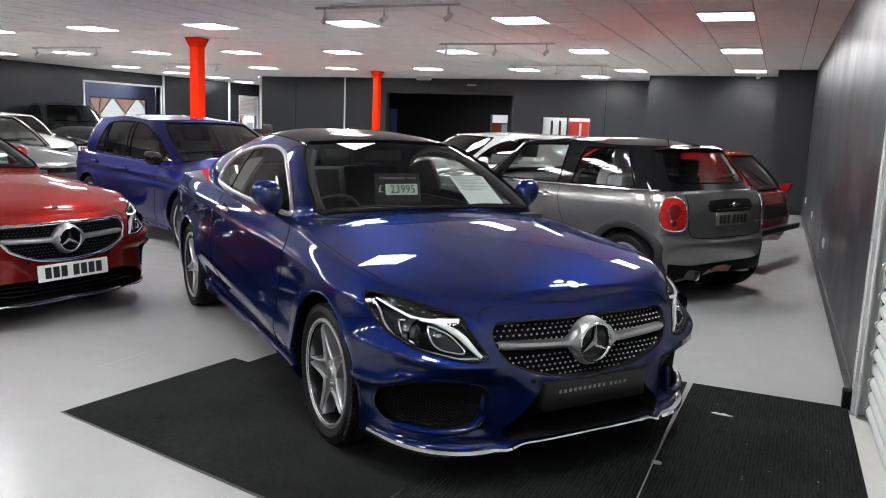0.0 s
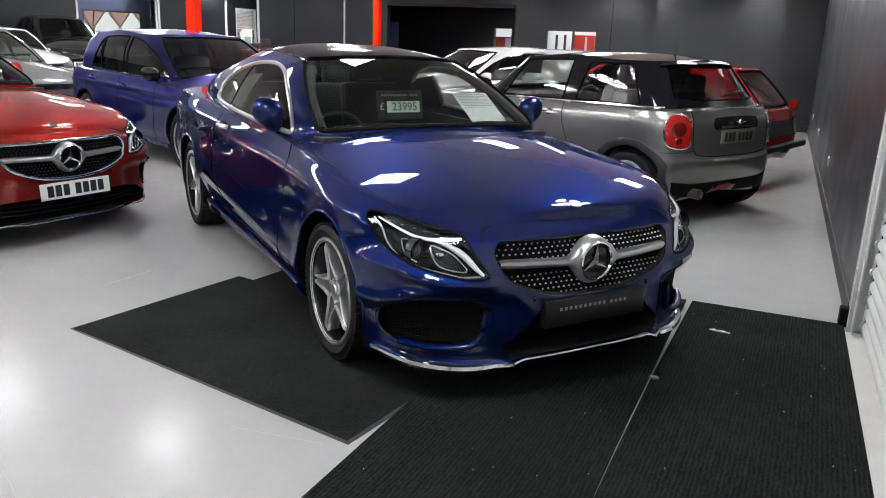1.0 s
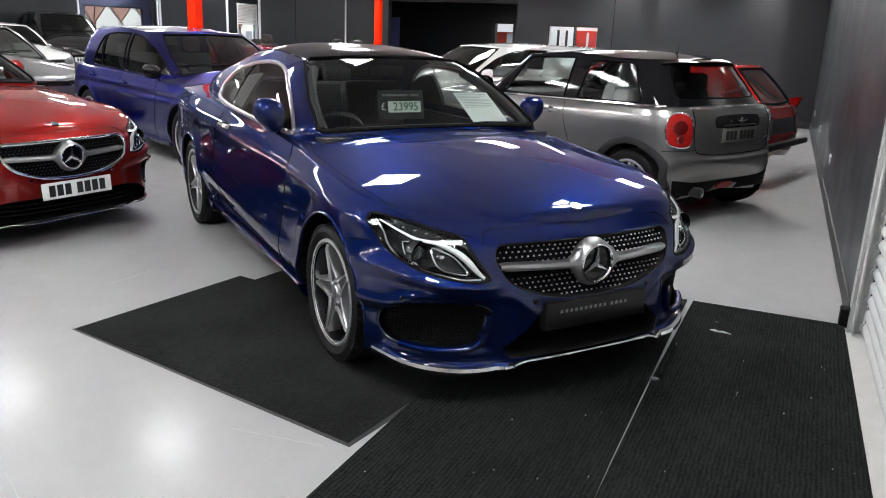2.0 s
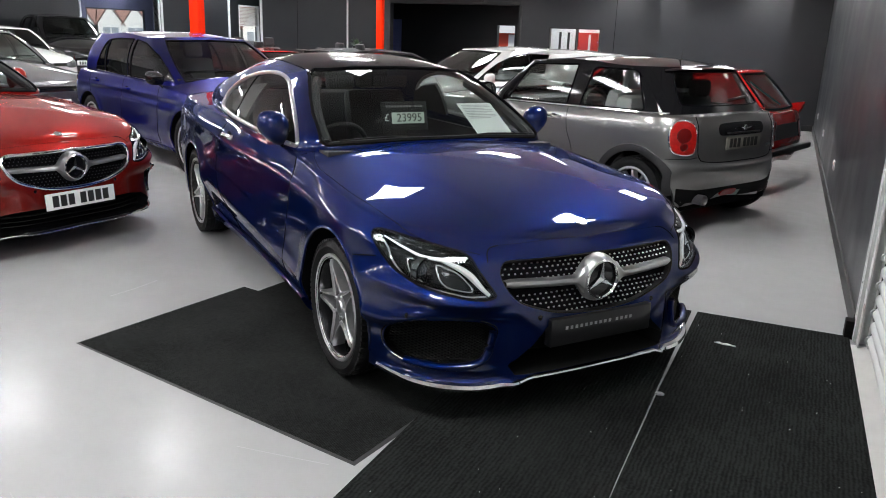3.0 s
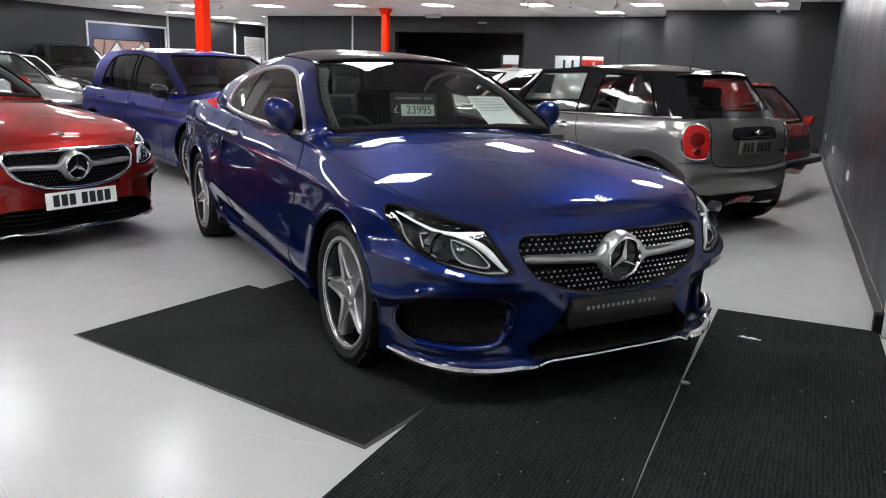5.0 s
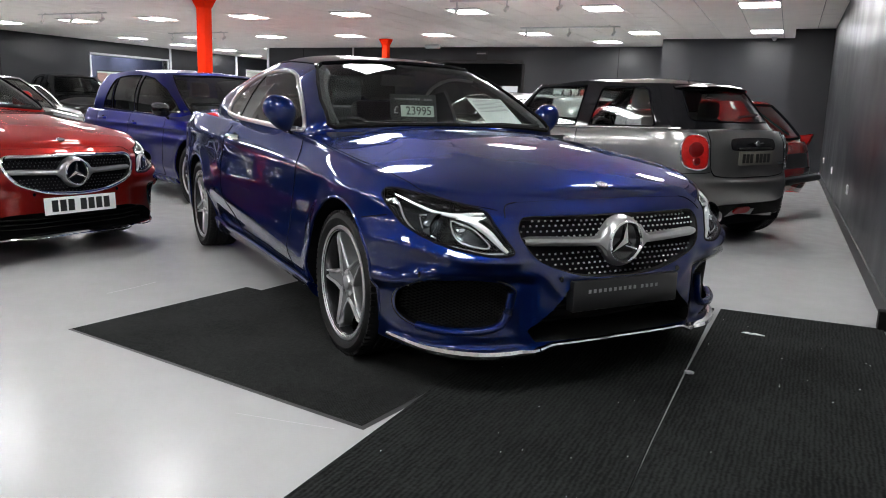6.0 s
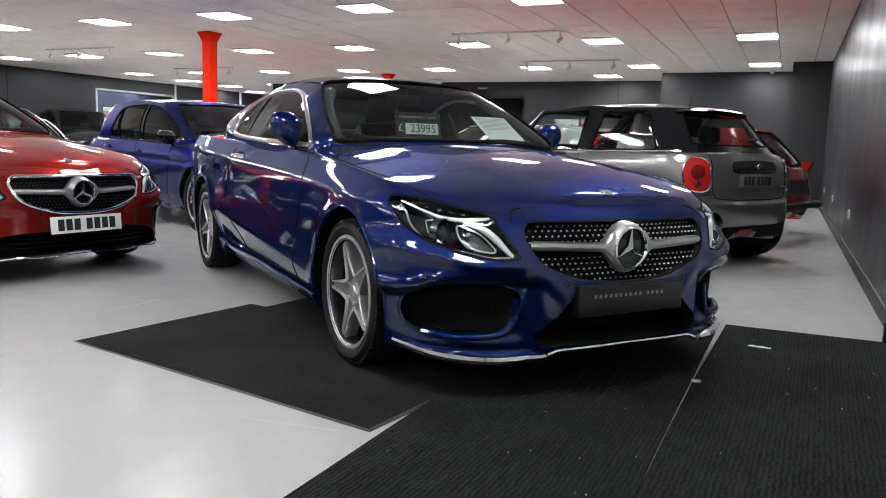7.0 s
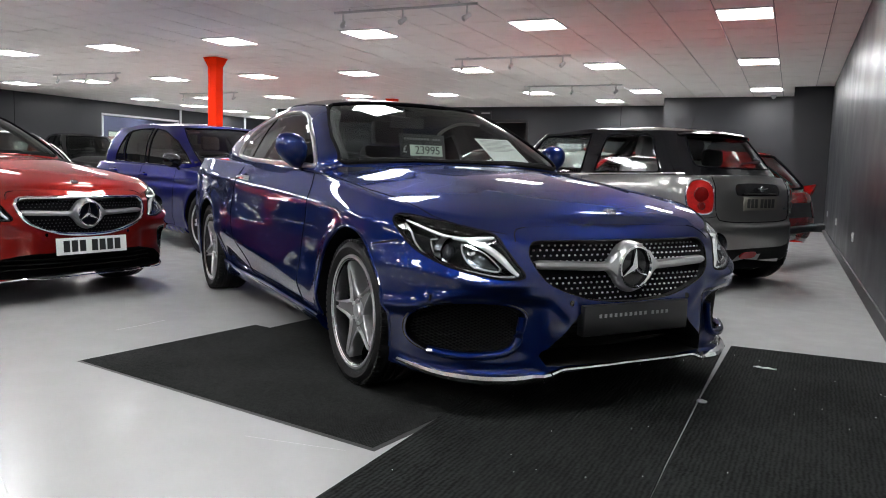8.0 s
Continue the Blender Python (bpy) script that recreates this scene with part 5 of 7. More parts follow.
def scaled(P, sx, sy, sz, **more):
    """The same form, longer, wider or taller."""
    Q = dict(P)
    def lev(lv):
        return (lv[0] * sx, lv[1] * sx, lv[2], lv[3] * sy, lv[4] * sx, lv[5] * sx, lv[6], [(q, z * sz) for q, z in lv[7]])
    Q["levels"] = [lev(v) for v in P["levels"]]
    Q["cabin"] = [lev(v) for v in P["cabin"]]
    for k in ("crown", "roof_crown"):
        Q[k] = [(a * sx, b * sz) for a, b in P[k]]
    Q["wprof"] = [(a * sx, b) for a, b in P["wprof"]]
    Q["base"], Q["half"], Q["cabin_floor"] = P["base"] * sx, P["half"] * sy, P["cabin_floor"] * sz
    Q["tyre"], Q["arch"] = P["tyre"] * sz, P["arch"] * sz
    Q.pop("bonnet_lines", None)
    Q.pop("sculpt", None)
    Q.update(more)
    return Q


def scale_pts(pts, a, b):
    return [(x * a, y * b) for x, y in pts]


def finish(root, skin, cs, P, body_mat, shell_mat=None, style="twin5", rim=0.225, wide=0.22, panels=()):
    part("cabin_shell", cs.bm, shell_mat or body_mat, root)
    arch_liners(root, P, skin)
    body_panels(root, skin, body_mat, panels)
    underbody(root, 0.3, -P["base"] - 0.33, P["half"] - .12)
    for sx, sy, fl in ((0, 1, False), (0, -1, True), (-P["base"], 1, False), (-P["base"], -1, True)):
        wheel(root, sx, sy * (P["half"] - 0.01 - wide / 2), P["tyre"], rim, wide, style, fl)


def simple_lamp(root, skin, view, outline, material, name="headlamp", keep=0.0):
    ob = part(name, slab(skin, view, ring(outline, 5), 0.004, 0.02, 0.05), M[material], root)
    part("lamp_seal", tube(bmesh.new(), skin.line(view, ring(outline, 5), 0.003), 0.005, 6, True), M["gap"], ob)
    return ob


def hatchback(m, name, paint_key, label, P, sx=1.0, sz=1.0, seat_mat="leather", mirrors=(1, -1)):
    root, skin, cs, g = car(P, name, m, paint_key, label)
    k = P["half"] / .89
    glaze(root, cs, "front", pane_outline(g, .125, .135, .07, .93), "windscreen", M["glass_screen"], None, seal=.009)
    rear = straight([(-.6 * k, 1.07 * sz), (.6 * k, 1.07 * sz), (.52 * k, 1.36 * sz), (-.52 * k, 1.36 * sz)], 8)
    glaze(root, cs, "rear", rear, "rear_window", M["privacy"], None)
    lead = [shell_point(g, a, b) for a, b in ((.147, .085), (.149, .33), (.160, .60), (.185, .76), (.215, .85), (.26, .875))]
    panes = ([(p.x / sx, p.z / sz) for p in lead] + [(-1.64, 1.352), (-1.54, .938)],
             [(-1.63, .94), (-1.73, 1.356), (-2.10, 1.355), (-2.37, 1.335), (-2.27, .96)],
             [(-2.31, .962), (-2.41, 1.325), (-2.46, 1.29), (-2.58, .975)])
    for v in ("left", "right"):
        for o, tint in zip(panes, ("glass_screen", "glass_dark", "glass_dark")):
            glaze(root, cs, v, straight(scale_pts(o, sx, sz), 7), "side_window", M[tint], None, seal=.008)
        gap_line(root, skin, v, scale_pts(curve2([(-.72, .93), (-.68, .7), (-.72, .27)], 16), sx, sz))
        part("pillar_cover", slab(cs, v, straight(scale_pts([(-1.553, .945), (-1.652, 1.345), (-1.718, 1.348), (-1.617, .947)], sx, sz), 8), .001, .004, .05), M["gloss_black"], root)
        gap_line(root, skin, v, scale_pts([(-1.66, .94), (-1.68, .6), (-1.67, .27)], sx, sz))
        gap_line(root, skin, v, scale_pts(curve2([(-2.66, .98), (-2.62, .8), (-2.40, .55), (-2.26, .4), (-2.22, .27)], 20), sx, sz))
        gap_line(root, skin, v, scale_pts([(-.72, .262), (-2.22, .262)], sx, sz))
        handle(root, skin, v, -1.52 * sx, .80 * sz, material=paint_key)
        handle(root, skin, v, -2.42 * sx, .84 * sz, material=paint_key)
        part("side_skirt", slab(skin, v, straight(scale_pts([(-.44, .18), (-.44, .24), (-2.2, .25), (-2.2, .185)], sx, sz), 12), .012, .03, .07), M[paint_key], root)
        part("belt_trim", tube(bmesh.new(), cs.line(v, scale_pts([(-.84 - .1 * i, .915 + .0028 * i) for i in range(18)], sx, sz), .002), .006, 6), M["chrome"], root)
    for sgn in (1, -1):
        simple_lamp(root, skin, "front", [(sgn * a * k, b * sz) for a, b in ((.84, .70), (.80, .755), (.62, .72), (.50, .69), (.50, .62), (.66, .60), (.80, .64))], "lamp_housing")
        simple_lamp(root, skin, "rear", [(sgn * a * k, b * sz) for a, b in ((.85, .75), (.82, .88), (.62, .88), (.52, .84), (.54, .76), (.7, .73))], "lamp_red", "tail_lamp")
        if sgn in mirrors:
            door_mirror(root, -.64 * sx, sgn * (P["half"] + .02), .975 * sz, M["gloss_black"] if paint_key == "hatch_blue" else M[paint_key], sgn, .95)
    grille = [(-.5 * k, .70 * sz), (.5 * k, .70 * sz), (.5 * k, .63 * sz), (-.5 * k, .63 * sz)]
    part("grille", slab(skin, "front", straight(grille, 8), .003, .02), M["gloss_black"], root)
    low = [(-.62 * k, .40 * sz), (.62 * k, .40 * sz), (.7 * k, .28 * sz), (-.7 * k, .28 * sz)]
    part("lower_intake", slab(skin, "front", straight(low, 8), .003, .02), M["plastic"], root)
    c = skin.at("front", 0, .47 * sz)
    number_plate(root, Matrix.Translation((c.x + .012, 0, .47 * sz)))
    bm = bmesh.new()
    box(bm, -3.13 * sx, -2.90 * sx, -.52 * k, .52 * k, 1.375 * sz, 1.397 * sz, .01)
    part("roof_spoiler", bm, M[paint_key], root)
    cockpit(root, P, wheel_y=.36, dash_x=-.93, z=.95 * sz, w=.70 * k, floor_to=-2.75 * sx, seats=((-1.85 * sx, .37), (-1.85 * sx, -.37)), seat_mat=seat_mat)
    wiper(root, cs.at("front", -.6 * k, 1.03 * sz, .01), cs.at("front", -.05, 1.04 * sz, .01))
    wiper(root, cs.at("front", .0, 1.03 * sz, .01), cs.at("front", .55 * k, 1.04 * sz, .01))
    front = scale_pts([(-.72, 1.05), (-.72, .93), (-.68, .7), (-.72, .262), (-1.67, .262), (-1.68, .6), (-1.66, 1.05)], sx, sz)
    back = scale_pts([(-1.66, 1.05), (-1.68, .6), (-1.67, .262), (-2.22, .262), (-2.26, .4), (-2.40, .55), (-2.62, .8), (-2.66, 1.05)], sx, sz)
    hood = [(-.55 * sx, .70 * k), (.2 * sx, .72 * k), (.60 * sx, .55 * k), (.66 * sx, 0), (.60 * sx, -.55 * k), (.2 * sx, -.72 * k), (-.55 * sx, -.70 * k)]
    finish(root, skin, cs, P, M[paint_key], None, "twin5", .232, panels=[("bonnet", "top", hood, .68 * sz)] + [(n, v, o, .5) for v in ("left", "right") for n, o in (("door", front), ("rear_door", back))])
    return root


hatchback(place(-5.62, 7.26, -22), "blue_hatchback", "hatch_blue", "bright blue five-door hatchback with dark door mirrors", HATCH)

# ---------------------------------------------------------------- silver three-door small hatch, seen from behind
SMALL = dict(
    base=2.495, tyre=0.305, half=0.86, arch=0.352, fine=0.85, lip_mat="plastic", roof_mat="gloss_black",
    levels=[
        (0.58, 0.05, 2.8, 0.76, -2.72, -2.86, 3.0, [(0, .20), (.2, .19), (.8, .2), (1, .26)]),
        (0.72, 0.10, 2.6, 0.830, -2.72, -2.89, 3.0, [(0, .25), (.2, .24), (.8, .25), (1, .31)]),
        (0.76, 0.10, 2.4, 0.858, -2.66, -2.965, 2.7, [(0, .42), (.2, .44), (.8, .44), (1, .42)]),
        (0.76, 0.10, 2.4, 0.862, -2.56, -3.005, 2.7, [(0, .55), (.2, .57), (.8, .55), (1, .545)]),
        (0.76, 0.10, 2.4, 0.862, -2.56, -2.982, 2.7, [(0, .61), (.2, .64), (.8, .62), (1, .57)]),
        (0.72, 0.10, 2.3, 0.850, -2.56, -2.962, 2.7, [(0, .78), (.2, .82), (.5, .85), (.8, .86), (1, .84)]),
        (0.62, 0.08, 2.3, 0.810, -2.54, -2.91, 2.7, [(0, .88), (.2, .905), (.5, .932), (.8, .962), (1, .975)]),
    ],
    wprof=[(-4, .97), (-2.5, 1.0), (-1.3, .985), (0, 1.0), (.9, 1.0)],
    crown=[(-.62, .88), (0, 1.0), (.5, 1.03), (2.6, 1.0), (2.95, .98)],
    cabin=[(-.40, -.72, 2.8, .79, -2.50, -2.84, 2.6, [(0, .985), (.2, .93), (.5, .945), (.8, .97), (1, .975)]),
           (-.98, -1.15, 3.5, .685, -2.22, -2.57, 2.3, [(0, 1.345), (.2, 1.335), (.5, 1.37), (.8, 1.345), (1, 1.35)])],
    roof_crown=[(.98, 1.35), (1.6, 1.405), (2.0, 1.41), (2.55, 1.365)],
    cabin_floor=0.86, bulge=0.005,
)


def small_hatch(m):
    P = SMALL
    root, skin, cs, g = car(P, "silver_small_hatchback", m, "silver", "silver grey three-door small hatchback with a black roof")
    glaze(root, cs, "front", straight([(-.70, 1.02), (.70, 1.02), (.60, 1.325), (-.60, 1.325)], 10), "windscreen", M["glass"], None, seal=.009)
    glaze(root, cs, "rear", ring([(-.53, 1.045), (0, 1.04), (.53, 1.045), (.57, 1.07), (.49, 1.275), (.45, 1.30), (-.45, 1.30), (-.49, 1.275), (-.57, 1.07)], 6), "rear_window", M["glass_dark"], None)
    for v in ("left", "right"):
        glaze(root, cs, v, straight([(-.86, .965), (-1.06, 1.27), (-1.12, 1.305), (-1.68, 1.325), (-1.64, .965)], 8), "side_window", M["glass_clear"], None, seal=.008)
        glaze(root, cs, v, straight([(-1.80, .98), (-1.87, 1.285), (-1.90, 1.31), (-2.30, 1.312), (-2.36, 1.285), (-2.51, 1.01), (-2.49, .985)], 7), "side_window", M["glass_clear"], None, seal=.008)
        gap_line(root, skin, v, curve2([(-.66, .95), (-.60, .7), (-.64, .27)], 16))
        gap_line(root, skin, v, curve2([(-1.68, .94), (-1.72, .75), (-1.80, .58), (-1.82, .4), (-1.78, .27)], 20))
        gap_line(root, skin, v, [(-2.62, .63), (-2.44, .60), (-2.42, .585)])
        gap_line(root, skin, v, [(-.66, .27), (-1.78, .27)])
        handle(root, skin, v, -1.54, .845)
        sgn = 1 if v == "left" else -1
        trim = [cs.at(v, -.72 - i * .055, .938 + i * .0012, .004) for i in range(37)]
        part("belt_trim", tube(bmesh.new(), trim, .008, 6), M["chrome"], root)
        for x in (0, -P["base"]):
            bm = bmesh.new()
            arc = np.linspace(math.radians(-10), math.radians(190 if x == 0 else 172), 40)
            r0, r1 = P["arch"] - .004, P["arch"] + .052
            def flare(r, t):
                a = min(t, radians(148)) if x else t
                return x + r * math.cos(a), P["tyre"] + .005 + r * math.sin(a) - (t - a) * r * 1.15
            rows = [[bm.verts.new(skin.at(v, *flare(r, t), l)) for t in arc] for r, l in ((r0, .012), ((r0 + r1) / 2, .016), (r1, .010), (r1 + .004, -.003))]
            for a, b in zip(rows, rows[1:]):
                for i in range(len(arc) - 1):
                    bm.faces.new((a[i], a[i + 1], b[i + 1], b[i]))
            part("arch_flare", bm, M["plastic"], root, "black plastic wheel arch flare")
        part("side_skirt", slab(skin, v, straight([(-.42, .20), (-.42, .30), (-2.08, .30), (-2.08, .205)], 12), .01, .03, .07), M["plastic"], root)
        door_mirror(root, -.72, sgn * .95, 1.03, M["gloss_black"], sgn)
        # tail lamp with chrome ring, three inner ovals
        o = ring([(sgn * a, b) for a, b in ((.595, .695), (.585, .80), (.60, .90), (.66, .93), (.73, .918), (.775, .865), (.785, .77), (.765, .69), (.70, .66), (.63, .665))], 6)
        lamp = part("tail_lamp", slab(skin, "rear", o, .012, .03, .03), M["lamp_red"], root)
        part("lamp_ring", tube(bmesh.new(), skin.line("rear", o, .008), .008, 8, True), M["chrome"], lamp)
        for z, r, mt in ((.815, .062, "lamp_deep"), (.815, .040, "lamp_red"), (.725, .034, "lamp_deep")):
            c = skin.at("rear", sgn * .69, z, .012)
            part("lamp_bowl", lathe(bmesh.new(), [(0, .010), (r * .7, .009), (r, .002), (r * 1.02, -.01)], 24, Matrix.Translation(c) @ Matrix.Rotation(math.pi / 2 - sgn * .45, 4, "Z")), M[mt], lamp)
    # tailgate
    lid = [(-.55, .975), (-.565, .80), (-.56, .68), (-.52, .61), (-.2, .59), (.2, .59), (.52, .61), (.56, .68), (.565, .80), (.55, .975)]
    gap_line(root, skin, "rear", curve2(lid, 60), r=.004)
    hand = ring([(-.30, .905), (0, .915), (.30, .905), (.335, .87), (.325, .825), (.29, .812), (-.29, .812), (-.325, .825), (-.335, .87)], 6)
    part("plate_panel", slab(skin, "rear", hand, .006, .02, .05), M["gloss_black"], root)
    c = skin.at("rear", 0, .775)
    number_plate(root, Matrix.Translation((c.x - .014, 0, .748)) @ Matrix.Rotation(math.pi, 4, "Z"), back="plate_yellow_shaded")
    boxed("tailgate_handle", (c.x - .02, c.x + .01, -.24, .24, .822, .836), M["plastic"], root, bevel=.005)
    bm = bmesh.new()
    for s in (1, -1):
        tube(bm, [(c.x - .024, s * .012, .868), (c.x - .020, s * .075, .875)], .008, 6, flat=.5)
    lathe(bm, [(0, .008), (.024, .006), (.026, 0)], 20, Matrix.Translation((c.x - .018, 0, .87)) @ Matrix.Rotation(math.pi / 2, 4, "Z"))
    part("badge", bm, M["chrome"], root)
    for k in range(5):
        p = skin.at("rear", -.44 - k * .024, .70, .003)
        boxed("badge_bar", (p.x - .003, p.x + .003, p.y, p.y + .016, .692, .71), M["chrome"], root)
    low = [(-.72, .385), (-.50, .36), (.50, .36), (.72, .385), (.70, .27), (.60, .215), (-.60, .215), (-.70, .27)]
    part("rear_valance", slab(skin, "rear", straight(low, 12), .004, .02, .06), M["mesh_black"], root)
    gap_line(root, skin, "rear", [(-.80, .625), (-.62, .63), (-.56, .64)])
    gap_line(root, skin, "rear", [(.80, .625), (.62, .63), (.56, .64)])
    fog = ring([(-.10, .325), (0, .332), (.10, .325), (.12, .295), (.09, .275), (-.09, .275), (-.12, .295)], 5)
    part("fog_lamp", slab(skin, "rear", fog, .014, .02, .03), M["lamp_red"], root)
    part("exhaust_pipe", lathe(bmesh.new(), [(.032, .12), (.036, -.12), (.044, -.14), (.044, -.10), (.036, .12)], 24, pose(-2.83, .45, .275, 0, 0, 90) @ Matrix.Rotation(math.pi, 4, "Z")), M["alloy_mid"], root)
    # spoiler, wiper, aerial
    bm = bmesh.new()
    prof = [(-2.34, 1.352), (-2.48, 1.362), (-2.61, 1.348), (-2.64, 1.335), (-2.61, 1.322), (-2.48, 1.305)]
    rows = [[bm.verts.new((x + .13 * (abs(y) / .54) ** 3, y, z - .025 * (abs(y) / .54) ** 3)) for x, z in prof] for y in np.linspace(-.54, .54, 21)]
    for a, b in zip(rows, rows[1:]):
        for i in range(len(prof)):
            j = (i + 1) % len(prof)
            bm.faces.new((a[i], a[j], b[j], b[i]))
    bm.faces.new(rows[0])
    bm.faces.new(rows[-1])
    part("roof_spoiler", bm, M["gloss_black"], root)
    p = cs.at("rear", 0, 1.075, .012)
    part("rear_wiper", tube(bmesh.new(), [p, cs.at("rear", -.16, 1.085, .018), cs.at("rear", -.36, 1.10, .014)], .011, 6), M["plastic"], root)
    part("aerial", tube(bmesh.new(), [(-2.24, 0, 1.385), (-2.26, 0, 1.41), (-2.28, 0, 1.50)], .006, 6, radii=[.02, .006, .003]), M["plastic"], root)
    for sgn in (1, -1):
        simple_lamp(root, skin, "front", [(sgn * a, b) for a, b in ((.72, .75), (.66, .82), (.56, .82), (.50, .74), (.55, .66), (.66, .66))], "lamp_housing")
    cockpit(root, P, wheel_y=.34, dash_x=-.75, z=.95, w=.70, floor_to=-2.3, seats=((-1.6, .35), (-1.6, -.35)), seat_mat="seat_grey")
    door = [(-.66, 1.0), (-.60, .7), (-.64, .27), (-1.78, .27), (-1.82, .4), (-1.80, .58), (-1.72, .75), (-1.68, 1.0)]
    hood = [(-.45, .66), (.2, .68), (.52, .5), (.56, 0), (.52, -.5), (.2, -.68), (-.45, -.66)]
    finish(root, skin, cs, P, M["silver"], M["gloss_black"], "multi", .215, .2, panels=[("bonnet", "top", hood, .8), ("door", "left", door, .5), ("door", "right", door, .5), ("tailgate", "rear", lid, 2.6)])
    return root


small_hatch(place(-3.205, 8.646, 152))

# ---------------------------------------------------------------- red classic fastback
FAST = dict(
    base=2.56, tyre=0.30, half=0.84, arch=0.345, fine=0.6,
    levels=[
        (0.62, 0.0, 3.2, 0.76, -3.1, -3.42, 4.0, [(0, .22), (.2, .2), (.8, .2), (1, .28)]),
        (0.76, 0.05, 3.2, 0.82, -3.1, -3.46, 4.0, [(0, .30), (.2, .28), (.8, .28), (1, .36)]),
        (0.80, 0.05, 3.0, 0.845, -3.1, -3.50, 4.0, [(0, .46), (.8, .48), (1, .50)]),
        (0.80, 0.05, 3.0, 0.84, -3.1, -3.47, 4.0, [(0, .60), (.2, .64), (.8, .68), (1, .64)]),
        (0.76, 0.05, 3.0, 0.81, -3.1, -3.44, 4.0, [(0, .72), (.2, .77), (.5, .79), (.8, .79), (1, .75)]),
        (0.66, 0.05, 3.0, 0.76, -3.1, -3.42, 4.0, [(0, .78), (.2, .84), (.5, .855), (.8, .85), (1, .80)]),
    ],
    wprof=[(-4, .97), (-2.6, 1.0), (-1.3, .99), (0, 1.0), (.9, 1.0)],
    crown=[(-.66, .78), (0, .88), (.8, .93), (3.0, .87), (3.42, .81)],
    cabin=[(-.75, -1.05, 2.8, .73, -2.95, -3.41, 4.0, [(0, .92), (.2, .86), (.5, .86), (.8, .855), (1, .82)]),
           (-1.35, -1.5, 3.5, .57, -2.80, -3.0, 4.0, [(0, 1.24), (.2, 1.235), (.5, 1.275), (.8, 1.258), (1, 1.262)])],
    roof_crown=[(1.35, 1.245), (1.8, 1.30), (2.4, 1.30), (3.0, 1.265)],
    cabin_floor=0.78, bulge=0.03,
)


def classic_fastback(m):
    P = FAST
    root, skin, cs, g = car(P, "red_classic_fastback", m, "classic_red", "bright red classic fastback with a large sloping rear window")
    glaze(root, cs, "front", straight([(-.62, .95), (.62, .95), (.53, 1.22), (-.53, 1.22)], 8), "windscreen", M["glass"], None)
    glaze(root, cs, "rear", pane_outline(g, .915, .895, .07, .92, True), "rear_window", M["glass_side"], None, seal=.014)
    for v in ("left", "right"):
        glaze(root, cs, v, straight([(-1.15, .91), (-1.42, 1.20), (-1.92, 1.225), (-1.95, .91)], 7), "side_window", M["glass_side"], None)
        glaze(root, cs, v, straight([(-2.02, .91), (-2.0, 1.225), (-2.55, 1.215), (-2.80, .93)], 7), "side_window", M["glass_side"], None)
        gap_line(root, skin, v, [(-.85, .86), (-.85, .3)])
        gap_line(root, skin, v, [(-1.98, .86), (-1.98, .3)])
        sgn = 1 if v == "left" else -1
        simple_lamp(root, skin, "rear", [(sgn * a, b) for a, b in ((.74, .54), (.74, .70), (.48, .70), (.46, .54))], "lamp_red", "tail_lamp")
        door_mirror(root, -1.1, sgn * .88, .95, M["gloss_black"], sgn, .8)
        # raised fin at each tail corner
        bm = bmesh.new()
        side_a, side_b = [[bm.verts.new((x, sgn * (y + dy), z)) for x, z, dy in ((-3.08, .83, -.02), (-3.20, .875, -.03), (-3.34, .90, -.02), (-3.44, .92, 0), (-3.44, .895, 0), (-3.40, .84, 0), (-3.38, .76, 0))] for y in (.66, .74)]
        bm.faces.new(side_a)
        bm.faces.new(side_b)
        for k in range(7):
            bm.faces.new((side_a[k], side_a[(k + 1) % 7], side_b[(k + 1) % 7], side_b[k]))
        bmesh.ops.bevel(bm, geom=list(bm.edges), offset=.012, segments=2, profile=.5, affect="EDGES")
        part("tail_fin", bm, M["classic_red"], root)
    part("rear_panel", slab(skin, "rear", straight([(-.44, .54), (.44, .54), (.44, .70), (-.44, .70)], 8), .003, .01, .06), M["plastic"], root)
    boxed("rear_bumper", (-3.56, -3.46, -.80, .80, .37, .45), M["plastic"], root, bevel=.03)
    part("rear_wiper", tube(bmesh.new(), [cs.at("rear", -.05, .90, .012), cs.at("rear", .12, .96, .02), cs.at("rear", .36, 1.14, .014)], .010, 6), M["plastic"], root)
    cockpit(root, P, wheel_y=.33, dash_x=-1.1, z=.88, w=.66, floor_to=-2.5, seats=((-1.85, .34), (-1.85, -.34)))
    door = [(-.85, .92), (-.85, .3), (-1.98, .3), (-1.98, .92)]
    finish(root, skin, cs, P, M["classic_red"], None, "multi", .19, .19, panels=[("door", "left", door, .5), ("door", "right", door, .5)])
    return root


classic_fastback(place(-3.57, 10.78, 163))

# ---------------------------------------------------------------- further cars
hatchback(place(-5.45, 11.0, 242), "white_hatchback", "white", "white hatchback with tinted windows and a short roof aerial", scaled(HATCH, 1.0, .97, .95, fine=.5), 1.0, .95)
hatchback(place(-10.1, 7.75, -12), "grey_saloon", "grey", "mid grey car with a sloping bonnet", scaled(HATCH, 1.0, 1.0, .97, fine=.5), 1.0, .97, mirrors=(-1,))
hatchback(place(-15.2, 11.95, -18), "white_saloon", "white", "white car with a dark slatted grille", scaled(HATCH, 1.0, 1.0, .95, fine=.5), 1.0, .95, mirrors=(-1,))
hatchback(place(-16.65, 14.55, -25), "black_estate", "black", "tall black car with pale ceiling reflections", scaled(HATCH, .82, 1.0, 1.16, fine=.5), .82, 1.16)
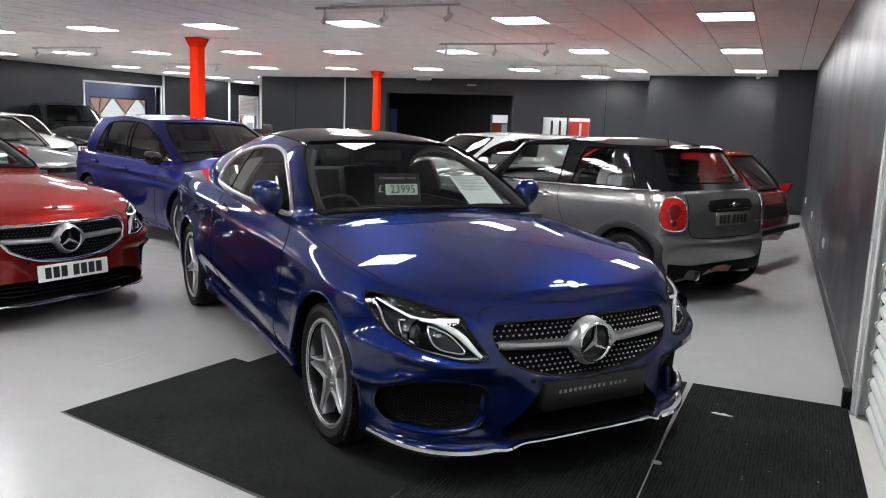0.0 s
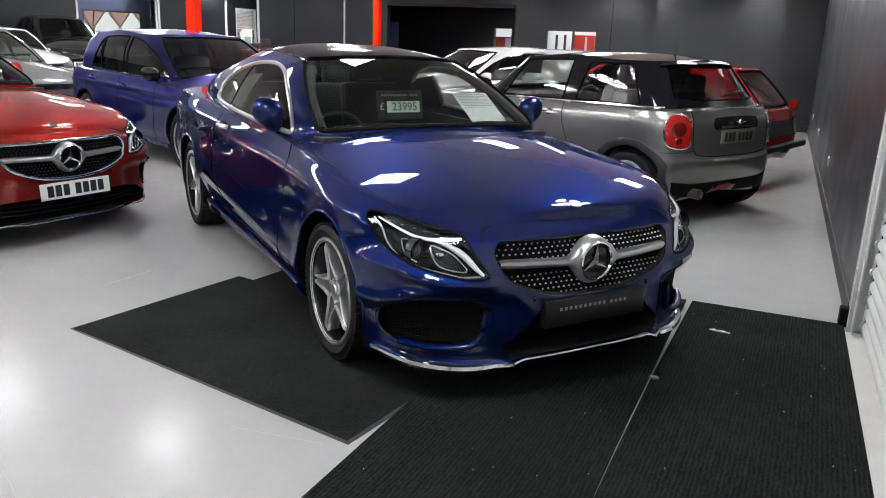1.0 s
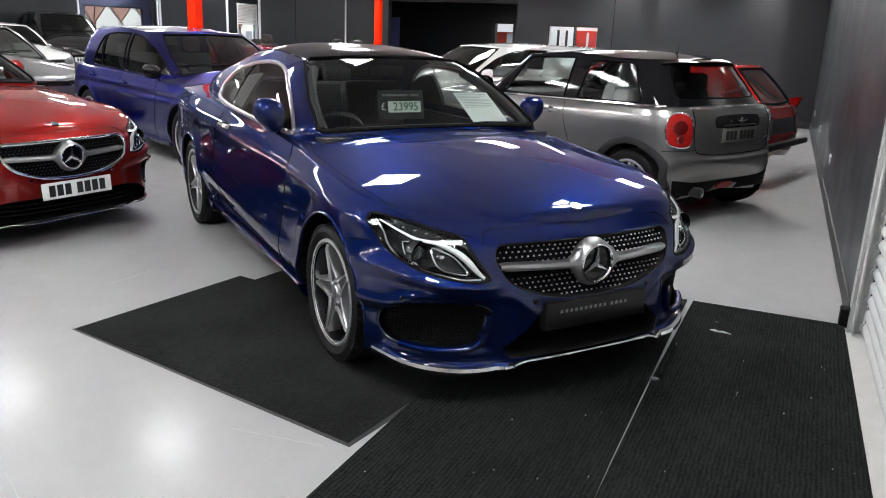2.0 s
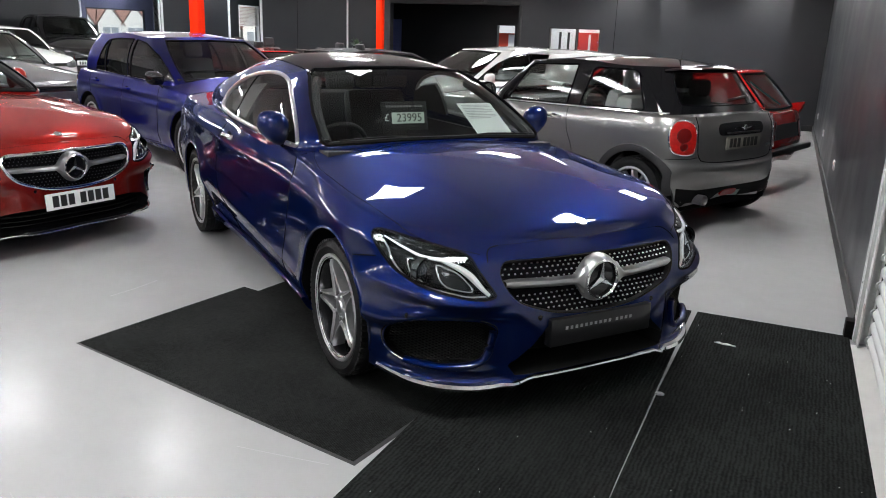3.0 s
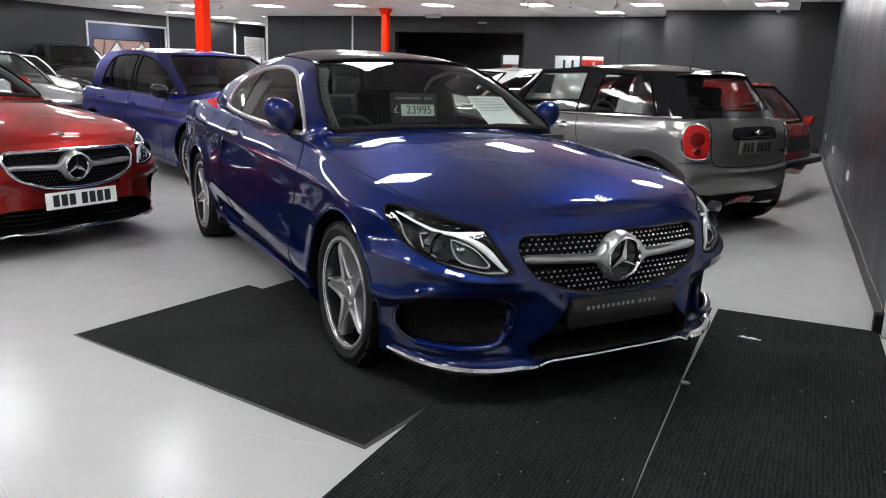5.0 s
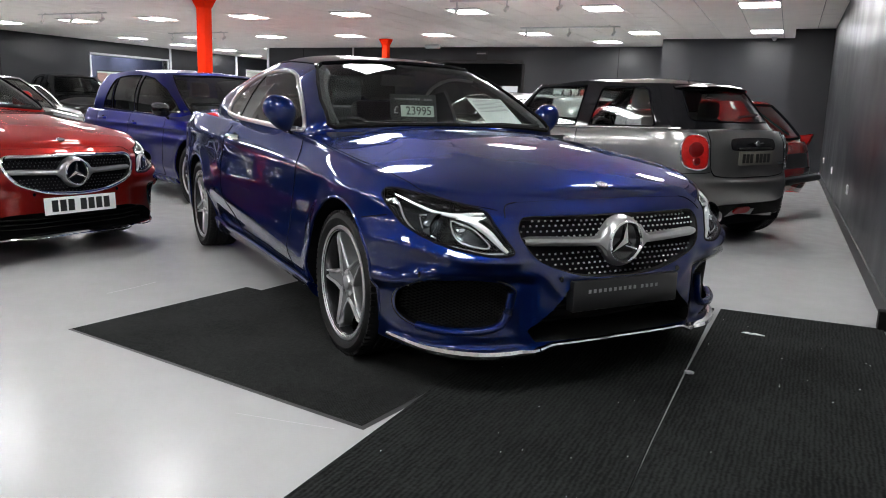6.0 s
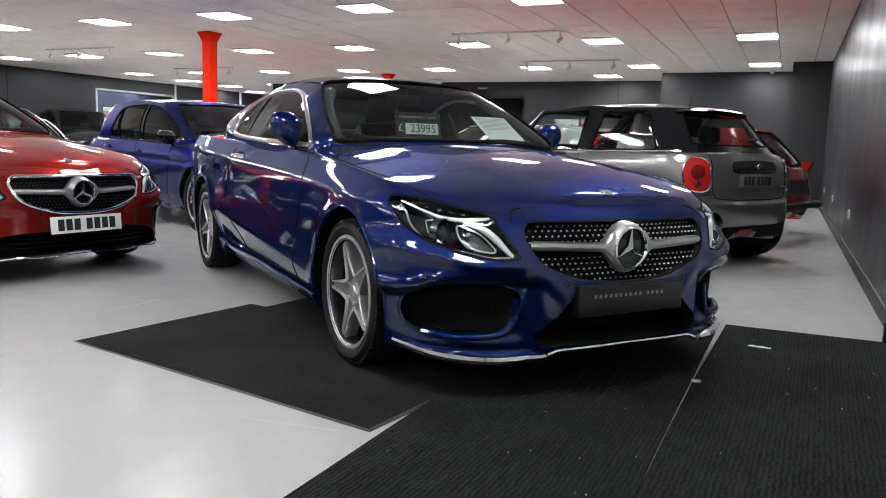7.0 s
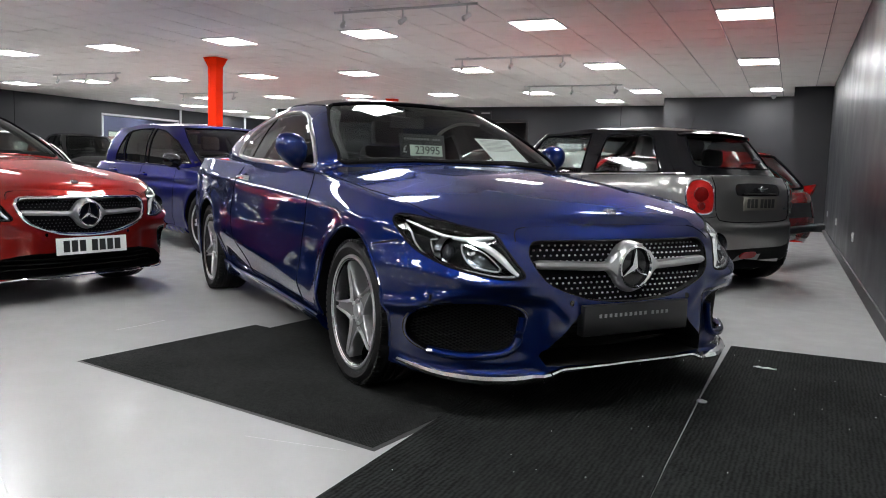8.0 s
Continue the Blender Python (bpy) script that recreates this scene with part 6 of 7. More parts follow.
hatchback(place(-6.5, 14.6, 60), "black_convertible", "black", "black car with a closed fabric roof", scaled(HATCH, 1.0, .97, .85, fine=.45, roof_mat="fabric"), 1.0, .85)
hatchback(place(-2.6, 14.9, 58), "pale_classic_saloon", "pale", "pale silver grey older car with chrome window trim", scaled(HATCH, 1.0, .95, .94, fine=.45), 1.0, .94)
hatchback(place(-9.2, 13.6, -25), "red_sports_car", "classic_red", "low red sports car", scaled(HATCH, 1.0, .97, .76, fine=.4), 1.0, .76)


# ---------------------------------------------------------------- ceiling and its lamps
LIGHTS = [(-0.93 - 2.34 * i, y) for i in range(8) for y in (-1.85, 1.85, 5.58, 9.28, 12.93, 16.78)] + [(-15.2, 20.5), (-17.5, 20.9), (-4.45, 18.75), (-17.45, 18.9), (-18.4, 23.4), (-16.2, 23.4), (-20.1, 17.9), (-20.1, 19.6)]


def build_ceiling():
    """Tiles with sunk joints, one mesh; the lamps sit in openings of it."""
    bm = bmesh.new()
    x0, y0 = -0.93 - 0.2925 - 40 * 0.585, 9.25 - 0.295 - 23 * 0.59
    for i in range(45):
        for j in range(52):
            x, y = x0 + i * 0.585, y0 + j * 0.59
            if x > XR + .3 or y > 26 or x < XL - 2.2 or y < YF - .3:
                continue
            if any(abs(x + .2925 - a) < .29 and abs(y + .295 - b) < .29 for a, b in LIGHTS):
                continue
            d = 0.007 + 0.002 * random.random()
            s = random.uniform(-.0015, .0015)
            v = [bm.verts.new(p) for p in ((x + d, y + d, H + s), (x + .585 - d, y + d, H - s), (x + .585 - d, y + .59 - d, H + s), (x + d, y + .59 - d, H - s))]
            w = [bm.verts.new((q.co.x + a * .004, q.co.y + b * .004, H + .014)) for q, (a, b) in zip(v, ((-1, -1), (1, -1), (1, 1), (-1, 1)))]
            bm.faces.new(v)
            for k in range(4):
                bm.faces.new((v[k], v[(k + 1) % 4], w[(k + 1) % 4], w[k]))
    tagged(part("ceiling", bm, tile_mat, sharp=20), "white square-tiled suspended ceiling", "ceiling", kind="structure")
    tagged(boxed("ceiling_slab", (XL - 2.4, XR + .6, YF - .4, 26.2, H + .012, H + .14), grid_mat), "grey ceiling grid above the tiles", "ceiling", kind="structure")


build_ceiling()


def ceiling_light(x, y, lit):
    root = thing("ceiling_light", pose(x, y, H), "square white lit panel set into the tiled ceiling", "ceiling light", "ceiling panels")
    boxed("diffuser", (-.275, .275, -.275, .275, -.006, .004), lit, root)
    bm = bmesh.new()
    for a in (-1, 1):
        box(bm, -.292, .292, a * .2835 - .0085, a * .2835 + .0085, -.010, .010)
        box(bm, a * .2835 - .0085, a * .2835 + .0085, -.275, .275, -.010, .010)
    part("frame", bm, M["frame_white"], root)
    return root


east_light = ceiling_light(*LIGHTS[0], panel_east_mat)
first_light = ceiling_light(*LIGHTS[-1], panel_mat)
for a, b in LIGHTS[1:-1]:
    copy_thing(east_light if a > -1 else first_light, pose(a, b, H))


def spot_track(x0, x1, y, turns):
    """A ceiling track with three hanging spotlights, unlit."""
    root = thing("spotlight_track", pose(x0, y, H), "grey ceiling track with three unlit spotlights", "track light", "spotlight tracks")
    boxed("rail", (0, x1 - x0, -.014, .014, -.045, -.018), M["track"], root, bevel=.004)
    for k in range(2):
        boxed("rail_clip", (.2 + k * (x1 - x0 - .42), .22 + k * (x1 - x0 - .42), -.012, .012, -.014, 0), M["track"], root)
    for k, t in enumerate(turns):
        x = .12 + k * (x1 - x0 - .24) / 2
        sp = part("spotlight", tube(bmesh.new(), [(x, 0, -.045), (x, 0, -.13)], .012, 8), M["track"], root)
        m = pose(x, 0, -.16, 55, 0, t)
        part("lamp_head", lathe(bmesh.new(), [(0, -.05), (.021, -.05), (.026, -.015), (.030, .05), (.026, .051), (.021, .035), (0, .03)], 20, m @ Matrix.Rotation(radians(-90), 4, "X")), M["track"], sp)
    return root


for x0, x1, y, tt in ((-5.25, -3.48, 7.85, (200, 160, 140)), (-5.33, -3.46, 11.5, (190, 170, 150)), (-5.45, -3.46, 15.3, (190, 170, 150)), (-14.6, -12.7, 11.65, (200, 180, 160)), (-14.7, -12.85, 15.4, (200, 180, 160))):
    spot_track(x0, x1, y, tt)

# dome camera, emergency fitting, small ceiling items
cam_dome = thing("dome_camera", pose(-.82, 17.9, H), "small white dome camera on the ceiling", "camera")
part("dome_base", lathe(bmesh.new(), [(0, 0), (.06, 0), (.06, .03), (0, .03)], 24, Matrix.Rotation(radians(-90), 4, "X")), M["frame_white"], cam_dome)
bm = bmesh.new()
bmesh.ops.create_uvsphere(bm, u_segments=20, v_segments=10, radius=.045, matrix=Matrix.Translation((0, 0, -.035)))
part("dome", bm, M["frame_white"], cam_dome)
em = thing("emergency_light", pose(-9.2, 19.2, H), "white ceiling-mounted emergency bulkhead light", "emergency light")
boxed("case", (-.22, .22, -.06, .06, -.09, -.01), M["frame_white"], em, bevel=.02)
boxed("cover", (-.2, .2, -.045, .045, -.11, -.085), M["paper"], em, bevel=.012)

# ---------------------------------------------------------------- walls with openings
wall_with_holes("wall_west", "x", XL - .2, .2, YF, 26.0, [(17.08, 20.14, 0, 2.32), (24.2, 25.42, 0.25, 2.3)], "charcoal panelled long wall with a doorway and a window")
wall_with_holes("wall_north", "y", YB, .2, -15.16, -3.1, [(-10.79, -6.99, 0, 2.32), (-6.15, -4.80, .95, 1.80)], "charcoal end wall with a wide opening and an office window")
tagged(boxed("wall_alcove", (XL, -14.9, 25.8, 26.0, 0, H), wall_mat), "dark wall of the rear alcove", "wall", kind="structure")
tagged(boxed("wall_alcove_side", (-15.16, -14.96, YB + .2, 25.8, 0, H), wall_mat), "dark side wall of the rear alcove", "wall", kind="structure")
for y in (-.5, 2.5, 5.5, 8.5, 11.3, 14.2):
    joint = boxed("wall_joint", (XL - .001, XL + .004, y - .006, y + .006, 0, H), M["gap"])
    tagged(joint, "dark joint between wall panels", "trim", kind="structure")
for x in (-13.9, -4.45):
    tagged(boxed("wall_joint", (x - .006, x + .006, YB - .004, YB + .001, 0, H), M["gap"]), "dark joint between wall panels", "trim", kind="structure")


def trim(dims, label="white metal corner trim", material="frame_white"):
    tagged(boxed("trim", dims, M[material], bevel=.004), label, "trim", kind="structure")


trim((XL, XL + .03, 20.24, 20.32, 0, H))
trim((XL, XL + .03, 23.58, 23.68, 0, H))
trim((-15.24, -15.16, YB - .02, YB + .22, 0, H))
trim((-12.20, -12.15, YB - .02, YB, 0, H))
trim((-10.80, -6.98, YB - .012, YB, 2.32, 2.40), "black opening trim", "plastic")
trim((-6.99, -6.91, YB - .012, YB, 0, 2.32), "black opening trim", "plastic")
tagged(boxed("skirting", (XR - .016, XR, 4.86, 16.4, 0, .11), skirt_mat, bevel=.004), "dark grey skirting board", "skirting", kind="structure")
tagged(boxed("skirting", (-.436, -.42, 16.4, 18.2, 0, .11), skirt_mat, bevel=.004), "dark grey skirting board", "skirting", kind="structure")
tagged(boxed("skirting", (-.42, XR - .016, 16.384, 16.4, 0, .11), skirt_mat, bevel=.004), "dark grey skirting board", "skirting", kind="structure")
tagged(boxed("skirting", (-3.1, -.436, 18.184, 18.2, 0, .11), skirt_mat, bevel=.004), "dark grey skirting board", "skirting", kind="structure")

# doorway in the long wall: white frame, lobby, glazed outer door opening
dr = thing("door_1", pose(XL, 17.08, 0), "white-framed doorway to a lobby", "doorway", kind="structure")
boxed("jamb", (-.21, .03, -.05, .0, 0, 2.32), M["frame_white"], dr, bevel=.004)
boxed("jamb", (-.21, .03, 3.06, 3.11, 0, 2.32), M["frame_white"], dr, bevel=.004)
boxed("head", (-.21, .03, -.05, 3.11, 2.325, 2.385), M["frame_white"], dr, bevel=.004)
pn_glass = boxed("pane", (-.05, -.042, .0, 3.06, .05, 2.32), M["lens"], dr)
pn_glass.visible_shadow = False
navy = mat("dark navy panel", (0.06, 0.065, 0.11), 0.3)
bm = bmesh.new()
for d in ((-20.7, -20.6, 16.9, 18.42, 0, H), (-20.7, -20.6, 20.86, 21.4, 0, H), (-20.7, -20.6, 18.42, 20.86, 1.95, H), (-20.6, XL - .2, 16.8, 16.9, 0, H), (-20.6, XL - .2, 21.4, 21.5, 0, H)):
    box(bm, *d)
tagged(part("wall_lobby", bm, navy), "dark navy lobby walls with a glazed opening", "wall", kind="structure")
w1 = thing("window_1", pose(-20.62, 18.42, 0), "tall glazed shopfront opening onto the street", "window", kind="structure")
ob = boxed("pane", (-.012, -.004, .03, 2.41, .1, 1.93), M["lens"], w1)
ob.visible_shadow = False
for d in ((-.02, .02, 0, .04, 0, 1.95), (-.02, .02, 2.40, 2.44, 0, 1.95), (-.02, .02, .04, 2.40, 0, .1), (-.02, .02, .04, 2.40, 1.91, 1.95)):
    boxed("window_frame", d, M["alloy_dark"], w1)
w2 = thing("window_2", pose(XL, 24.2, 0), "white-framed window with a roller blind", "window", kind="structure")
for d in ((-.1, .0, 0, .06, .25, 2.3), (-.1, .0, 1.16, 1.22, .25, 2.3), (-.1, .0, .06, 1.16, .25, .31), (-.1, .0, .06, 1.16, 2.24, 2.3), (-.1, .0, .06, 1.16, 1.55, 1.6)):
    boxed("window_frame", d, M["frame_white"], w2)
ob = boxed("pane", (-.06, -.052, .06, 1.16, .31, 2.24), M["lens"], w2)
ob.visible_shadow = False
for k in range(12):
    boxed("blind_slat", (-.045, -.02, .07, 1.15, 1.62 + k * .05, 1.66 + k * .05), M["steel_white"], w2)

# back room behind the wide opening
bm = bmesh.new()
for d in ((-13.6, -13.4, YB + .2, 24.6, 0, H), (-6.9, -6.7, YB + .2, 24.6, 0, H), (-13.6, -9.15, 24.4, 24.6, 0, H), (-8.55, -6.7, 24.4, 24.6, 0, H), (-9.15, -8.55, 24.4, 24.6, 1.86, H)):
    box(bm, *d)
tagged(part("wall_back_room", bm, wall_mat), "near-black walls of the back room", "wall", kind="structure")
pn = thing("display_board", pose(-12.65, 23.6, 0), "pale blue display board standing in the back room", "display board")
boxed("board", (-.0, .42, 0, .05, .55, 1.95), mat("pale blue board", (0.16, 0.19, 0.5), .5), pn, bevel=.01)
boxed("foot", (.05, .37, -.1, .15, 0, .05), M["alloy_dark"], pn, bevel=.01)
boxed("post", (.19, .23, 0, .04, .05, .55), M["alloy_dark"], pn)
dspot = thing("downlight", pose(-11.9, 23.6, H), "small recessed warm downlight", "downlight")
part("bezel", lathe(bmesh.new(), [(.05, -.004), (.06, -.006), (.065, .0)], 24, Matrix.Rotation(radians(-90), 4, "X") @ Matrix.Rotation(math.pi, 4, "Z")), M["frame_white"], dspot)
part("lamp", lathe(bmesh.new(), [(0, -.002), (.05, -.002)], 24, Matrix.Rotation(radians(-90), 4, "X")), mat("warm lamp", (1, .6, .35), .5, emit=40), dspot)

# office behind the window of the end wall
w3 = thing("window_3", pose(-6.15, YB, 0), "internal office window with black frame", "window", kind="structure")
for d in ((0, .03, -.01, .12, .95, 1.8), (1.32, 1.35, -.01, .12, .95, 1.8), (.71, .75, -.01, .12, .95, 1.8), (0, 1.35, -.01, .12, 1.77, 1.8), (0, 1.35, -.01, .12, .95, .98)):
    boxed("window_frame", d, M["plastic"], w3)
ob = boxed("pane", (.03, 1.32, .05, .056, .98, 1.77), M["lens"], w3)
ob.visible_shadow = False
bm = bmesh.new()
for d in ((-6.69, -6.6, YB + .2, 21.8, 0, H), (-4.5, -4.4, YB + .2, 21.8, 0, H), (-6.69, -4.4, 21.8, 21.9, 0, H)):
    box(bm, *d)
office_mat = mat("white office wall", (0.72, 0.72, 0.70), .6, var=.04, scale=2)
tagged(part("wall_office", bm, office_mat), "white painted office walls", "wall", kind="structure")
copy_thing(first_light, pose(-5.6, 21.1, H - .001))
od = thing("office_door", pose(-6.18, 21.79, 0), "white office door with two dark glazed strips", "door")
boxed("leaf", (-.36, .36, -.04, 0, 0, 2.0), M["frame_white"], od, bevel=.004)
for k in (-.12, .12):
    boxed("glazed_strip", (k - .035, k + .035, -.045, -.04, .9, 1.7), M["plastic"], od)
rb = thing("red_cabinet", pose(-5.45, 21.55, 0), "red storage cabinet in the office", "cabinet")
boxed("body", (-.3, .3, -.2, .2, 0, 1.7), mat("red cabinet paint", (.5, .03, .02), .4), rb, bevel=.01)
boxed("door_strip", (.05, .11, -.21, -.2, .05, 1.65), M["frame_white"], rb)

# framed notice on the end wall, potted plant
nt_ = thing("wall_notice", pose(-8.15, YB, 2.5), "small framed notice high on the end wall", "sign")
boxed("frame", (-.16, .16, -.03, 0, -.13, .12), M["alloy_dark"], nt_, bevel=.006)
boxed("sheet", (-.13, .13, -.034, -.03, -.10, .09), M["plastic"], nt_)
boxed("header_strip", (-.13, .13, -.036, -.034, .05, .09), M["grey_ink"], nt_)
pl = thing("potted_plant", pose(-11.6, 19.6, 0), "small dark potted plant on a plinth by the end wall", "plant")
boxed("plinth", (-.18, .18, -.18, .18, 0, .95), M["plastic"], pl, bevel=.01)
part("pot", lathe(bmesh.new(), [(0, .95), (.09, .95), (.12, 1.12), (.10, 1.12), (.09, 1.1), (0, 1.1)], 20, Matrix.Rotation(radians(90), 4, "X")), M["alloy_dark"], pl)
bm = bmesh.new()
rg = random.Random(4)
for k in range(60):
    a, e, L = rg.uniform(0, 6.28), rg.uniform(.2, 1.3), rg.uniform(.12, .26)
    d = Vector((math.cos(a) * math.cos(e), math.sin(a) * math.cos(e), math.sin(e)))
    s = d.cross(Vector((0, 0, 1))).normalized() * .018
    b0 = Vector((0, 0, 1.1)) + d * .03
    q = [bm.verts.new(p) for p in (b0, b0 + d * L * .5 + s, b0 + d * L, b0 + d * L * .5 - s)]
    bm.faces.new(q)
part("leaves", bm, mat("dark leaf", (.035, .07, .03), .5, var=.3, scale=20), pl)

# ---------------------------------------------------------------- street outside
tagged(boxed("ground", (-400, 400, -400, 400, -.3, -.12), mat("grey asphalt", (.06, .06, .06), .8, var=.2, scale=.6)), "grey asphalt street", "ground", kind="structure")


roof_m = mat("red brown roof tile", (.34, .20, .165), .8, var=.3, scale=5)
plaster_m = mat("white wall plaster", (.74, .73, .70), .8, var=.05, scale=1)
brick_m = mat("red brick wall", (.36, .13, .08), .8, var=.25, scale=6)


def sheet(bm, pts, drop):
    q = [bm.verts.new(p) for p in pts]
    r = [bm.verts.new(p.co - Vector((0, 0, drop))) for p in q]
    bm.faces.new(q)
    bm.faces.new(r)
    n = len(q)
    for k in range(n):
        bm.faces.new((q[k], q[(k + 1) % n], r[(k + 1) % n], r[k]))


def house(m, wall_m, gables, label):
    """Low house with its ridge along the street and small front gables over bay windows."""
    root = thing("house", m, label, "house", "houses across the street")
    w = 3.7
    part("wall", box(bmesh.new(), -6, 0, -w, w, 0, 2.7), wall_m, root)
    bm = bmesh.new()
    sheet(bm, [(.35, -w - .2, 2.6), (.35, w + .2, 2.6), (-3, w + .2, 5.2), (-3, -w - .2, 5.2)], .12)
    sheet(bm, [(-6.35, -w - .2, 2.6), (-6.35, w + .2, 2.6), (-3, w + .2, 5.2), (-3, -w - .2, 5.2)], .12)
    part("roof", bm, roof_m, root)
    for y in gables:
        bay = part("bay", box(bmesh.new(), .01, .9, y - 1.3, y + 1.3, 0, 2.6), plaster_m, root)
        bm = bmesh.new()
        a, b = [[bm.verts.new((x, y + dy, z)) for dy, z in ((-1.3, 2.61), (1.3, 2.61), (0, 4.5))] for x in (.9, -2.4)]
        bm.faces.new(a)
        bm.faces.new(b)
        for k in range(3):
            bm.faces.new((a[k], a[(k + 1) % 3], b[(k + 1) % 3], b[k]))
        part("gable", bm, plaster_m, bay)
        bm = bmesh.new()
        for s in (1, -1):
            sheet(bm, [(1.1, y + s * 1.55, 2.5), (1.1, y, 4.75), (-2.4, y, 4.75), (-2.4, y + s * 1.55, 2.5)], .1)
        part("gable_roof", bm, roof_m, bay)
        for k in (-.8, .05):
            wn = boxed("window", (.9, .93, y + k, y + k + .75, .9, 2.2), M["glass_pale"], root)
            for d in ((.93, .96, y + k - .05, y + k, .85, 2.25), (.93, .96, y + k + .75, y + k + .8, .85, 2.25), (.93, .96, y + k, y + k + .75, 2.2, 2.25), (.93, .96, y + k, y + k + .75, .85, .9)):
                boxed("frame", d, M["frame_white"], wn)
    return root


for k in range(9):
    along = Vector((.66, .75)) * (-22 + 7.9 * k)
    brick = k in (3, 7)
    house(pose(-70 + along.x, 67 + along.y, -1.3, 0, 0, -48), brick_m if brick else plaster_m, (-2.4, .2, 2.7) if k % 2 else (-2.6, 0, 2.5),
          "low brick house with white gabled bays across the street" if brick else "white plastered house with gabled bays and a brown tiled roof")
sb = thing("shrub", pose(-20.4, 25.35, -.12), "leafy green shrub outside the window", "shrub")
part("stem", tube(bmesh.new(), [(0, 0, 0), (.02, .01, .4), (0, .03, .8)], .02, 6), M["rubber"], sb)
bm = bmesh.new()
rg = random.Random(11)
for k in range(260):
    d = Vector((rg.gauss(0, .16), rg.gauss(0, .17), .25 + rg.random() ** .8 * .95))
    s, u = Vector((rg.uniform(-1, 1), rg.uniform(-1, 1), rg.uniform(-.4, .6))).normalized() * .06, Vector((rg.uniform(-1, 1), rg.uniform(-1, 1), 1)).normalized() * .03
    bm.faces.new([bm.verts.new(p) for p in (d - s, d + u, d + s, d - u)])
part("leaves", bm, mat("green leaf", (.07, .14, .045), .5, var=.3, scale=9), sb)
gd = thing("street_shed", pose(-11.6, 32, -.1), "red-walled workshop building behind the yard", "building")
boxed("wall", (-4, 4, 0, 3, 0, 1.75), mat("red cladding", (.5, .06, .03), .5, var=.1, scale=2), gd)
boxed("roof", (-4.3, 4.3, -.3, 3.3, 1.75, 2.6), M["frame_white"], gd)
boxed("door", (.2, .5, -.03, 0, 0, 1.7), M["frame_white"], gd)

# ---------------------------------------------------------------- columns
def column(x, y, s):
    root = thing("steel_column", pose(x, y, 0), "orange-red painted square steel column", "column", "steel columns")
    boxed("shaft", (-s / 2, s / 2, -s / 2, s / 2, .012, H - .05), M["orange"], root, bevel=.008)
    bm = bmesh.new()
    a, b = s / 2 + .001, s / 2 + .055
    lo = [bm.verts.new((sx * a, sy * a, H - .16)) for sx, sy in ((-1, -1), (1, -1), (1, 1), (-1, 1))]
    hi = [bm.verts.new((sx * b, sy * b, H - .012)) for sx, sy in ((-1, -1), (1, -1), (1, 1), (-1, 1))]
    for k in range(4):
        bm.faces.new((lo[k], lo[(k + 1) % 4], hi[(k + 1) % 4], hi[k]))
    bm.faces.new(hi)
    part("head", bm, M["orange"], root, sharp=20)
    boxed("base_plate", (-s / 2 - .06, s / 2 + .06, -s / 2 - .06, s / 2 + .06, 0, .012), M["orange"], root)


column(-9.33, 10.55, .175)
column(-9.72, 17.55, .15)

# ---------------------------------------------------------------- sockets on the long wall
for y, z in ((8.83, .41), (12.05, .41), (14.9, .41)):
    so = thing("wall_socket", pose(XR, y, z), "white twin socket plate on the charcoal wall", "socket", "wall sockets")
    boxed("plate", (-.012, 0, -.075, .075, -.045, .045), M["frame_white"], so, bevel=.003)
    for k in (-.035, .035):
        boxed("switch", (-.016, -.012, k - .008, k + .008, .005, .028), M["paper"], so)

# ---------------------------------------------------------------- roller shutter with its guide post
sh = thing("roller_shutter", pose(XR + .05, 0, 0), "closed off-white corrugated steel roller shutter", "roller shutter")
prof_n = 8
slat = bmesh.new()
rows = []
for k in range(prof_n + 1):
    t = k / prof_n
    rows.append([slat.verts.new((.014 - .028 * math.sin(math.pi * t) ** .8, yy, .074 * t)) for yy in (-3.6, 4.58)])
for a, b in zip(rows, rows[1:]):
    slat.faces.new((a[0], a[1], b[1], b[0]))
first_slat = part("slat", slat, M["steel_white"], sh, sharp=60)
lock = bmesh.new()
lathe(lock, [(0, -.006), (.022, -.006), (.026, 0), (.022, .006), (0, .006)], 16, Matrix.Translation((-.002, 4.574, .037)))
first_lock = part("end_lock", lock, M["satin"], first_slat)
for k in range(1, 34):
    o = new("slat", first_slat.data)
    o.parent = sh
    o.location = (0, 0, .03 + .076 * k)
    if k % 2 == 0:
        new("end_lock", first_lock.data).parent = o
first_slat.location = (0, 0, .03)
gp = thing("shutter_guide", pose(XR, 4.66, 0), "off-white steel guide channel of the roller shutter", "guide rail")
for nm, d in (("web", (.0, .05, .0, .008, .012, H - .01)), ("front_lip", (-.004, .004, -.075, .0, .012, H - .01)), ("back_lip", (.046, .05, -.075, .0, .012, H - .01)), ("face_plate", (-.02, -.002, .01, .055, .012, H - .01))):
    boxed(nm, d, M["steel_white"], gp, bevel=.0015)
for k in range(4):
    part("bolt", lathe(bmesh.new(), [(0, .006), (.008, .006), (.009, 0)], 8, pose(-.021, .032, .35 + k * .6, 0, 0, 90)), M["satin"], gp)
bk = thing("post_foot", pose(XR, 4.77, 0), "black block at the foot of the shutter post", "block")
boxed("block", (-.06, -.001, -.035, .04, 0, .105), M["mesh_black"], bk, bevel=.004)
trim((XR - .02, XR - .003, 4.725, 4.77, .12, H), "off-white edge strip of the wall", "steel_white")
tagged(boxed("threshold", (XR - .045, XR + .16, YF, 4.64, 0, .006), mat("worn pale threshold", (.55, .54, .52), .5, var=.12, scale=9)), "worn pale metal threshold strip", "threshold", kind="structure")

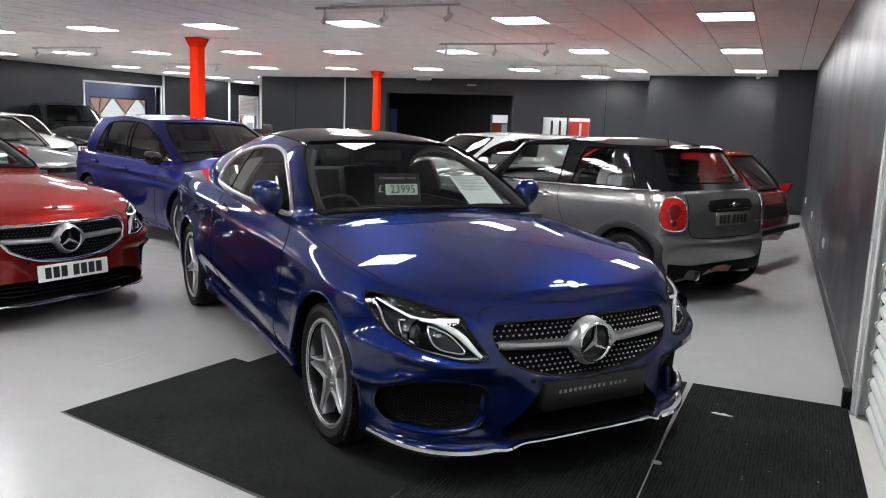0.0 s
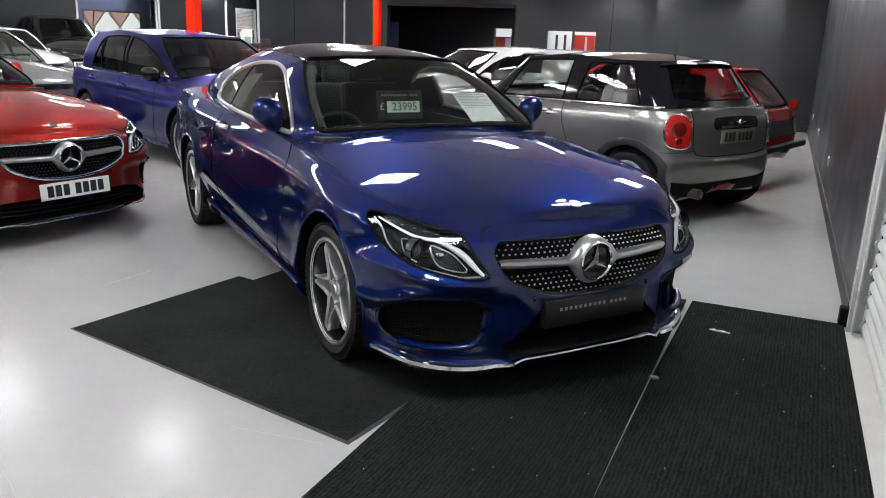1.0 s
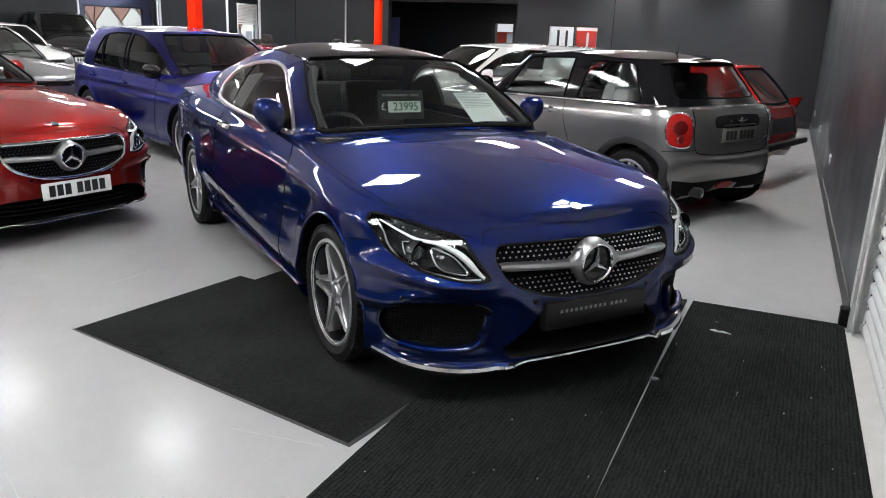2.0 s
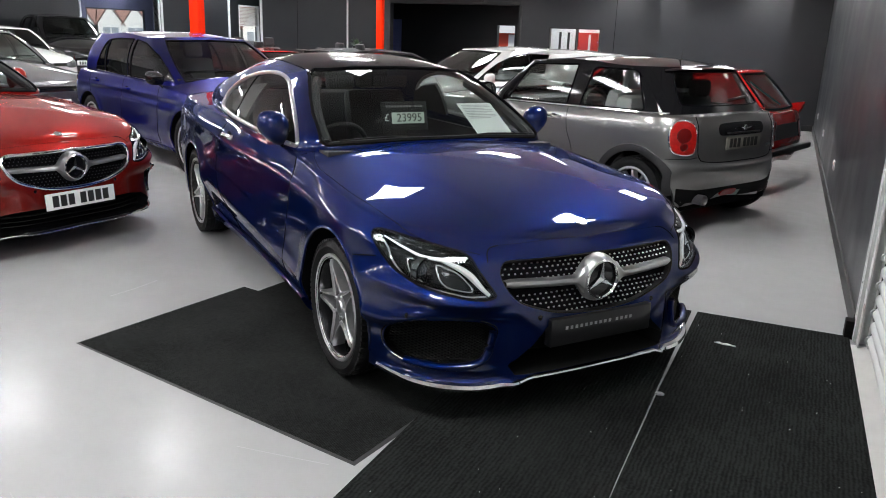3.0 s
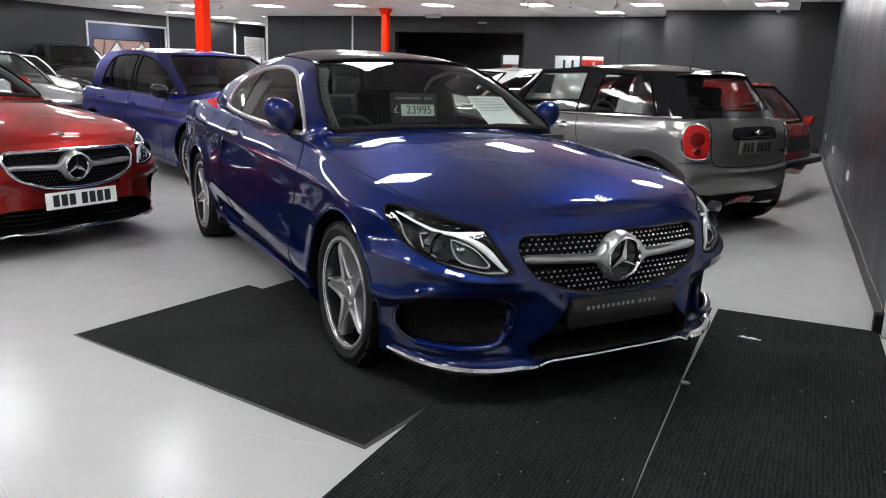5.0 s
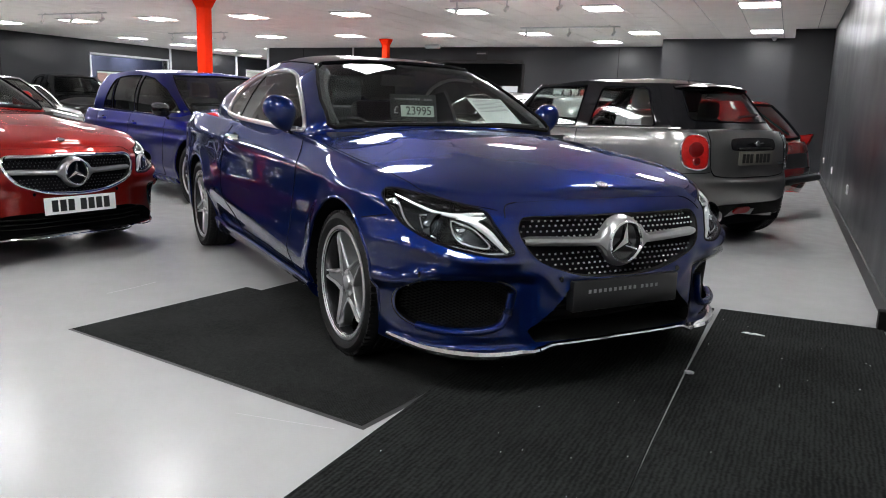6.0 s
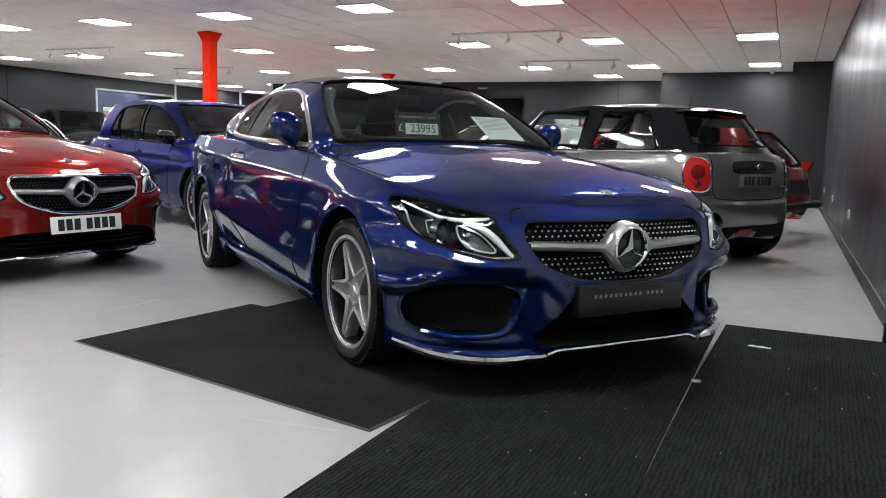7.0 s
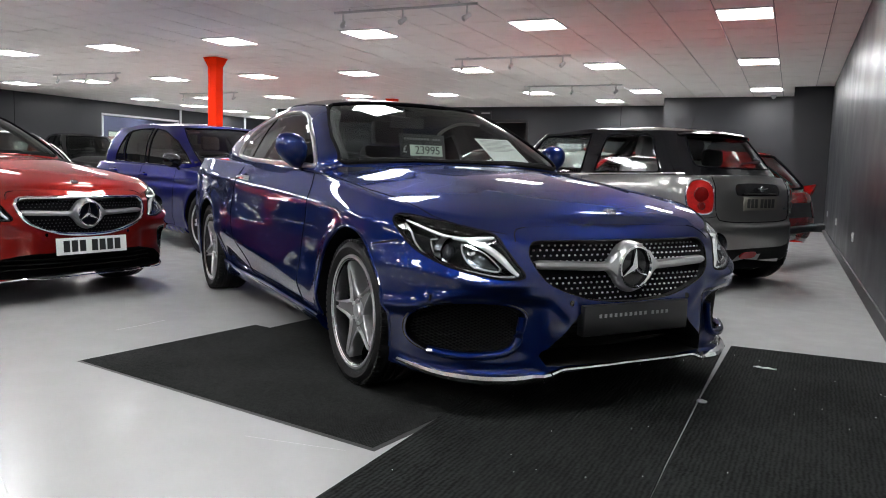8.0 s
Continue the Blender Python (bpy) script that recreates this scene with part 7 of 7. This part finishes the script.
# ---------------------------------------------------------------- floor mats
def rib_material(name, color, pitch, angle, tufts, streak=.75):
    m = mat(name, color, .95, spec=.05)
    nt = m.node_tree
    b = nt.nodes["Principled BSDF"]
    b.inputs["Sheen Weight"].default_value, b.inputs["Sheen Roughness"].default_value = .014, .45
    tc, mp, wv = nt.nodes.new("ShaderNodeTexCoord"), nt.nodes.new("ShaderNodeMapping"), nt.nodes.new("ShaderNodeTexWave")
    mp.inputs["Rotation"].default_value[2] = radians(angle)
    wv.wave_type, wv.bands_direction, wv.wave_profile = "BANDS", "X", "SIN"
    wv.inputs["Scale"].default_value = .314 / pitch
    wv.inputs["Distortion"].default_value = 3.5
    wv.inputs["Detail"].default_value = 2
    nz = nt.nodes.new("ShaderNodeTexNoise")
    nz.inputs["Scale"].default_value = 70
    nz.inputs["Detail"].default_value = 9
    ad = nt.nodes.new("ShaderNodeMath")
    ad.operation = "ADD"
    bp = nt.nodes.new("ShaderNodeBump")
    bp.inputs["Strength"].default_value, bp.inputs["Distance"].default_value = .4, .003
    nt.links.new(tc.outputs["Object"], mp.inputs["Vector"])
    nt.links.new(mp.outputs[0], wv.inputs["Vector"])
    nt.links.new(tc.outputs["Object"], nz.inputs["Vector"])
    nt.links.new(wv.outputs["Fac"], ad.inputs[0])
    nt.links.new(nz.outputs["Fac"], ad.inputs[1])
    nt.links.new(ad.outputs[0], bp.inputs["Height"])
    nt.links.new(bp.outputs[0], b.inputs["Normal"])
    # streaky wear along the ribs, laid over the fibre grain
    st, sm = nt.nodes.new("ShaderNodeTexNoise"), nt.nodes.new("ShaderNodeMapping")
    sm.inputs["Rotation"].default_value[2] = radians(angle)
    sm.inputs["Scale"].default_value = (60, 7, 1)
    st.inputs["Scale"].default_value, st.inputs["Detail"].default_value = 1.0, 5
    nt.links.new(tc.outputs["Object"], sm.inputs["Vector"])
    nt.links.new(sm.outputs[0], st.inputs["Vector"])
    wear = nt.nodes.new("ShaderNodeTexNoise")
    wear.inputs["Scale"].default_value, wear.inputs["Detail"].default_value = 2.2, 6
    nt.links.new(tc.outputs["Object"], wear.inputs["Vector"])
    total = None
    tuft = nt.nodes.new("ShaderNodeTexVoronoi")
    tuft.inputs["Scale"].default_value = tufts
    nt.links.new(tc.outputs["Object"], tuft.inputs["Vector"])
    for node, weight in ((wv, .34), (nz, .7), (st, streak), (wear, .8), (tuft, .32)):
        ml = nt.nodes.new("ShaderNodeMath")
        ml.operation = "MULTIPLY_ADD"
        ml.inputs[1].default_value, ml.inputs[2].default_value = weight, -weight / 2
        nt.links.new(node.outputs["Distance" if node == tuft else "Fac"], ml.inputs[0])
        if total is not None:
            nt.links.new(total.outputs[0], ml.inputs[2])
            ml2 = nt.nodes.new("ShaderNodeMath")
            ml2.operation = "SUBTRACT"
            ml2.inputs[1].default_value = weight / 2
            nt.links.new(ml.outputs[0], ml2.inputs[0])
            ml = ml2
        total = ml
    mr = nt.nodes.new("ShaderNodeMapRange")
    mr.inputs[1].default_value, mr.inputs[2].default_value = -.28, .30
    nt.links.new(total.outputs[0], mr.inputs[0])
    mx = nt.nodes.new("ShaderNodeMix")
    mx.data_type = "RGBA"
    mx.inputs[6].default_value = (*[c * .35 for c in color], 1)
    mx.inputs[7].default_value = (*[c * 1.9 for c in color], 1)
    nt.links.new(mr.outputs[0], mx.inputs[0])
    nt.links.new(mx.outputs[2], b.inputs["Base Color"])
    return m


def floor_mat_sheet(name, pts, z0, z1, material, label, border=None):
    bm = bmesh.new()
    lo, hi = [bm.verts.new((*p, z0)) for p in pts], [bm.verts.new((*p, z1)) for p in pts]
    bm.faces.new(hi)
    bm.faces.new(lo)
    n = len(pts)
    for k in range(n):
        bm.faces.new((lo[k], lo[(k + 1) % n], hi[(k + 1) % n], hi[k]))
    root = thing(name, pose(0, 0, 0), label, "floor mat", "floor mats")
    part("surface", bm, material, root)
    if border:
        c = np.mean(np.array(pts), axis=0)
        bm = bmesh.new()
        out = [np.array(p) + (np.array(p) - c) / np.linalg.norm(np.array(p) - c) * border for p in pts]
        a, b = [bm.verts.new((*p, .001)) for p in out], [bm.verts.new((*p, z1 - .001)) for p in pts]
        for k in range(n):
            bm.faces.new((a[k], a[(k + 1) % n], b[(k + 1) % n], b[k]))
        part("rubber_edge", bm, mat("grey rubber edging", (.022, .022, .023), .6), root)


rib_a = rib_material("black ribbed mat", (.0094, .0104, .0100), .017, 2, 75)
rib_b = rib_material("black plain mat", (.0112, .0120, .0116), .008, 10, 120, .12)
floor_mat_sheet("entrance_mat", [(-1.52, .3), (-.66, .3), (-.655, 2.75), (-.625, 4.755), (-1.49, 4.755)], 0, .009, rib_a, "black ribbed entrance mat under the blue coupe")
floor_mat_sheet("entrance_mat", [(-.6588, .3), (XR - .05, .3), (XR - .03, 4.76), (-.590, 4.755), (-.632, 3.6), (-.6485, 2.75), (-.6545, 2.2)], 0, .009, rib_a, "black ribbed entrance mat beside the roller shutter")
ax_, ay_ = Vector((.9835, -.1806)), Vector((.1420, .9899))
A0 = Vector((-3.325, 2.715))
floor_mat_sheet("square_mat", [tuple(A0), tuple(A0 + ax_ * 1.79), tuple(A0 + ax_ * 1.79 + ay_ * .41), tuple(A0 + ax_ * 1.86 + ay_ * .43), tuple(A0 + ax_ * 1.86 + ay_ * 1.12), tuple(A0 + ay_ * 1.10)], .0, .007, rib_b, "black plain square-edged mat beside the entrance mats", .022)
floor_mat_sheet("square_mat", [(-3.07, 3.66), (-1.53, 3.46), (-1.53, 4.85), (-2.90, 4.96)], 0, .0045, rib_b, "black plain mat partly under the blue coupe", .008)

# specks of litter and scuffs
lit = thing("paper_scrap", pose(-.40, 4.29, .0095), "torn white paper scrap on the black mat", "litter")
bm = bmesh.new()
edge = [(-.055, .002), (-.03, .010), (-.012, .004), (.012, .006), (.05, -.006), (.055, -.012), (.02, -.008), (-.01, -.012), (-.035, -.004)]
lo, hi = [bm.verts.new((x, y, 0)) for x, y in edge], [bm.verts.new((x * .97, y * .9, .003 + .004 * (k % 2))) for k, (x, y) in enumerate(edge)]
bm.faces.new(hi)
for k in range(9):
    bm.faces.new((lo[k], lo[(k + 1) % 9], hi[(k + 1) % 9], hi[k]))
part("scrap", bm, M["paper"], lit)
lit = thing("silver_scrap", pose(-.62, 3.50, .0095), "small crumpled silver scrap on the mat edge", "litter")
bm = bmesh.new()
bmesh.ops.create_icosphere(bm, subdivisions=1, radius=.018, matrix=Matrix.Translation((0, 0, .008)) @ Matrix.Diagonal((1.4, .8, .5, 1)))
part("scrap", bm, M["satin"], lit)
bm = bmesh.new()
rg = random.Random(8)
for k in range(70):
    x, y, r = rg.uniform(-1.45, .18), rg.uniform(.9, 4.6), rg.uniform(.0006, .0017)
    box(bm, x - r, x + r, y - r, y + r * 1.6, .0092, .0105)
tagged(part("lint_specks", bm, M["paper"]), "tiny pale lint specks scattered over the mats", "litter", kind="stuff")
for (xa, ya), (xb, yb) in (((-2.02, 2.29), (-1.64, 2.34)), ((-3.74, 3.30), (-3.72, 3.65)), ((-2.5, 1.7), (-2.3, 1.6)), ((-3.1, 2.0), (-3.0, 1.9))):
    sc = part("floor_scuff", tube(bmesh.new(), [(xa, ya, .0002), ((xa + xb) / 2 + .01, (ya + yb) / 2, .0002), (xb, yb, .0002)], .003, 4, flat=.15), mat("dark scuff", (.31, .31, .31), .5))
    tagged(sc, "thin dark scuff on the grey floor", "scuff", kind="structure")

# unseen red uplighter behind the small hatchback, assumed from the ceiling's red glow
up = thing("red_uplighter", pose(-1.75, 9.9, 0), "small unseen red uplighter, assumed from the red ceiling glow", "uplighter")
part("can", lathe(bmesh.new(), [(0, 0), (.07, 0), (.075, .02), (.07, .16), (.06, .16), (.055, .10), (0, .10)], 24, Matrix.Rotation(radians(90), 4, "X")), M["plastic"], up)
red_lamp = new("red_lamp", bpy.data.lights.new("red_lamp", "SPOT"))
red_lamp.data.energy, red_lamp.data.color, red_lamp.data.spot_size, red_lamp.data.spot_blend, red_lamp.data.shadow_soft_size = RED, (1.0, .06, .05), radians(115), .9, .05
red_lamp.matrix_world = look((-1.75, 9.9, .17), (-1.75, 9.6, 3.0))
